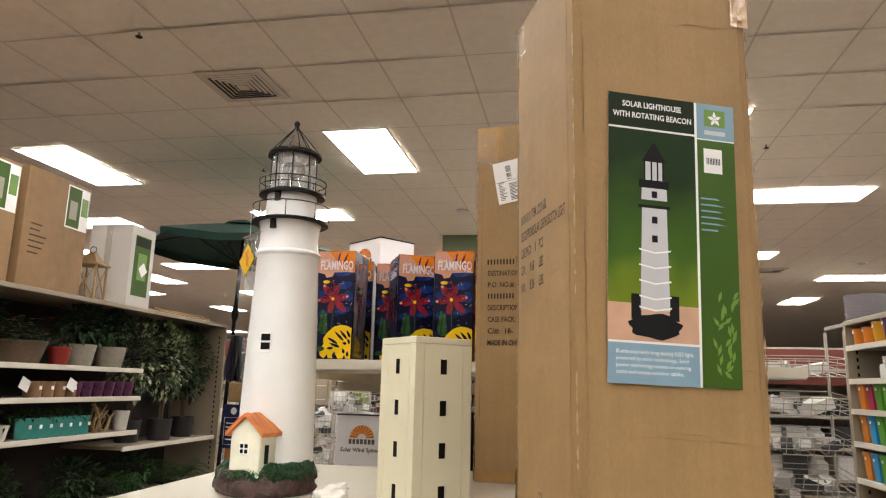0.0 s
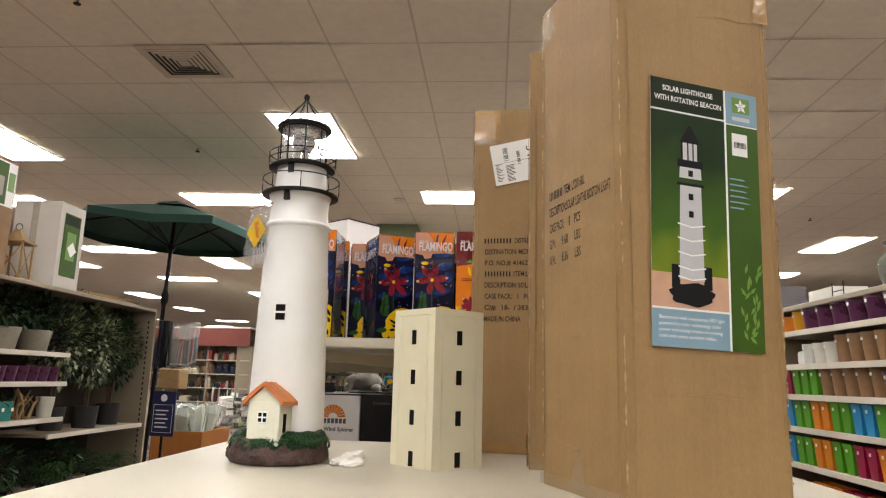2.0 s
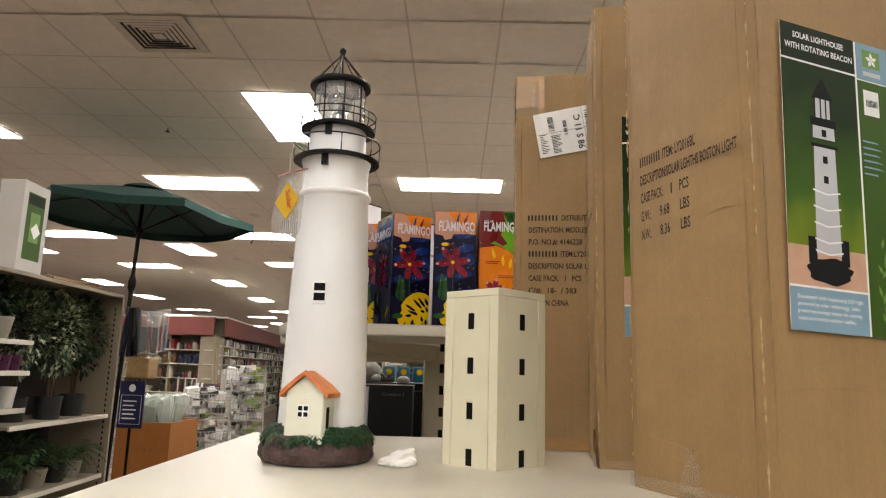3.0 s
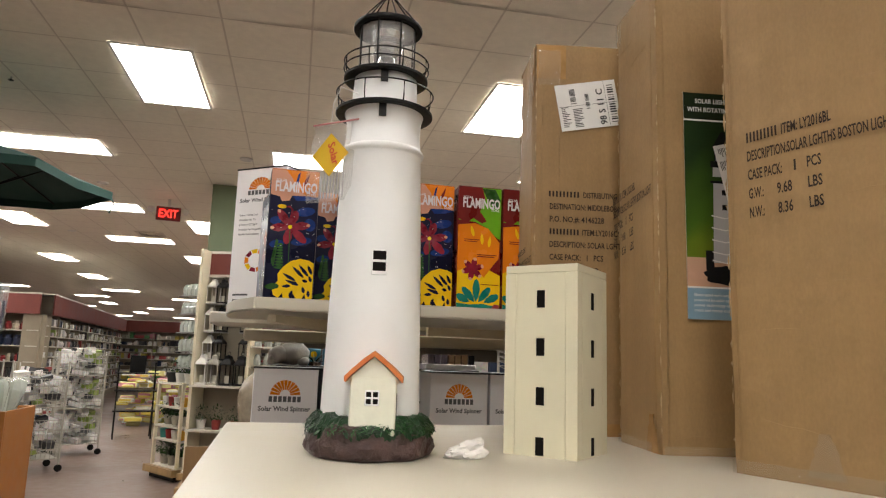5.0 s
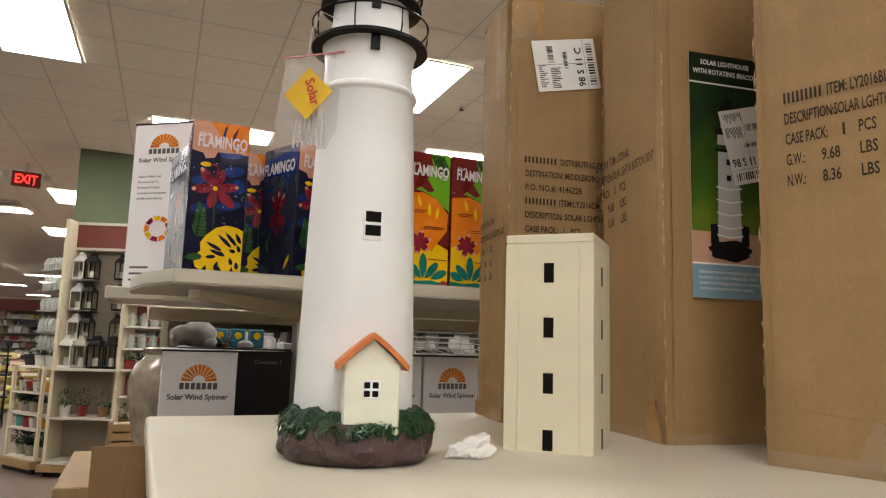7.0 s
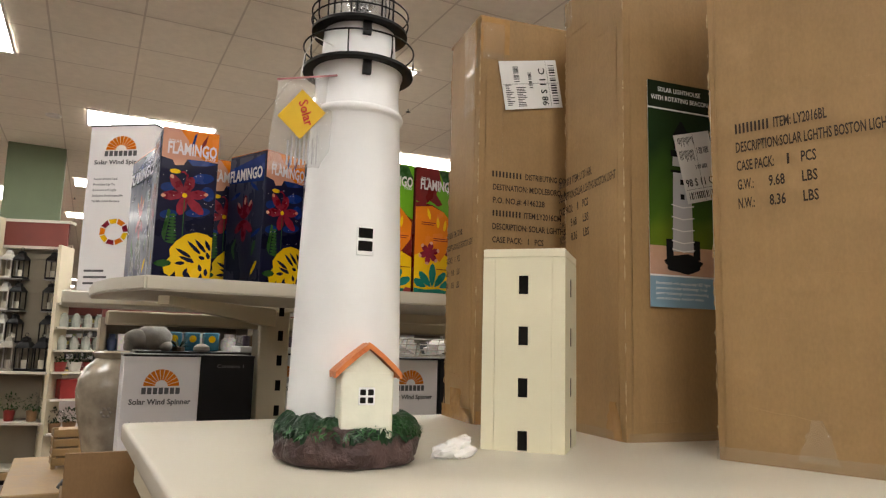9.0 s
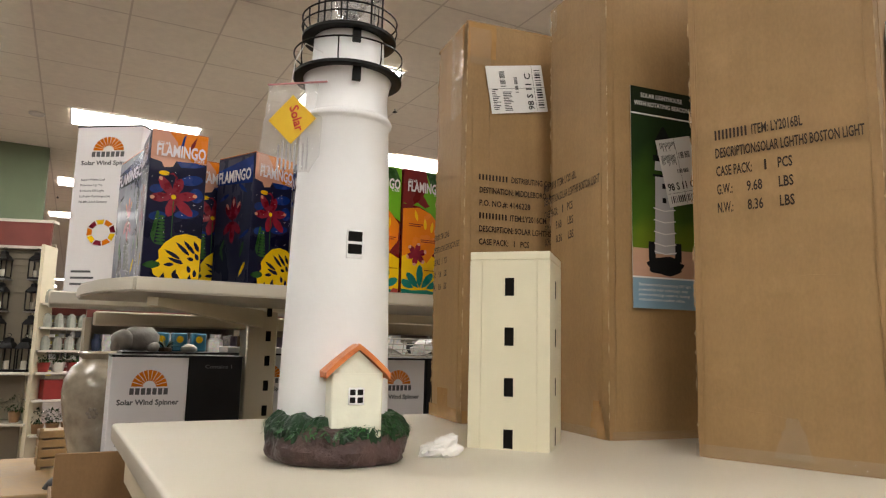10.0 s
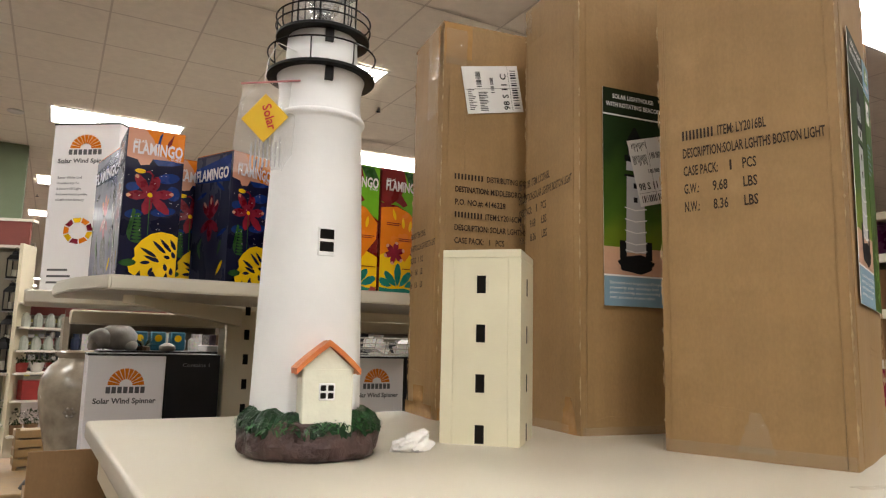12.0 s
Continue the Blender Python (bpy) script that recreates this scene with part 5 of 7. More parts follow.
# ---- wooden bin with wrapped bunches ----
t = thing("wooden_bin", "orange stained wooden bin", "bin", pose(-3.045, 7.17, 0) @ Matrix.Diagonal((0.67, 1.06, 1, 1)))
for nm, a in (("front_panel", (-0.38, 0.38, -0.36, -0.33)), ("back_panel", (-0.38, 0.38, 0.33, 0.36)), ("side_panel", (-0.38, -0.35, -0.33, 0.33)), ("side_panel", (0.35, 0.38, -0.33, 0.33))):
    part(nm, box(*a, 0.02, 0.97, 0.004), M_OWOOD, t)
part("bottom_panel", box(-0.35, 0.35, -0.33, 0.33, 0.55, 0.58), M_OWOOD, t)
part("knob", lathe([(0.012, 0), (0.012, 0.006), (0.0, 0.01)], 12, pose(0.05, -0.362, 0.72, 90)), M_BARK, t)
rnd = random.Random(19)
M_WRAP = mat("cellophane", (0.7, 0.75, 0.68), 0.2, 0.1, 20, 0.9, 30, alpha=0.45)
for i in range(7):
    p = thing("wrapped_bunch", "green stems wrapped in crinkled clear plastic", "plant bunch", pose(-3.20 + 0.05 * i, 7.0 + 0.14 * (i % 3), 0.58, rnd.uniform(-8, 8), rnd.uniform(-8, 8), 0), "wrapped bunches")
    bm = B()
    for j in range(14):
        a = rnd.uniform(0, 6.28)
        add_leaf(bm, Vector((0, 0, 0.1)), Vector((0.25 * math.cos(a), 0.25 * math.sin(a), 1)).normalized(), Vector((1, 0, 0)), rnd.uniform(0.4, 0.55), 0.035)
    part("stems", bm, M_FERN, p, smooth=False)
    bm = B()
    add_lathe(bm, [(0.04, 0.05), (0.075, 0.35), (0.11 + 0.02 * rnd.random(), 0.55), (0.12, 0.62)], 11)
    for v in bm.verts:
        v.co += Vector((rnd.uniform(-.012, .012), rnd.uniform(-.012, .012), rnd.uniform(-.03, .03)))
    part("wrap", bm, M_WRAP, p, smooth=False)


# ---- wire bin carts ----
def wire_cart(m, seed, fill, tall=1.25):
    t = thing("wire_cart", "white wire bin cart on castors, full of packs", "wire cart", m)
    W, D = 0.62, 0.5
    for x in (-W / 2, W / 2):
        for y in (-D / 2, D / 2):
            part("post", tube([(x, y, 0.085), (x, y, tall)], 0.012, 6), M_WIRE, t)
            part("castor", lathe([(0.03, -0.012), (0.045, -0.008), (0.045, 0.008), (0.03, 0.012)], 12, pose(x, y, 0.045, 90, 0, 0)), M_BLACK, t)
    for z0, z1 in ((0.16, 0.62), (0.78, 1.12)) if tall < 1.4 else ((0.16, 0.56), (0.66, 1.02), (1.12, 1.45)):
        bm = B()
        for k in range(5):
            z = z0 + (z1 - z0) * k / 4
            add_tube(bm, [(-W / 2, -D / 2, z), (W / 2, -D / 2, z), (W / 2, D / 2, z), (-W / 2, D / 2, z)], 0.004, 4, True)
        for k in range(13):
            x = -W / 2 + W * k / 12
            for y in (-D / 2, D / 2):
                add_tube(bm, [(x, y, z0), (x, y, z1)], 0.003, 4)
        for k in range(1, 10):
            y = -D / 2 + D * k / 10
            for x in (-W / 2, W / 2):
                add_tube(bm, [(x, y, z0), (x, y, z1)], 0.003, 4)
        part("basket", bm, M_WIRE, t)
        part("basket_floor", box(-W / 2, W / 2, -D / 2, D / 2, z0 - 0.01, z0), M_WIRE, t)
        bm, rnd = B(), random.Random(seed)
        for _ in range(60):
            s = rnd.uniform(0.04, 0.09)
            x, y = rnd.uniform(-W / 2 + s, W / 2 - s), rnd.uniform(-D / 2 + s, D / 2 - s)
            z = z0 + rnd.uniform(0, (z1 - z0) * 1.0)
            add_box(bm, -s, s, -s * 0.7, s * 0.7, 0, s, 0, pose(x, y, z, rnd.uniform(-15, 15), rnd.uniform(-15, 15), rnd.uniform(0, 180)))
        q = part("pack_fill", bm, fill, t, smooth=False)
        q["kind"] = "stuff"


wire_cart(pose(-3.56, 10.02, 0, 0, 0, 30), 1, M_GOODSW, 1.34)
wire_cart(pose(-3.45, 11.6, 0, 0, 0, 24), 2, M_GOODSW, 1.45)
wire_cart(pose(-4.6, 9.2, 0, 0, 0, 10), 3, M_GOODSW)
wire_cart(pose(-4.4, 13.0, 0, 0, 0, 10), 4, M_GOODS)


# ---- far wall shelving with maroon fascia ----
def goods_row(bm, rnd, x0, x1, z, h, d, y, round_share=0.45):
    x = x0
    while x < x1 - 0.05:
        w = rnd.uniform(0.07, 0.24)
        hh = h * rnd.uniform(0.40, 0.98)
        k = rnd.randint(1, 4)
        for _ in range(k):
            if x + w > x1:
                break
            if rnd.random() < round_share:
                add_lathe(bm, [(w * 0.36, z), (w * 0.45, z + hh * 0.25), (w * 0.45, z + hh * 0.65), (w * 0.28, z + hh * 0.8), (w * 0.30, z + hh)], 10, Matrix.Translation((x + w / 2, y + w / 2 + 0.02, 0)))
            else:
                add_box(bm, x, x + w * 0.94, y + 0.01, y + d * 0.7, z, z + hh)
            x += w
        x += rnd.uniform(0, 0.04)


def wall_bay(name, label, m, length, height, fascia, rows, seed, fill, round_share=0.45):
    t = thing(name, label, "shelving unit", m)
    d = 0.45
    part("back_panel", box(0, length, d - 0.02, d, 0, height), M_SLAT, t)
    part("fascia", box(-0.02, length + 0.02, -0.12, -0.09, height - fascia, height), M_RED, t, "maroon fascia board")
    part("cap_trim", box(-0.03, length + 0.03, -0.13, d, height, height + 0.03), M_RAIL, t)
    part("base", box(0, length, 0, d, 0, 0.15), M_SHELF, t)
    n = max(1, round(length / 1.22))
    for i in range(n + 1):
        x = length * i / n
        part("upright", box(x - 0.02, x + 0.02, 0.0, d, 0.15, height - fascia), M_SHELF, t)
    rnd = random.Random(seed)
    hh = (height - fascia - 0.2) / rows
    for r in range(rows):
        z = 0.2 + hh * r
        s = part("shelf", box(0, length, 0.0, d - 0.02, z - 0.02, z), M_RAIL, t)
        bm = B()
        goods_row(bm, rnd, 0.03, length - 0.03, z, hh * 0.85, d, 0.0, round_share)
        q = part("shelf_stock", bm, fill[r % len(fill)], t, smooth=False)
        q["kind"] = "stuff"
    return t


wall_bay("wall_shelving", "far wall shelving with jars under a maroon fascia", pose(-8.9, 17.2, 0, 0, 0, -10), 3.4, 2.62, 0.42, 6, 1, [M_JARS], 0.95)
wall_bay("wall_shelving", "far shelving full of small packs under a maroon fascia", pose(-5.45, 16.7, 0, 0, 0, 94), 12.0, 2.62, 0.42, 9, 2, [M_GOODS, M_GOODSW])
wall_bay("wall_shelving", "far shelving full of bottles under a maroon fascia", pose(-6.4, 28.6, 0, 0, 0, -4), 11.0, 2.62, 0.40, 8, 3, [M_GOODS, M_GOODSC, M_GOODSW])
wall_bay("wall_shelving", "far shelving with household goods under a maroon fascia", pose(3.6, 13.0, 0, 0, 0, -3), 8.0, 2.35, 0.36, 7, 4, [M_GOODSW, M_GOODS])
wall_bay("wall_shelving", "shelving with pale household packs", pose(-0.6, 6.1, 0, 0, 0, 0), 3.2, 1.75, 0.10, 6, 6, [M_GOODSW, M_GOODSW, M_GOODS])
# folding stand in the far aisle with bright cushions behind
t = thing("folding_stand", "black folding display stand with shelves", "display stand", pose(-3.0, 13.6, 0, 0, 0, 12))
for s in (-0.3, 0.3):
    for a, b in (((s, -0.2, 0), (s, 0.15, 1.3)), ((s, 0.25, 0), (s, -0.1, 1.0))):
        part("leg", tube([a, b], 0.012, 6), M_BLACK, t)
for z in (0.45, 0.8, 1.1):
    part("tray", box(-0.34, 0.34, -0.15, 0.15, z, z + 0.02), M_BLACK, t)
part("notice", box(-0.13, 0.13, -0.01, 0.01, 1.12, 1.42), M_BLACK, t)
bm, rnd = B(), random.Random(77)
for _ in range(160):
    s = rnd.uniform(0.1, 0.2)
    add_box(bm, -s, s, -s * 0.5, s * 0.5, 0, s * 0.6, 0.02, pose(rnd.uniform(-3.6, -0.9), rnd.uniform(15.2, 16.4), rnd.uniform(0, 1.0), 0, 0, rnd.uniform(-20, 20)))
tagged(part("cushion_pile", bm, goods_mat("cushions", [(0.7, 0.55, 0.1), (0.6, 0.25, 0.3), (0.7, 0.68, 0.6), (0.65, 0.6, 0.25)], 0.9)), "pile of pink, yellow and white cushions", "cushions", "", "stuff")

# ---- column, exit sign ----
plain("column", box(-1.62, -1.02, 9.75, 10.3, 0, CEIL), M_GREEN, "sage green square column", "column")
t = thing("exit_sign", "lit red exit sign hanging under the ceiling", "exit sign", pose(-2.34, 11.0, 3.42, 0, 0, 8))
part("housing", box(-0.17, 0.17, -0.03, 0.03, 0, 0.2, 0.006), mat("exit_housing", (0.25, 0.03, 0.03), 0.5), t)
part("stem", box(-0.02, 0.02, -0.02, 0.02, 0.2, CEIL - 3.42), M_FRAME, t)
M_EXIT = mat("exit_red", (1.0, 0.03, 0.02), 0.5, 0.0, emit=3.0)
lettering("EXIT", 0.12, face_frame((-0.13, -0.032, 0.04), (1, 0, 0)), M_EXIT, t, 0.26)
for s in (-1, 1):
    part("lamp_head", lathe([(0.03, 0), (0.05, 0.05), (0.05, 0.06), (0.0, 0.06)], 12, pose(s * 0.24, -0.02, 0.12, 70, 0, 0)), M_FRAME, t)


# ---- lantern display ----
def lantern(m, material, s=1.0):
    t = thing("candle_lantern", "white metal candle lantern with a pitched top" if material is M_POTWHT else "black metal candle lantern with a pitched top", "lantern", m, "candle lanterns")
    W, Hh = 0.065 * s, 0.19 * s
    part("base", box(-W, W, -W, W, 0, 0.02 * s, 0.003), material, t)
    for x in (-1, 1):
        for y in (-1, 1):
            part("post", box(x * W * 0.92 - 0.006, x * W * 0.92 + 0.006, y * W * 0.92 - 0.006, y * W * 0.92 + 0.006, 0.02 * s, Hh), material, t)
    part("candle", lathe([(0.03 * s, 0.02 * s), (0.03 * s, 0.09 * s), (0.0, 0.09 * s)], 12), M_LAM, t)
    part("cap", lathe([(W * 1.5, Hh), (W * 1.5, Hh + 0.008), (W * 0.9, Hh + 0.05 * s), (W * 0.7, Hh + 0.055 * s), (W * 0.6, Hh + 0.085 * s), (0.0, Hh + 0.10 * s)], 4, pose(0, 0, 0, 0, 0, 45)), material, t)
    part("handle", add_tube(B(), [(0.022 * math.cos(a), 0, Hh + 0.11 * s + 0.02 * math.sin(a)) for a in [i * math.pi / 6 for i in range(12)]], 0.003, 5, True), material, t)
    return t


RK = face_frame((-1.60, 9.02, 0), (0.93, -0.37, 0), (0, 0, 1))      # x along the face, y up, z out
RKM = RK @ pose(0, 0, 0, -90) @ Matrix.Diagonal((0.85, 1, 1, 1))                                        # x along, y into the rack, z up
t = thing("lantern_rack", "cream slatwall display rack with a maroon header and shelves of lanterns", "display rack", RKM)
part("back_panel", box(0.0, 0.80, 0.30, 0.33, 0.0, 2.5), M_SLAT, t)
for k in range(18):
    part("slat", box(0.03, 0.77, 0.285, 0.30, 1.16 + 0.073 * k, 1.222 + 0.073 * k), M_SLAT, t)
part("header", box(0.02, 0.78, 0.20, 0.24, 2.46, 2.72), M_RED, t, "maroon header board")
part("header_frame", box(-0.01, 0.81, 0.19, 0.33, 2.72, 2.75), M_RAIL, t)
part("header_frame", box(-0.01, 0.81, 0.19, 0.33, 2.43, 2.46), M_RAIL, t)
for x in (-0.02, 0.78):
    part("upright", box(x, x + 0.04, 0.0, 0.33, 0.1, 2.46 if x > 0 else 2.75), M_CREAM, t)
for z in (0.16, 0.62, 1.13):
    part("shelf", box(0.0, 0.80, -0.05, 0.30, z - 0.025, z), M_RAIL, t)
part("base", box(-0.04, 0.84, -0.08, 0.33, 0.06, 0.13), M_WOOD, t)
part("plinth", box(0.0, 0.8, 0.0, 0.33, 0, 0.06), M_BLACK, t)
for z in (1.42, 1.76, 2.10):
    for x, mt in ((0.12, M_POTWHT), (0.27, M_BLACK), (0.66, M_BLACK)):
        part("bracket", box(x - 0.07, x + 0.07, 0.10, 0.285, z - 0.012, z), M_GREYWIRE, t)
        lantern(RKM @ pose(x, 0.18, z), mt, 1.05)
for x, mt in ((0.09, M_POTWHT), (0.27, M_POTGRY), (0.46, M_BLACK), (0.66, M_BLACK)):
    lantern(RKM @ pose(x, 0.12, 1.13), mt, 1.25)
for x, pm, k in ((0.14, M_POTWHT, "small"), (0.36, M_TERRA, "small"), (0.62, M_POTTAN, "small")):
    potted_plant(RKM @ pose(x, 0.1, 0.62), "small artificial plant in a little pot", pm, 0.05, 0.065, 0.11, k, M_FERN, int(x * 100), 1.5)
# side wing of the rack with pots
WG = face_frame((-2.06, 9.66, 0), (0.57, -0.82, 0), (0, 0, 1)) @ pose(0, 0, 0, -90)
t = thing("pot_rack", "cream side rack with shelves of grey pots and small plants", "display rack", WG)
for x in (0.0, 0.60):
    part("upright", box(x, x + 0.035, 0.0, 0.035, 0.1, 1.14), M_CREAM, t)
    part("upright", box(x, x + 0.035, 0.28, 0.315, 0.1, 2.45 if x else 1.14), M_CREAM, t)
part("base", box(-0.06, 0.66, -0.06, 0.33, 0.06, 0.14), M_WOOD, t)
part("plinth", box(0.0, 0.6, 0.0, 0.32, 0, 0.06), M_BLACK, t)
for z in (0.15, 0.46, 0.62, 0.85, 1.13):
    part("shelf", box(0.0, 0.635, 0.0, 0.315, z - 0.02, z), M_RAIL, t)
for z in (1.32, 1.52, 1.75, 1.98, 2.2):
    part("shelf", box(0.22, 0.635, 0.06, 0.315, z - 0.015, z), M_GREYWIRE, t)
for r, (z, n_) in enumerate(((1.32, 4), (1.52, 4), (1.75, 4), (1.98, 4), (2.2, 4))):
    for i in range(n_):
        p = plain_pot(WG @ pose(0.28 + 0.1 * i, 0.13, z), "small grey pot wrapped in clear plastic", M_POTGRY, 0.035, 0.045, 0.08, "wrapped grey pots", 10, "wrapped_pot")
        bm = B()
        add_lathe(bm, [(0.046, 0.0), (0.05, 0.08), (0.035, 0.13), (0.015, 0.15)], 9)
        part("wrap", bm, M_WRAP, p, smooth=False)
for i, (x, z, pm, kd) in enumerate(((0.12, 0.15, M_POTGRY, "bush"), (0.31, 0.15, M_POTGRY, "bush"), (0.5, 0.15, M_POTGRY, "bush"), (0.12, 0.62, M_POTGRY, "bush"), (0.31, 0.62, M_POTGRY, "bush"), (0.5, 0.62, M_POTGRY, "bush"), (0.1, 1.13, M_POTBLK, "small"), (0.32, 1.13, M_POTWHT, "small"), (0.54, 1.13, M_POTWHT, "small"))):
    potted_plant(WG @ pose(x, 0.13, z), "small artificial plant in a grey pot", pm, 0.05, 0.07, 0.12, kd, M_LEAF if i % 2 else M_FERN, 200 + i, 0.55 if kd == "bush" else 1.4)
for x, pm in ((0.1, M_TEAL), (0.24, M_TERRA), (0.38, M_POTWHT), (0.52, M_POTYEL)):
    plain_pot(WG @ pose(x, 0.1, 0.46), "small coloured plant pot", pm, 0.045, 0.06, 0.11, "small coloured pots")
    plain_pot(WG @ pose(x, 0.1, 0.85), "small coloured plant pot", pm if pm is not M_TEAL else M_POTWHT, 0.045, 0.06, 0.11, "small coloured pots")
# rack on the far side with more wrapped pots
XG = face_frame((-0.92, 8.75, 0), (0.95, 0.3, 0), (0, 0, 1)) @ pose(0, 0, 0, -90)
t = thing("pot_rack", "cream rack with red boxes and small potted plants", "display rack", XG)
for x in (0.0, 0.8):
    part("upright", box(x, x + 0.035, 0.28, 0.315, 0.1, 2.2), M_CREAM, t)
part("plinth", box(0.0, 0.83, 0.0, 0.32, 0, 0.1), M_BLACK, t)
for z in (0.15, 0.5, 0.85, 1.13, 1.36, 1.6, 1.85):
    part("shelf", box(0.0, 0.835, 0.0, 0.315, z - 0.02, z), M_RAIL, t)
for r, z in enumerate((1.36, 1.6, 1.85)):
    for i in range(6):
        p = plain_pot(XG @ pose(0.1 + 0.12 * i, 0.13, z), "small grey pot wrapped in clear plastic", M_POTGRY, 0.035, 0.045, 0.08, "wrapped grey pots", 10, "wrapped_pot")
        bm = B()
        add_lathe(bm, [(0.046, 0.0), (0.05, 0.08), (0.035, 0.13), (0.015, 0.15)], 9)
        part("wrap", bm, M_WRAP, p, smooth=False)
for i in range(5):
    potted_plant(XG @ pose(0.1 + 0.15 * i, 0.13, 1.13), "small artificial flowering plant in a pot", M_POTWHT if i % 2 else M_TERRA, 0.05, 0.07, 0.1, "small", M_FERN, 300 + i, 1.3)
    potted_plant(XG @ pose(0.1 + 0.15 * i, 0.13, 0.5), "small artificial plant in a terracotta pot", M_POTTAN, 0.05, 0.07, 0.1, "small", M_LEAF, 310 + i, 1.3)
card_box("red_box", "red gift box on a rack shelf", XG @ pose(0.3, 0.14, 0.85), 0.4, 0.2, 0.2, M_TERRA, "box")


# ---- right-hand pot shelving ----
RG = pose(1.75, 4.60, 0, 0, 0, -90)        # along -y, depth towards +x
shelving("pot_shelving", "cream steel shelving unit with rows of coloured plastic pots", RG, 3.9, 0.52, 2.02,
         [(0.0, 3.9, 1.865), (0.0, 3.9, 1.667), (0.0, 3.9, 1.492), (0.0, 3.9, 1.305), (0.0, 3.9, 1.098), (0.0, 3.9, 0.86)], M_BACK_SHADED, (True, False))


ledge = [o for o in bpy.data.objects if o.name == "pot_shelving"][0]
part("top_ledge", box(-0.42, -0.012, 0.03, 0.45, 1.995, 2.019, 0.003), M_SHELF, ledge)


def bucket(material, r0, r1, h, label, name="plant_pot", n=4):
    t = thing(name, label, "plant pot", None, "coloured plastic pots")
    m = pose(0, 0, 0, 0, 0, 45) if n == 4 else Matrix()
    k = 1.35 if n == 4 else 1.0
    part("pot_body", lathe([(r0 * k * 0.97, 0), (r0 * k, 0.004), (r1 * k * 0.97, h * 0.9), (r1 * k * 1.04, h * 0.9), (r1 * k * 1.04, h), (r1 * k * 0.93, h), (r1 * k * 0.85, h * 0.5), (0.0, h * 0.48)], n, m), material, t)
    part("price_tag", box(-0.009, 0.009, -r1 * 1.02 - 0.002, -r1 * 1.02, h * 0.72, h * 0.72 + 0.016), M_PAPER, t)
    return t


def at_right(s, depth, z):
    return RG @ pose(s, depth, z)


kinds = {}


def put_pot(key, s, z, depth=0.07):
    material, r0, r1, h, lab, n = key
    if key not in kinds:
        kinds[key] = bucket(material, r0, r1, h, lab, "plant_pot", n)
        kinds[key].matrix_basis = at_right(s, depth, z)
    else:
        copy_thing(kinds[key], at_right(s, depth, z))


OR = (M_POTORG, 0.035, 0.047, 0.155, "orange square plastic plant pot", 4)
GR = (M_POTGRN, 0.035, 0.047, 0.155, "bright green square plastic plant pot", 4)
BL = (M_POTBLU, 0.035, 0.047, 0.155, "bright blue square plastic plant pot", 4)
MG = (M_POTMAG, 0.035, 0.047, 0.155, "magenta square plastic plant pot", 4)
TN = (M_POTTAN, 0.04, 0.055, 0.15, "tan round plastic plant pot", 20)
PU = (M_PURPLE, 0.058, 0.072, 0.125, "purple round plastic plant pot", 20)
OS = (M_POTORG, 0.05, 0.058, 0.10, "orange round plastic plant pot", 20)
YL = (M_POTYEL, 0.05, 0.06, 0.12, "yellow round plastic plant pot", 20)
WH = (M_POTWHT, 0.045, 0.055, 0.12, "white ceramic round plant pot", 20)
for key, z, seq in ((0, 1.865, [OS, OS, YL] + [PU] * 20), (0, 1.667, [None, None, None, WH, WH, WH] + [TN] * 6 + [PU] * 3 + [TN] * 14),
                    (0, 1.492, [OR, MG, GR, GR, GR, TN, TN, TN, TN, TN] + [PU] * 5 + [TN] * 12),
                    (0, 1.305, [OR, BL, GR, GR, OR, OR, GR, GR, BL, BL, GR, GR, OR, OR, MG, MG, GR, GR, GR, BL, BL, OR, OR, GR, GR, MG, MG]),
                    (0, 1.098, [OR, BL, GR, GR, OR, OR, GR, GR, MG, MG, OR, OR, GR, GR, BL, BL, OR, OR, GR, GR, MG, OR, OR, GR, GR, BL, BL]),
                    (0, 0.86, [YL, YL, YL, OR, OR, OR, MG, MG, OR, OR, OR, YL, YL, YL, OR, OR, OR, MG, MG])):
    s = 0.02
    for k in seq:
        if k is None:
            s += 0.12
            continue
        w = k[2] * 2.3
        put_pot(k, s + w / 2, z)
        s += w
t = thing("cotton_pack", "clear pack of white pebbles on the pot shelf", "pack", at_right(0.36, 0.12, 1.667))
part("pack_body", box(-0.13, 0.13, -0.05, 0.05, 0, 0.09, 0.02, 2), M_PAPER, t)
# stack of plates, stand and glass vase on the top
t = thing("plate_stack", "stack of pale grey plastic saucers on the shelving top", "saucers", at_right(-0.20, 0.22, 2.02) @ Matrix.Diagonal((0.8, 0.8, 0.95, 1)))
for i in range(9):
    part("saucer", lathe([(0.09, 0.022 * i), (0.14, 0.022 * i + 0.004), (0.165, 0.022 * i + 0.02), (0.16, 0.022 * i + 0.02), (0.0, 0.022 * i + 0.012)], 28), mat("saucer_grey", (0.5, 0.48, 0.52), 0.4, 0.1) if i == 0 else bpy.data.materials["saucer_grey"], t)
t = thing("glass_jar", "clear glass jar part filled with pebbles, on the shelving top", "jar", at_right(1.22, 0.16, 2.02) @ Matrix.Scale(0.85, 4))
part("glass", lathe([(0.085, 0.0), (0.10, 0.02), (0.13, 0.11), (0.125, 0.16), (0.08, 0.21), (0.07, 0.24), (0.09, 0.27), (0.086, 0.27), (0.066, 0.24)], 32), mat("green_glass", (0.22, 0.25, 0.22), 0.06, 0.1, alpha=0.45, spec=0.6), t)
bm, rnd = B(), random.Random(2)
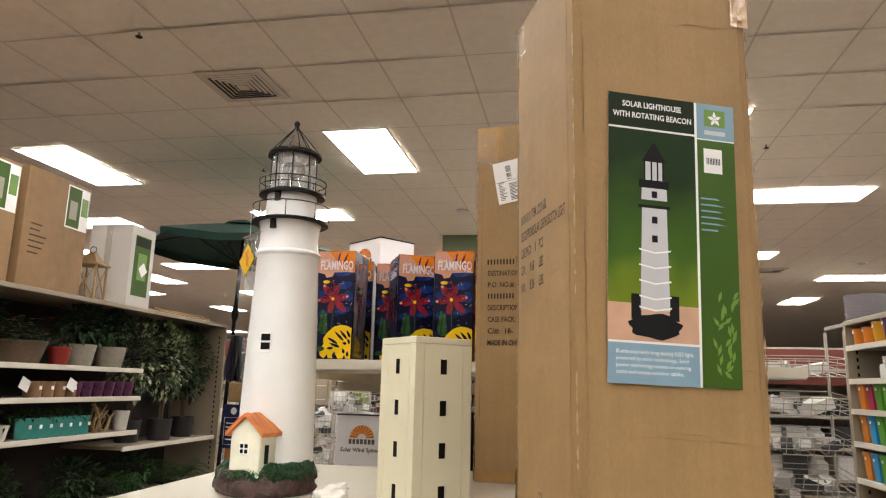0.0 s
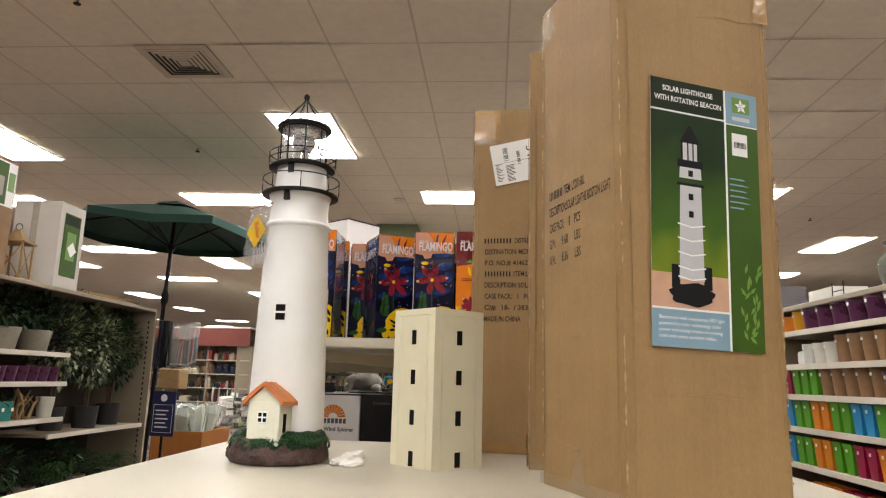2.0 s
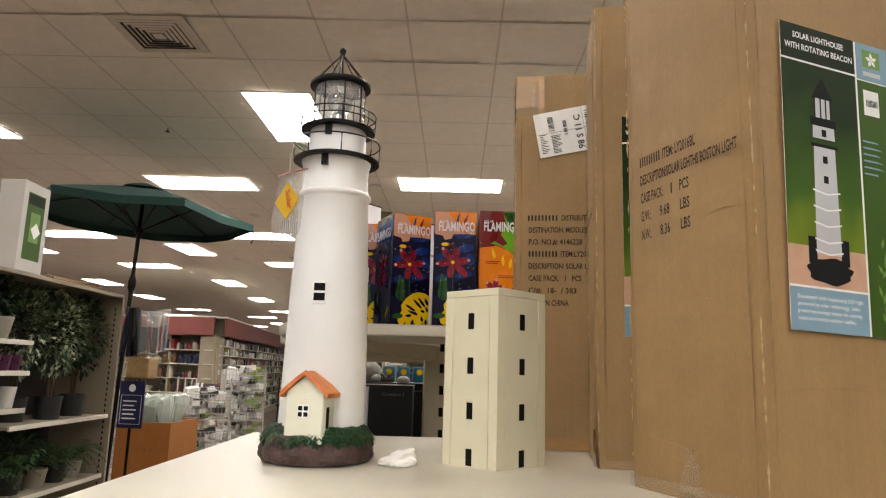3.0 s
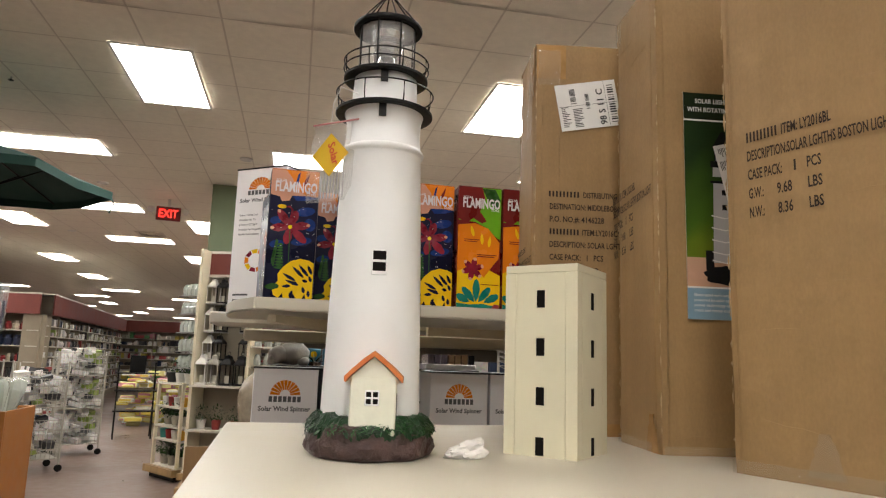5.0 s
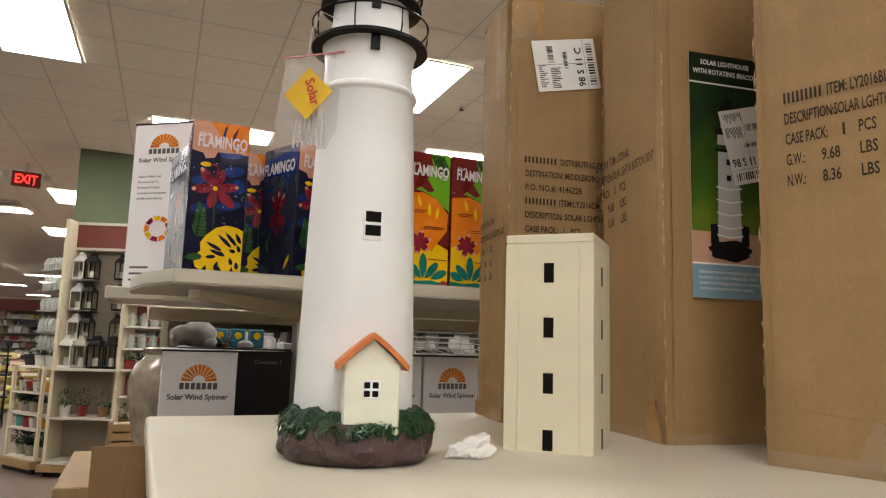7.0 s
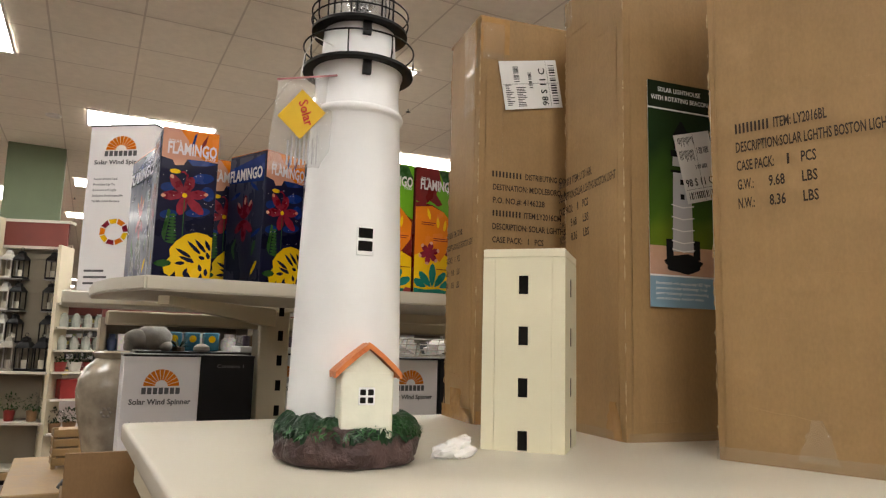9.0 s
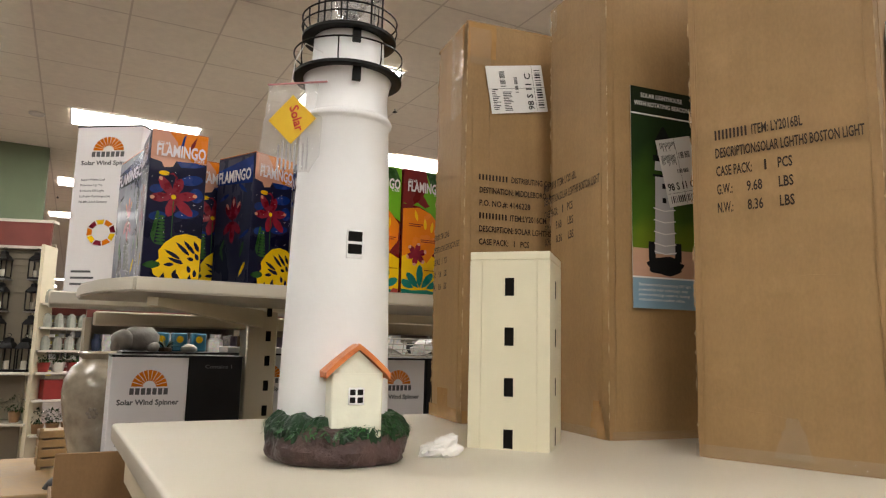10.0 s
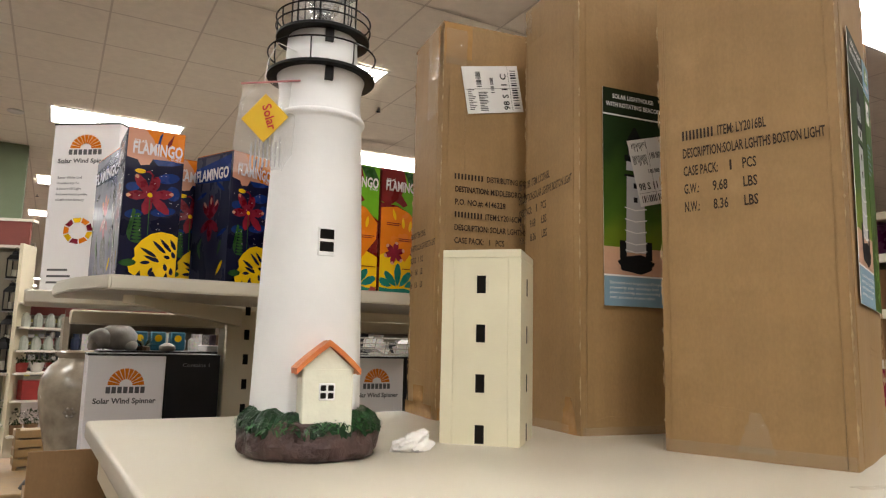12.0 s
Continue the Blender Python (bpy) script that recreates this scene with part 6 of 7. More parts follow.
for _ in range(150):
    a, r = rnd.uniform(0, 6.28), rnd.uniform(0, 0.09)
    bmesh.ops.create_icosphere(bm, subdivisions=1, radius=rnd.uniform(0.009, 0.014), matrix=Matrix.Translation((r * math.cos(a), r * math.sin(a), rnd.uniform(0.015, 0.10))))
q = part("pebbles", bm, M_POTTAN, t)
q["kind"] = "stuff"
t = thing("plate_stand", "small black wire plate stand on the shelving top", "plate stand", at_right(0.72, 0.1, 2.02))
for x in (-0.06, 0.06):
    part("side_wire", tube([(x, 0, 0), (x, 0, 0.1)], 0.003, 5), M_BLACK, t)
part("cross_wire", tube([(-0.06, 0, 0.05), (0.06, 0, 0.05)], 0.003, 5), M_BLACK, t)
card_box("white_carton", "low white carton on the shelving top", at_right(0.42, 0.25, 2.02), 0.3, 0.2, 0.1, M_POTWHT)


# ---- white wire basket rack beyond the pot shelving ----
t = thing("wire_rack", "white wire rack with sloping baskets of small packs", "wire rack", pose(1.60, 5.6, 0, 0, 0, -4))
for x in (-0.45, 0.45):
    for y in (-0.2, 0.25):
        part("post", tube([(x, y, 0), (x, y, 2.05)], 0.012, 6), M_WIRE, t)
for z in (0.35, 0.62, 0.89, 1.16, 1.43, 1.70):
    bm = B()
    for k in range(4):
        zz = z + 0.04 * k
        add_tube(bm, [(-0.45, -0.25 - 0.02 * k, zz), (0.45, -0.25 - 0.02 * k, zz), (0.45, 0.25, zz + 0.05), (-0.45, 0.25, zz + 0.05)], 0.0035, 4, True)
    for k in range(11):
        x = -0.45 + 0.09 * k
        add_tube(bm, [(x, 0.25, z + 0.05), (x, -0.25, z), (x, -0.31, z + 0.12)], 0.003, 4)
    part("basket", bm, M_WIRE, t)
    bm, rnd = B(), random.Random(int(z * 100))
    for _ in range(16):
        s = rnd.uniform(0.04, 0.09)
        add_box(bm, -s, s, -s * 0.6, s * 0.6, 0, s * 0.9, 0, pose(rnd.uniform(-0.38, 0.38), rnd.uniform(-0.18, 0.2), z + 0.03, 0, rnd.uniform(-30, 30), rnd.uniform(0, 90)))
    q = part("pack_fill", bm, M_GOODSW, t, smooth=False)
    q["kind"] = "stuff"


# ---- rear gondola with boxed garden stakes ----
SH = 1.634
LOW = 0.965


def build_rear():
    t = thing("rear_gondola", "cream steel gondola with an upper shelf on slotted uprights", "shelving unit", pose(0, 0, 0))
    bm = B()
    out = [(-0.715, 1.885), (0.62, 1.875), (0.62, 2.36), (-0.80, 2.36), (-0.797, 2.20), (-0.772, 2.03)]
    lo = [bm.verts.new((x, y, SH - 0.030)) for x, y in out]
    hi = [bm.verts.new((x, y, SH)) for x, y in out]
    bm.faces.new(hi)
    bm.faces.new(lo[::-1])
    for i in range(6):
        bm.faces.new((lo[i], lo[(i + 1) % 6], hi[(i + 1) % 6], hi[i]))
    bmesh.ops.bevel(bm, geom=[e for e in bm.edges], offset=0.004, segments=2, affect="EDGES")
    part("upper_shelf", bm, M_LAM, t)
    part("upper_shelf", box(-0.86, 0.62, 2.44, 2.74, SH - 0.04, SH - 0.006, 0.004), M_LAM, t)
    part("back_rail", box(-0.755, 0.6, 2.37, 2.43, SH - 0.092, SH - 0.056, 0.004), M_CREAM, t)
    part("spine_panel", box(-0.20, 0.6, 2.385, 2.415, SH - 0.056, SH + 0.12), M_CREAM, t)
    for x in (-0.374, 0.50):
        p = part("upright", box(x, x + 0.085, 2.35, 2.43, 0.0, SH - 0.04, 0.004), M_CREAM, t)
        for k in range(11):
            part("slot", box(x + 0.052, x + 0.066, 2.3485, 2.351, 0.9 + 0.068 * k, 0.928 + 0.068 * k), M_DARK, p)
        for sx in (-0.31, ):
            bm = B()
            v = [bm.verts.new(q) for q in ((x + sx, 1.93, SH - 0.037), (x + 0.02, 2.35, SH - 0.037), (x + 0.02, 2.35, SH - 0.085), (x + sx, 1.93, SH - 0.055))]
            w = [bm.verts.new(q.co + Vector((0.02, -0.012, 0))) for q in v]
            bm.faces.new(v)
            bm.faces.new(w[::-1])
            for i in range(4):
                bm.faces.new((v[i], w[i], w[(i + 1) % 4], v[(i + 1) % 4]))
            part("bracket", bm, M_CREAM, t)
    part("lower_shelf", box(-0.80, 0.6, 2.20, 2.95, LOW - 0.03, LOW), M_LAM, t)
    part("base", box(-0.76, 0.6, 2.22, 2.93, 0, 0.14), M_CREAM, t)
    part("lower_panel", box(-0.74, 0.6, 2.50, 2.53, 0.14, LOW - 0.03), M_CREAM, t)


build_rear()

M_NIGHT = mat("print_night_blue", (0.009, 0.010, 0.042), 0.3, 0.5, 14, coat=0.03, spec=0.15, color2=(0.004, 0.004, 0.012))
M_PORG = mat("print_orange", (0.70, 0.20, 0.012), 0.25, 0.1, coat=0.05, spec=0.2)
M_PINK = mat("print_salmon", (0.60, 0.30, 0.20), 0.25, 0.08, coat=0.05, spec=0.2)
M_PBLUE = mat("print_blue", (0.012, 0.035, 0.17), 0.25, 0.4, 30, coat=0.05, spec=0.2)
M_PYEL = mat("print_yellow", (0.78, 0.50, 0.01), 0.25, 0.08, coat=0.05, spec=0.2)
M_PCRIM = mat("print_crimson", (0.22, 0.012, 0.028), 0.3, 0.5, 60, coat=0.05, spec=0.2)
M_PWHITE = mat("print_white", (0.70, 0.66, 0.67), 0.3, 0.05, coat=0.05, spec=0.2)
M_PGREEN = mat("print_green", (0.025, 0.09, 0.02), 0.3, 0.5, 40, coat=0.05, spec=0.2)
M_PLIME = mat("print_lime", (0.13, 0.36, 0.015), 0.3, 0.2, coat=0.05, spec=0.2)
M_PTEAL = mat("print_teal", (0.01, 0.17, 0.13), 0.3, 0.15, coat=0.05, spec=0.2)
M_PMAROON = mat("print_maroon", (0.16, 0.012, 0.012), 0.3, 0.3, coat=0.05, spec=0.2)
# Paler upright streaks in these two colours imitate reflections on boxes and packs.
M_SHEEN_STREAKS = mat("print_painted_sheen", (0.012, 0.012, 0.04), 0.30, 0.6, 24, 0.25, 26, coat=0.05, spec=0.25, color2=(0.03, 0.036, 0.06), stretch=(1, 1, 0.35))
M_GLOSS_STREAKS = mat("clear_window", (0.30, 0.24, 0.30), 0.14, 0.6, 30, 0.5, 12, coat=0.4, color2=(0.012, 0.012, 0.03), stretch=(1, 1, 0.3))


def ellipse(cx, cy, a, b, ang=0.0, n=16, k=0.0):
    c, s = math.cos(ang), math.sin(ang)
    pts = []
    for i in range(n):
        u = 2 * math.pi * i / n
        x, y = a * math.cos(u), b * math.sin(u) * (1 + k * math.cos(u))
        pts.append((cx + c * x - s * y, cy + s * x + c * y))
    return pts


def petal(cx, cy, ang, l, w):
    c, s = math.cos(ang), math.sin(ang)
    pts = [(0, 0), (0.25 * l, 0.35 * w), (0.6 * l, 0.5 * w), (0.9 * l, 0.3 * w), (l, 0), (0.9 * l, -0.3 * w), (0.6 * l, -0.5 * w), (0.25 * l, -0.35 * w)]
    return [(cx + c * x - s * y, cy + s * x + c * y) for x, y in pts]


def stake_face(t, F, W, H, orange):
    """Printed front of a stake box on the frame F."""
    lv = [0]

    def sh(pts, mt, name="print_shape"):
        lv[0] += 1
        part(name, add_poly(B(), [(min(max(x, 0.001), W - 0.001), min(max(y, 0.001), H - 0.001)) for x, y in pts], 0.0004 + 0.00006 * lv[0], 0, F), mt, t)
    s = W / 0.116
    if not orange:
        sh([(0, H * 0.80), (W, H * 0.80), (W, H), (0, H)], M_PINK)
        sh([(W * 0.30, H), (W * 0.45, H * 0.93), (W * 0.5, H * 0.86), (W * 0.78, H * 0.80), (W, H * 0.81), (W, H)], M_PORG)
        sh([(W * 0.5, H * 0.88), (W * 0.55, H * 0.97), (W * 0.6, H * 0.99), (W * 0.56, H * 0.90)], M_PBLUE)
        sh([(W * 0.8, H * 0.99), (W * 0.7, H * 0.93), (W * 0.66, H * 0.87), (W * 0.76, H * 0.92)], M_PMAROON)
        sh([(0, H * 0.80), (W * 0.2, H * 0.785), (W * 0.25, H * 0.75), (W * 0.4, H * 0.76), (W * 0.45, H * 0.80)], M_PINK)
        sh([(W * 0.45, H * 0.80), (W * 0.55, H * 0.76), (W * 0.8, H * 0.77), (W * 0.98, H * 0.79), (W * 0.8, H * 0.805)], M_PBLUE)
        for (x, y, a, b) in ((0.15, 0.60, 0.12, 0.03), (0.75, 0.68, 0.2, 0.035), (0.7, 0.45, 0.22, 0.03), (0.2, 0.42, 0.15, 0.03), (0.85, 0.58, 0.12, 0.05)):
            sh(ellipse(W * x, H * y, W * a, H * b, 0.2), M_PBLUE)
        cx, cy = W * 0.45, H * 0.555
        for i, (a, l) in enumerate(((2.2, 0.052), (1.25, 0.044), (0.15, 0.048), (3.25, 0.046), (-0.75, 0.055), (-1.75, 0.044))):
            sh(petal(cx, cy, a, l * s, 0.021 * s), M_PCRIM)
            e = (cx + 0.8 * l * s * math.cos(a), cy + 0.8 * l * s * math.sin(a))
            if i in (0, 2, 3):
                sh(petal(e[0], e[1], a, 0.010 * s, 0.008 * s), M_PINK)
        sh(ellipse(cx, cy, 0.005 * s, 0.005 * s), M_PYEL)
        sh(ellipse(W * 0.26, H * 0.71, 0.011 * s, 0.005 * s), M_PYEL)
        sh([(W * 0.30, H * 0.705), (W * 0.42, H * 0.72), (W * 0.5, H * 0.69), (W * 0.44, H * 0.63), (W * 0.46, H * 0.69), (W * 0.42, H * 0.705)], M_PCRIM)
        sh([(W * 0.445, H * 0.53), (W * 0.46, H * 0.53), (W * 0.47, H * 0.28), (W * 0.455, H * 0.28)], M_PGREEN)
        rnd = random.Random(3)
        for i in range(9):
            y = H * (0.24 + 0.022 * i)
            for sg in (-1, 1):
                sh(petal(W * (0.17 + 0.006 * i), y, 0.9 + sg * 0.9, 0.024 * s * (1 - 0.06 * i), 0.007 * s), M_PGREEN)
        for i in range(22):
            x, y = W * rnd.uniform(0.05, 0.95), H * rnd.uniform(0.3, 0.75)
            sh(ellipse(x, y, 0.0009 * s, 0.0009 * s, 0, 6), M_PWHITE)
        # monstera leaf
        leaf = [(0.20, 0.035), (0.16, 0.09), (0.28, 0.14), (0.26, 0.19), (0.36, 0.245), (0.52, 0.295), (0.70, 0.315), (0.88, 0.305), (0.985, 0.285), (0.985, 0.01), (0.86, 0.012), (0.83, 0.05), (0.78, 0.012), (0.66, 0.012), (0.60, 0.05), (0.52, 0.012), (0.40, 0.015), (0.38, 0.05), (0.30, 0.012)]
        sh([(W * x, H * y) for x, y in leaf], M_PYEL)
        for x, y, a, l in ((0.36, 0.20, -0.5, 0.032), (0.42, 0.15, -0.35, 0.03), (0.55, 0.255, -0.75, 0.034), (0.68, 0.27, -0.85, 0.032), (0.86, 0.27, -1.1, 0.022), (0.76, 0.155, -0.3, 0.012), (0.56, 0.135, -0.3, 0.012), (0.9, 0.19, -1.2, 0.014), (0.78, 0.105, -1.3, 0.014), (0.36, 0.10, 0.1, 0.018), (0.9, 0.08, -1.5, 0.014), (0.58, 0.075, -1.9, 0.016)):
            sh(petal(W * x, H * y, a, l * s * 1.15, 0.0085 * s), M_NIGHT)
        sh(petal(W * 0.0, H * 0.09, 0.1, 0.036 * s, 0.016 * s), M_PGREEN)
    else:
        sh([(0, 0), (W, 0), (W, H * 0.28), (W * 0.7, H * 0.33), (W * 0.3, H * 0.30), (0, H * 0.34)], M_PYEL)
        sh([(0, H * 0.30), (W * 0.35, H * 0.36), (W * 0.62, H * 0.26), (W * 0.78, H * 0.34), (W * 0.95, H * 0.42), (W * 0.97, H * 0.55), (W * 0.85, H * 0.60), (W * 0.7, H * 0.66), (W * 0.4, H * 0.70), (0, H * 0.68)], M_PORG)
        sh([(0, H), (W, H), (W, H * 0.57), (W * 0.86, H * 0.60), (W * 0.7, H * 0.66), (W * 0.4, H * 0.71), (0, H * 0.72)], M_PLIME)
        sh([(0, H), (W * 0.55, H), (W * 0.62, H * 0.9), (W * 0.5, H * 0.8), (W * 0.66, H * 0.72), (W * 0.55, H * 0.70), (W * 0.35, H * 0.74), (W * 0.2, H * 0.70), (0, H * 0.73)], M_PMAROON)
        sh([(W * 0.55, H * 0.99), (W * 0.85, H * 0.99), (W * 0.98, H * 0.9), (W * 0.9, H * 0.82), (W * 0.7, H * 0.88)], M_PGREEN)
        for x, y, a in ((0.3, 0.68, -1.3), (0.55, 0.62, -1.5), (0.75, 0.6, -1.7)):
            sh(petal(W * x, H * y, a, 0.03 * s, 0.009 * s), M_PYEL)
        cx, cy = W * 0.36, H * 0.325
        for i in range(6):
            sh(petal(cx, cy, i * 1.047 + 0.3, 0.029 * s, 0.016 * s), M_PCRIM)
            a = i * 1.047 + 0.3
            sh(petal(cx + 0.022 * s * math.cos(a), cy + 0.022 * s * math.sin(a), a, 0.008 * s, 0.011 * s), M_PINK)
        sh([(0, 0.0), (W, 0.0), (W, H * 0.03), (W * 0.75, H * 0.04), (W * 0.62, H * 0.05), (W * 0.3, H * 0.04), (0, H * 0.05)], M_PTEAL)
        for x, a, l in ((0.45, 1.57, 0.06), (0.42, 2.3, 0.05), (0.5, 0.9, 0.05), (0.62, 0.45, 0.045), (0.3, 2.7, 0.04)):
            sh(petal(W * x, H * 0.06, a, l * s, 0.02 * s), M_PTEAL)
        sh([(W * 0.78, 0), (W * 0.98, 0), (W * 0.98, H * 0.045), (W * 0.86, H * 0.05)], M_TERRA)
        for y, x0, x1 in ((0.56, 0.15, 0.5), (0.545, 0.15, 0.45), (0.44, 0.45, 0.9), (0.425, 0.45, 0.85), (0.2, 0.55, 0.95)):
            sh([(W * x0, H * y), (W * x1, H * y), (W * x1, H * (y + 0.006)), (W * x0, H * (y + 0.006))], M_PMAROON)
    up = Matrix.Translation((0, 0, 0.0004 + 0.00006 * (lv[0] + 4)))
    lettering("FLAMINGO", 0.025 * s, F @ up @ Matrix.Translation((W * 0.10, H * 0.826, 0)), M_PWHITE, t, W * 0.86, bold=0.03)
    lettering("SOLAR", 0.0065 * s, F @ up @ Matrix.Translation((W * 0.11, H * 0.90, 0)), M_PWHITE, t, W * 0.22)
    lettering("STAKE", 0.006 * s, F @ up @ Matrix.Translation((W * 0.76, H * 0.805, 0)), M_PWHITE, t, W * 0.18)


def stake_box(orange, D=0.116):
    W, H = 0.116, 0.320
    t = thing("stake_box", "orange and green printed garden stake box on the upper shelf" if orange else "dark blue printed garden stake box on the upper shelf", "product box", None, "garden stake boxes")
    part("box_body", box(0, W, 0, D, 0, H, 0.0015), M_PMAROON if orange else M_NIGHT, t)
    stake_face(t, face_frame((0, 0, 0), (1, 0, 0)), W, H, orange)
    # glossy side print, sheen streaks painted into its colour
    F = face_frame((0, D, 0), (0, -1, 0))
    part("side_print", add_box(B(), 0.002, D - 0.002, 0.004, H * 0.98, 0.0002, 0.0010, 0, F), M_PMAROON if orange else M_SHEEN_STREAKS, t, "glossy dark printed side with sheen streaks painted in")
    if not orange:
        lv = 0.0012
        for pts, mt in ([(petal(D * 0.5, H * 0.5, a, l, 0.019), M_PCRIM) for a, l in ((1.57, 0.060), (1.0, 0.05), (2.2, 0.05), (-1.57, 0.055), (-0.8, 0.045), (-2.4, 0.045))]
                        + [(petal(D * 0.5 + 0.026 * math.cos(a), H * 0.5 + 0.034 * math.sin(a), a, 0.02, 0.008), M_PINK) for a in (1.57, 1.0, 2.2)]
                        + [(petal(D * x, H * y, a, 0.04, 0.01), m_) for x, y, a, m_ in ((0.2, 0.25, 1.2, M_PGREEN), (0.3, 0.2, 1.9, M_PGREEN), (0.75, 0.22, 1.3, M_PGREEN), (0.85, 0.7, 2.5, M_PBLUE), (0.1, 0.66, 0.4, M_PBLUE), (0.7, 0.36, 0.5, M_PBLUE), (0.75, 0.08, 1.0, M_PYEL))]):
            lv += 0.00006
            part("print_shape", add_poly(B(), [(min(max(x, 0.003), D - 0.003), y) for x, y in pts], lv, 0, F), mt, t)
        part("print_shape", add_poly(B(), [(0.003, H * 0.79), (D - 0.003, H * 0.77), (D - 0.003, H * 0.975), (0.003, H * 0.90)], lv + 0.0001, 0, F), M_PBLUE, t)
    lettering("FLAMINGO", 0.027, F @ Matrix.Translation((0.008, H * 0.80, 0.0028)), M_PWHITE, t, D * 0.88, bold=0.03)
    F = face_frame((W, 0, 0), (0, 1, 0))
    part("clear_window", add_box(B(), 0.008, D - 0.012, 0.01, H * 0.92, 0.0002, 0.0012, 0, F), M_GLOSS_STREAKS if not orange else M_PORG, t)
    part("top_panel", box(0.001, W - 0.001, 0.001, D - 0.001, H, H + 0.0012), M_PORG if not orange else M_PMAROON, t)
    return t


dark = stake_box(False, 0.14)
dark.matrix_basis = pose(-0.699, 1.950, SH, 0, 0, 0)
for x, y, a in ((-0.465, 2.005, 24), (-0.349, 1.966, 0), (-0.575, 2.165, 2), (-0.33, 2.13, 1)):
    copy_thing(dark, pose(x, y, SH, 0, 0, a))
deep = stake_box(False, 0.23)
deep.matrix_basis = pose(-0.690, 2.105, SH, 0, 0, 9)
org = stake_box(True)
org.matrix_basis = pose(-0.226, 1.950, SH, 0, 0, -1)
for x, y, a in ((-0.106, 1.945, 1), (0.014, 1.95, 0), (0.135, 1.948, -1), (-0.21, 2.12, 0)):
    copy_thing(org, pose(x, y, SH, 0, 0, a))


def sun_logo(t, F, cx, cy, r):
    n = 11
    for i in range(n):
        a0, a1 = math.pi * (i + 0.08) / n, math.pi * (i + 0.92) / n
        ri = r * 0.36
        part("sun_ray", add_poly(B(), [(cx + ri * math.cos(a0), cy + ri * math.sin(a0)), (cx + r * math.cos(a0), cy + r * math.sin(a0)), (cx + r * math.cos(a1), cy + r * math.sin(a1)), (cx + ri * math.cos(a1), cy + ri * math.sin(a1))], 0.0012, 0, F), M_PORG, t)
    w = r * 2.2 / 7
    for i in range(7):
        x = cx - r * 1.1 + w * i
        part("logo_bar", add_poly(B(), [(x + 0.1 * w, cy - r * 0.46), (x + w * 0.85, cy - r * 0.46), (x + w * 0.85, cy - r * 0.08), (x + 0.1 * w, cy - r * 0.08)], 0.0012, 0, F), M_PRGREY, t)


M_PRGREY = mat("print_grey", (0.10, 0.10, 0.105), 0.5, 0.1)
M_SPINW = mat("spinner_white", (0.84, 0.82, 0.82), 0.35, 0.04, 6, coat=0.15)
M_SPINB = mat("spinner_black", (0.008, 0.008, 0.009), 0.35, 0.3, spec=0.3)


def spinner_box(m, black=False, h=0.50):
    W, D = 0.176, 0.17
    t = thing("spinner_box", "glossy black wind spinner box" if black else "white wind spinner box with an orange sun emblem", "product box", m, "wind spinner boxes")
    part("box_body", box(0, W, 0, D, 0, h, 0.002), M_SPINB if black else M_SPINW, t)
    part("lid_edge", box(-0.001, W + 0.001, -0.001, D + 0.001, h - 0.004, h + 0.001), M_SPINB, t)
    F = face_frame((0, 0, 0), (1, 0, 0))
    if black:
        lettering("Contains 1", 0.009, F @ Matrix.Translation((W * 0.30, h - 0.03, 0.0008)), M_PRGREY, t, W * 0.5)
    else:
        sun_logo(t, F, W * 0.5, h - 0.075, 0.041)
        lettering("Solar Wind Spinner", 0.0125, F @ Matrix.Translation((W * 0.10, h - 0.118, 0.0008)), M_PRGREY, t, W * 0.80, bold=0.03)
        for k, s in enumerate(("Super White Led", "Provides Up To", "8 Hours Of Light", "Includes Rechargeable", "Ni-Mh AAA Battery")):
            lettering(s, 0.0065, F @ Matrix.Translation((W * 0.12, h - 0.165 - 0.0165 * k, 0.0008)), M_PRGREY, t)
        for i in range(9):
            a0, a1 = 2 * math.pi * i / 9, 2 * math.pi * (i + 0.86) / 9
            cx, cy, r0, r1 = W * 0.5, h - 0.318, 0.025, 0.039
            part("ring_segment", add_poly(B(), [(cx + r0 * math.cos(a0), cy + r0 * math.sin(a0)), (cx + r1 * math.cos(a0), cy + r1 * math.sin(a0)), (cx + r1 * math.cos(a1), cy + r1 * math.sin(a1)), (cx + r0 * math.cos(a1), cy + r0 * math.sin(a1))], 0.0012, 0, F), (M_PCRIM, M_PORG, M_PYEL)[i % 3], t)
        for k in range(3):
            part("print_bar", add_poly(B(), [(W * 0.1, 0.03 + 0.018 * k), (W * (0.5 - 0.05 * k), 0.03 + 0.018 * k), (W * (0.5 - 0.05 * k), 0.036 + 0.018 * k), (W * 0.1, 0.036 + 0.018 * k)], 0.0012, 0, F), M_PRGREY, t)
    return t


spinner_box(face_frame((-0.828, 2.668, SH - 0.006), (0.79, -0.61, 0)) @ pose(0, 0, 0, -90) @ Matrix.Diagonal((1.18, 1, 1, 1)))
spinner_box(pose(-0.50, 2.47, SH - 0.006, 0, 0, 8), False, 0.40)
spinner_box(pose(-0.29, 2.50, SH - 0.006, 0, 0, -4), False, 0.36)
for x, b in ((-0.714, False), (-0.537, True), (-0.205, False), (-0.020, False), (0.165, True)):
    spinner_box(pose(x, 2.262 if x < -0.3 else 2.30, LOW, 0, 0, -1.5 if not b else 0) @ Matrix.Diagonal((0.76 if x == -0.537 else 1.0, 1, 1, 1)), b, 0.505)
for x, b in ((-0.655, True), (-0.475, True), (-0.295, False), (-0.115, False)):
    spinner_box(pose(x, 2.70, LOW, 0, 0, 0), b, 0.505)

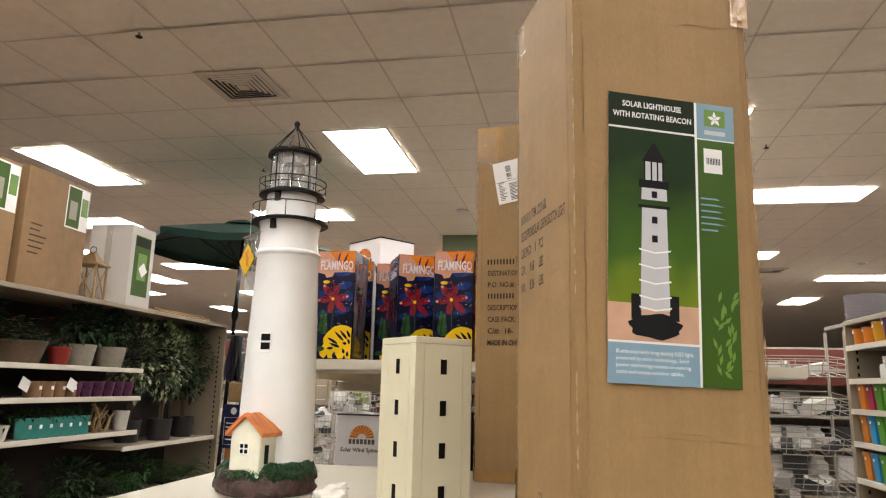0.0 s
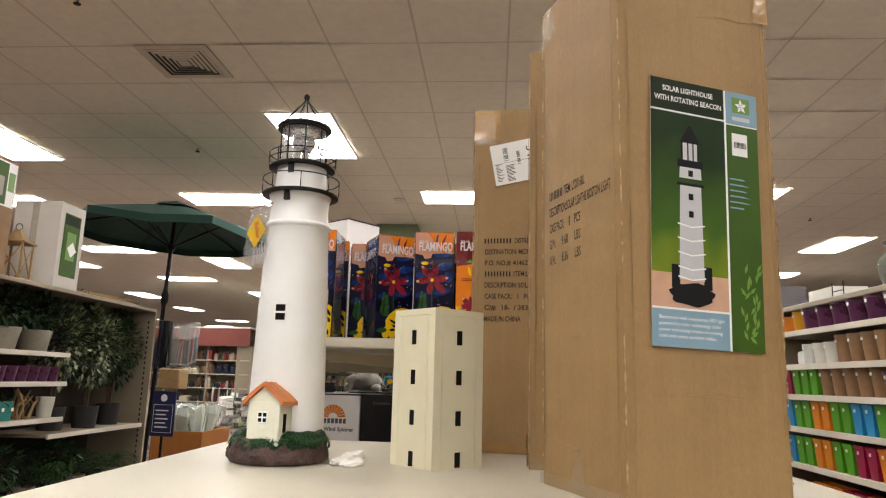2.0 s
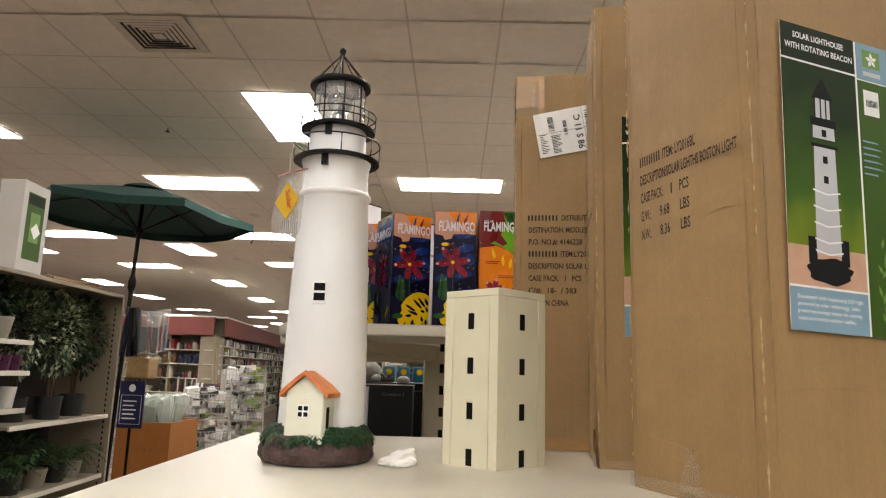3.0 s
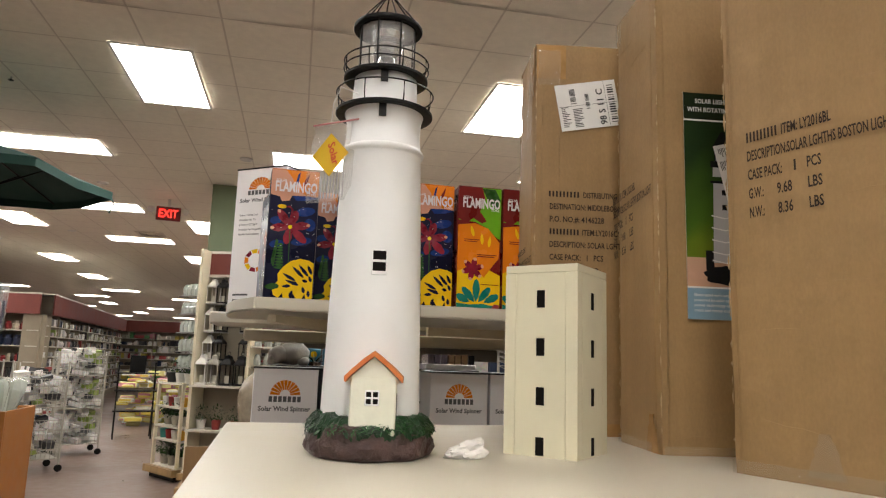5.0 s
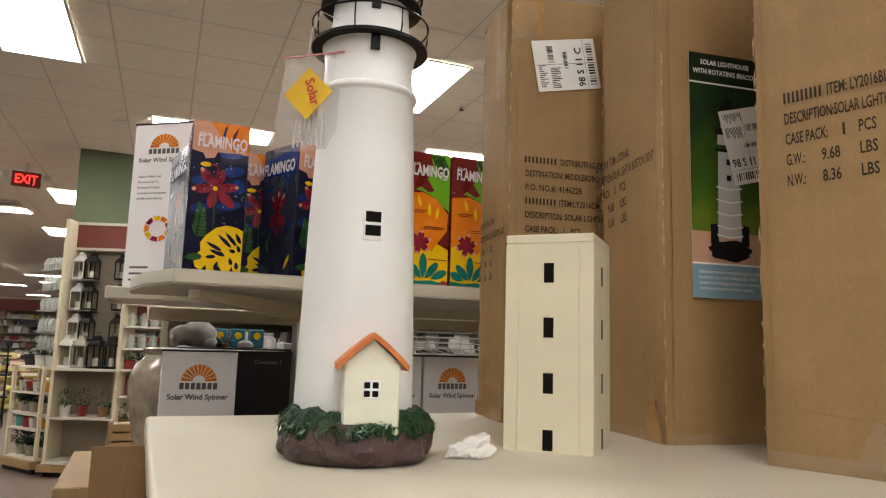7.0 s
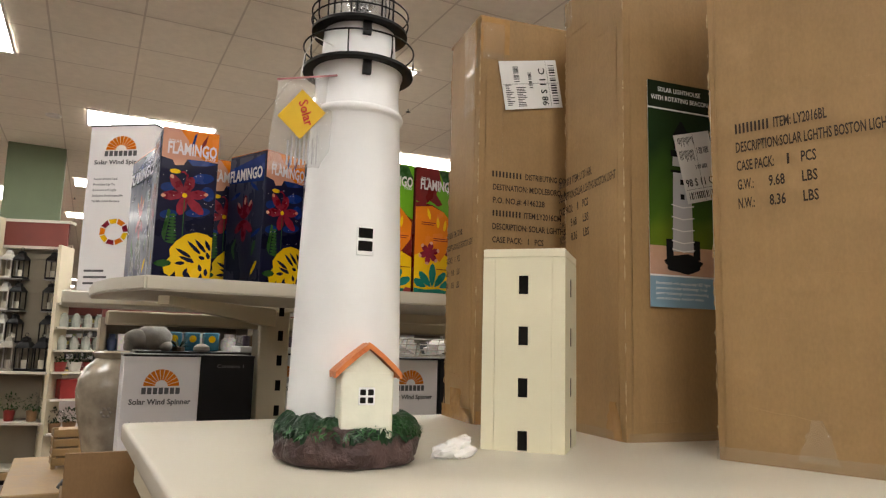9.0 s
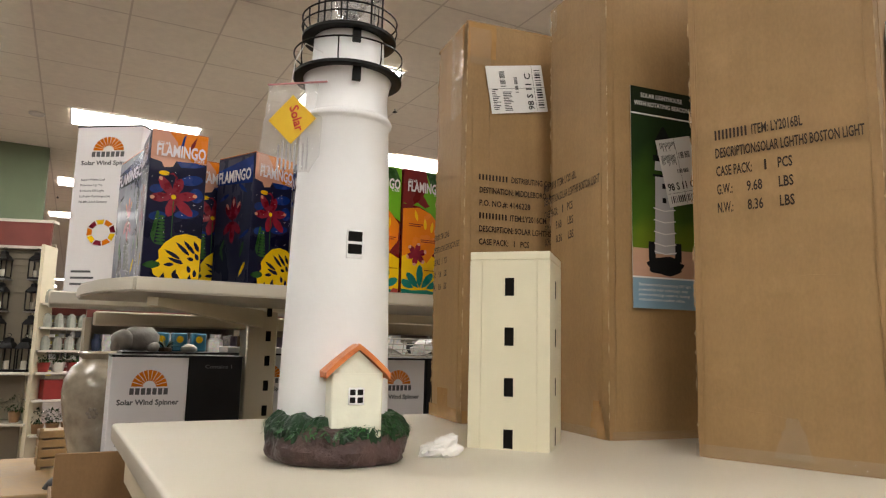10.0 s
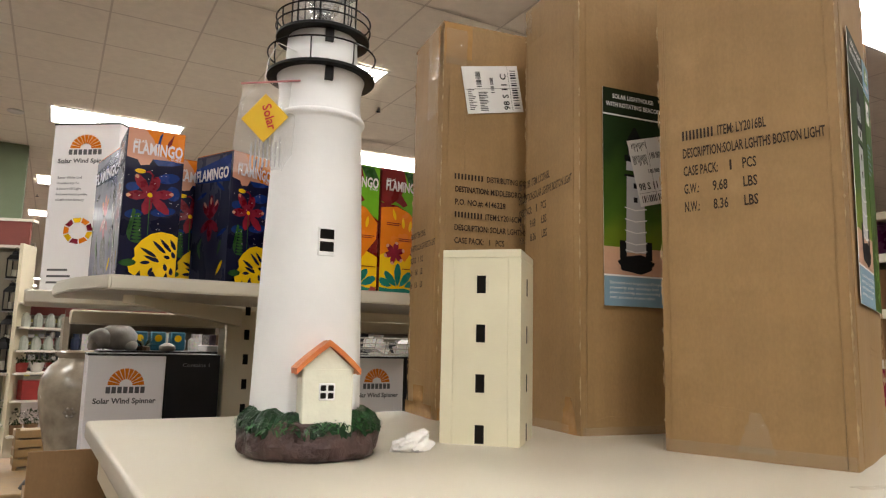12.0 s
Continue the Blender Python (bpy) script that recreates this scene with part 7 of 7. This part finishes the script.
# display trays of small packs on the boxes behind
for x in (-0.33, -0.12):
    t = thing("display_tray", "white card display tray of small clear packs", "display tray", pose(x, 2.77, LOW + 0.506))
    part("tray", box(0, 0.19, 0, 0.14, 0, 0.02, 0.002), M_SPINW, t)
    for i in range(7):
        part("pack", box(0.008 + 0.026 * i, 0.030 + 0.026 * i, 0.01, 0.12, 0.02, 0.055), (M_GLOSS_STREAKS, M_POTTAN, M_SPINB)[i % 3 if x < -0.2 else (i // 3) % 3], t)

# grey stone elephant, agave and shell behind the boxes
bm = B()
for c, r in (((0, 0, 0.035), (0.052, 0.035, 0.036)), ((-0.045, -0.01, 0.03), (0.03, 0.026, 0.028)), ((-0.066, -0.02, 0.012), (0.012, 0.012, 0.02)), ((0.03, -0.02, 0.012), (0.018, 0.016, 0.014))):
    bmesh.ops.create_icosphere(bm, subdivisions=3, radius=1.0, matrix=Matrix.Translation(c) @ Matrix.Diagonal((*r, 1)))
for v in bm.verts:
    v.co += v.normal * 0.004 * noise.noise(v.co * 60) if v.normal.length else Vector()
    v.co.z = max(0.0, v.co.z)
ob = tagged(part("stone_ornament", bm, M_STONE), "grey carved stone animal ornament resting on boxes", "garden ornament")
ob.matrix_basis = pose(-0.600, 2.79, LOW + 0.506, 0, 0, 10) @ Matrix.Scale(1.15, 4)
t = thing("agave_plant", "small dark green spiky artificial agave", "artificial plant", pose(-0.520, 2.80, LOW + 0.506))
bm, rnd = B(), random.Random(12)
for i in range(26):
    a = rnd.uniform(0, 6.28)
    add_leaf(bm, Vector((0, 0, 0.005)), Vector((math.cos(a), math.sin(a), rnd.uniform(0.3, 1.6))).normalized(), Vector((0, 0, 1)), rnd.uniform(0.04, 0.065), 0.008)
part("leaves", bm, M_LEAF, t, smooth=False)
part("root_ball", lathe([(0.02, 0), (0.02, 0.012), (0.0, 0.016)], 10), M_BARK, t)
ob = tagged(part("white_shell", lathe([(0.018, 0), (0.026, 0.006), (0.024, 0.016), (0.012, 0.024), (0.0, 0.026)], 16), M_POTWHT), "small rounded white shell on a black box", "shell")
ob.matrix_basis = pose(-0.455, 2.76, LOW + 0.506)
for i, x in enumerate((-0.52, -0.462, -0.40)):
    t = card_box("blue_pack", "small teal blue pack with a yellow disc", pose(x, 2.92, LOW + 0.506, 0, 0, 3 * i), 0.05, 0.03, 0.062, mat("pack_blue", (0.03, 0.16, 0.24), 0.4) if i == 0 else bpy.data.materials["pack_blue"], "product box")
    part("disc", lathe([(0.012, 0), (0.012, 0.0008), (0.0, 0.0009)], 14, pose(0, -0.0155, 0.04, 90)), M_PYEL, t)
# rear low support for the packs and the small stone pieces
spinner_box(pose(-0.56, 2.875, LOW, 0, 0, 0) @ Matrix.Diagonal((1.15, 0.6, 1, 1)), True, 0.505)

# ---- fountain ----
t = thing("low_table", "low wooden display table behind the gondola", "table", pose(-0.62, 3.35, 0))
part("tabletop", box(-0.36, 0.45, -0.36, 0.4, 0.98, 1.02, 0.004), M_WOOD, t)
for x in (-0.33, 0.37):
    for y in (-0.32, 0.31):
        part("leg", box(x, x + 0.05, y, y + 0.05, 0, 0.98), M_WOOD, t)
M_URN = mat("urn_glaze", (0.46, 0.40, 0.30), 0.22, 0.4, 22, 0.3, 40, color2=(0.24, 0.20, 0.15), coat=0.3)
t = thing("fountain_urn", "glazed grey stone fountain urn with a round hole", "fountain", pose(-0.663, 3.2, 1.02))
prof = [(0.075, 0.0), (0.08, 0.02), (0.10, 0.12), (0.125, 0.24), (0.131, 0.30), (0.126, 0.345), (0.108, 0.385), (0.085, 0.405), (0.078, 0.415), (0.088, 0.425), (0.092, 0.435), (0.085, 0.44), (0.072, 0.43), (0.07, 0.40)]
bm = lathe(prof, 56)
for v in bm.verts:
    v.co += Vector((v.co.x, v.co.y, 0)) * 0.03 * noise.noise(v.co * 18)
part("urn_body", bm, M_URN, t, "mottled glazed stone body")
for k in range(9):
    a = k * 0.698
    part("carved_leaf", lathe([(0.020, 0), (0.016, 0.004), (0.0, 0.006)], 10, Matrix.Rotation(a, 4, "Z") @ pose(0.104, 0, 0.375, 0, 62, 0)), M_STONE, t)
part("spout_hole", lathe([(0.030, 0), (0.030, 0.006), (0.026, 0.008), (0.0, 0.004)], 20, pose(0.055, -0.106, 0.275, 90, 0, 27)), M_DARK, t)
for i in range(6):
    a = i * 1.047
    part("raised_dot", lathe([(0.006, 0), (0.005, 0.003), (0.0, 0.004)], 8, pose(-0.035 + 0.014 * math.cos(a), -0.122, 0.235 + 0.014 * math.sin(a), 90, 0, -10)), M_VARN, t)
rnd = random.Random(41)
for i, (x, y, z, s) in enumerate(((-0.70, 3.03, 1.02, 0.07), (-0.60, 3.03, 1.02, 0.08), (-0.62, 3.04, 1.085, 0.065), (-0.78, 3.04, 1.02, 0.055), (-0.55, 3.05, 1.10, 0.05))):
    bm = B()
    bmesh.ops.create_icosphere(bm, subdivisions=3, radius=1.0)
    for v in bm.verts:
        f = 1 + 0.3 * noise.noise(v.co * 1.3 + Vector((i * 3, 0, 0)))
        v.co = Vector((v.co.x * s * f, v.co.y * s * 0.7 * f, max(-0.4, v.co.z) * s * 0.55 * f + s * 0.22))
    ob = tagged(part("slate_rock", bm, M_SLATE), "dark slate rock at the foot of the fountain", "rock", "slate rocks")
    ob.matrix_basis = pose(x, y, z, 0, 0, 40 * i)
t = thing("slatted_crate", "pale slatted wooden crate", "crate", pose(-0.80, 3.46, 1.02, 0, 0, 6))
for k in range(4):
    part("slat", box(-0.05, 0.05, -0.03 + 0.002, 0.06, 0.012 + 0.034 * k, 0.04 + 0.034 * k, 0.002), M_WOOD, t)
for x in (-0.05, 0.035):
    part("corner_post", box(x, x + 0.014, -0.026, -0.012, 0, 0.15), M_WOOD, t)

# ---- open cardboard box beside the display ----
t = thing("open_carton", "open brown cardboard box standing on the floor behind the display", "cardboard box", pose(-0.825, 1.785, 0))
W, D, H = 0.40, 0.37, 1.314
for nm, a in (("front_wall", (0, W, 0, 0.006)), ("back_wall", (0, W, D - 0.006, D)), ("side_wall", (0, 0.006, 0.006, D - 0.006)), ("side_wall", (W - 0.006, W, 0.006, D - 0.006))):
    part(nm, box(*a, 0, H if nm == "front_wall" else H - 0.12, 0.001), M_KRAFT2, t)
part("inner_flap", add_box(B(), 0, 0.30, -0.002, 0.002, -0.16, 0, 0, pose(0.17, 0.05, H - 0.07, 12, 0, 0)), M_KRAFT2, t)
part("box_floor", box(0.006, W - 0.006, 0.006, D - 0.006, 0.0, 0.01), M_KRAFT2, t)

# clear tape scrap lying on the display top
bm = B()
g = [[bm.verts.new((0.05 * i / 8, 0.02 * j / 3, 0.001 + 0.002 * abs(noise.noise(Vector((i, j, 2)) * 0.8)))) for i in range(9)] for j in range(4)]
for j in range(3):
    for i in range(8):
        bm.faces.new((g[j][i], g[j][i + 1], g[j + 1][i + 1], g[j + 1][i]))
ob = tagged(part("tape_scrap", bm, M_CLEARTAPE), "scrap of clear tape stuck to the display top", "tape scrap")
ob.matrix_basis = pose(-0.09, 0.80, TABLE, 0, 0, -20)


# ---- ceiling fittings ----
def vent(m, s=0.52):
    t = thing("ceiling_vent", "square white ceiling air vent with stepped louvres", "air vent", m, "ceiling vents")
    part("backing", box(-s * 0.4, s * 0.4, -s * 0.4, s * 0.4, -0.003, 0.002), M_POTBLK, t)
    for k in range(5):
        r = s * (0.40 - 0.066 * k)
        bm = B()
        q = r - s * 0.036
        z0, z1 = -0.008, -0.014
        o = [bm.verts.new(p) for p in ((-r, -r, z0), (r, -r, z0), (r, r, z0), (-r, r, z0))]
        i_ = [bm.verts.new(p) for p in ((-q, -q, z1), (q, -q, z1), (q, q, z1), (-q, q, z1))]
        for a in range(4):
            bm.faces.new((o[a], o[(a + 1) % 4], i_[(a + 1) % 4], i_[a]))
        part("louvre", bm, M_TBAR, t)
    bm = B()
    for a in ((-s / 2, s / 2, -s / 2, -s * 0.4), (-s / 2, s / 2, s * 0.4, s / 2), (-s / 2, -s * 0.4, -s * 0.4, s * 0.4), (s * 0.4, s / 2, -s * 0.4, s * 0.4)):
        add_box(bm, *a, -0.006, 0.002)
    part("frame", bm, M_TBAR, t)
    part("centre_plate", box(-s * 0.075, s * 0.075, -s * 0.075, s * 0.075, -0.016, -0.005), M_TBAR, t)


vent(pose(-2.29, 4.53, CEIL - 0.004, 0, 0, -1.6))
vent(pose(-3.15, 14.4, CEIL - 0.004))
vent(pose(3.75, 12.9, CEIL - 0.004))
for x, y in ((-2.97, 6.47), (1.85, 6.21), (-2.61, 3.70), (-0.9, 13.0), (4.2, 9.0)):
    t = thing("sprinkler", "small dark ceiling sprinkler head", "sprinkler", pose(x, y, CEIL) @ Matrix.Scale(0.65, 4), "sprinklers")
    part("stem", tube([(0, 0, 0), (0, 0, -0.035)], 0.012, 8), M_GREYWIRE, t)
    part("deflector", lathe([(0.012, -0.035), (0.035, -0.045), (0.035, -0.05), (0.0, -0.052)], 12), M_BLACK, t)
for x, y in ((-1.14, 8.34), (-3.08, 10.2), (-4.6, 14.6), (5.0, 12.2)):
    t = thing("ceiling_speaker", "round white flush ceiling fitting", "ceiling fitting", pose(x, y, CEIL), "round ceiling fittings")
    part("ring", lathe([(0.075, -0.001), (0.075, -0.012), (0.06, -0.02), (0.045, -0.012), (0.0, -0.010)], 24), M_FRAME, t)
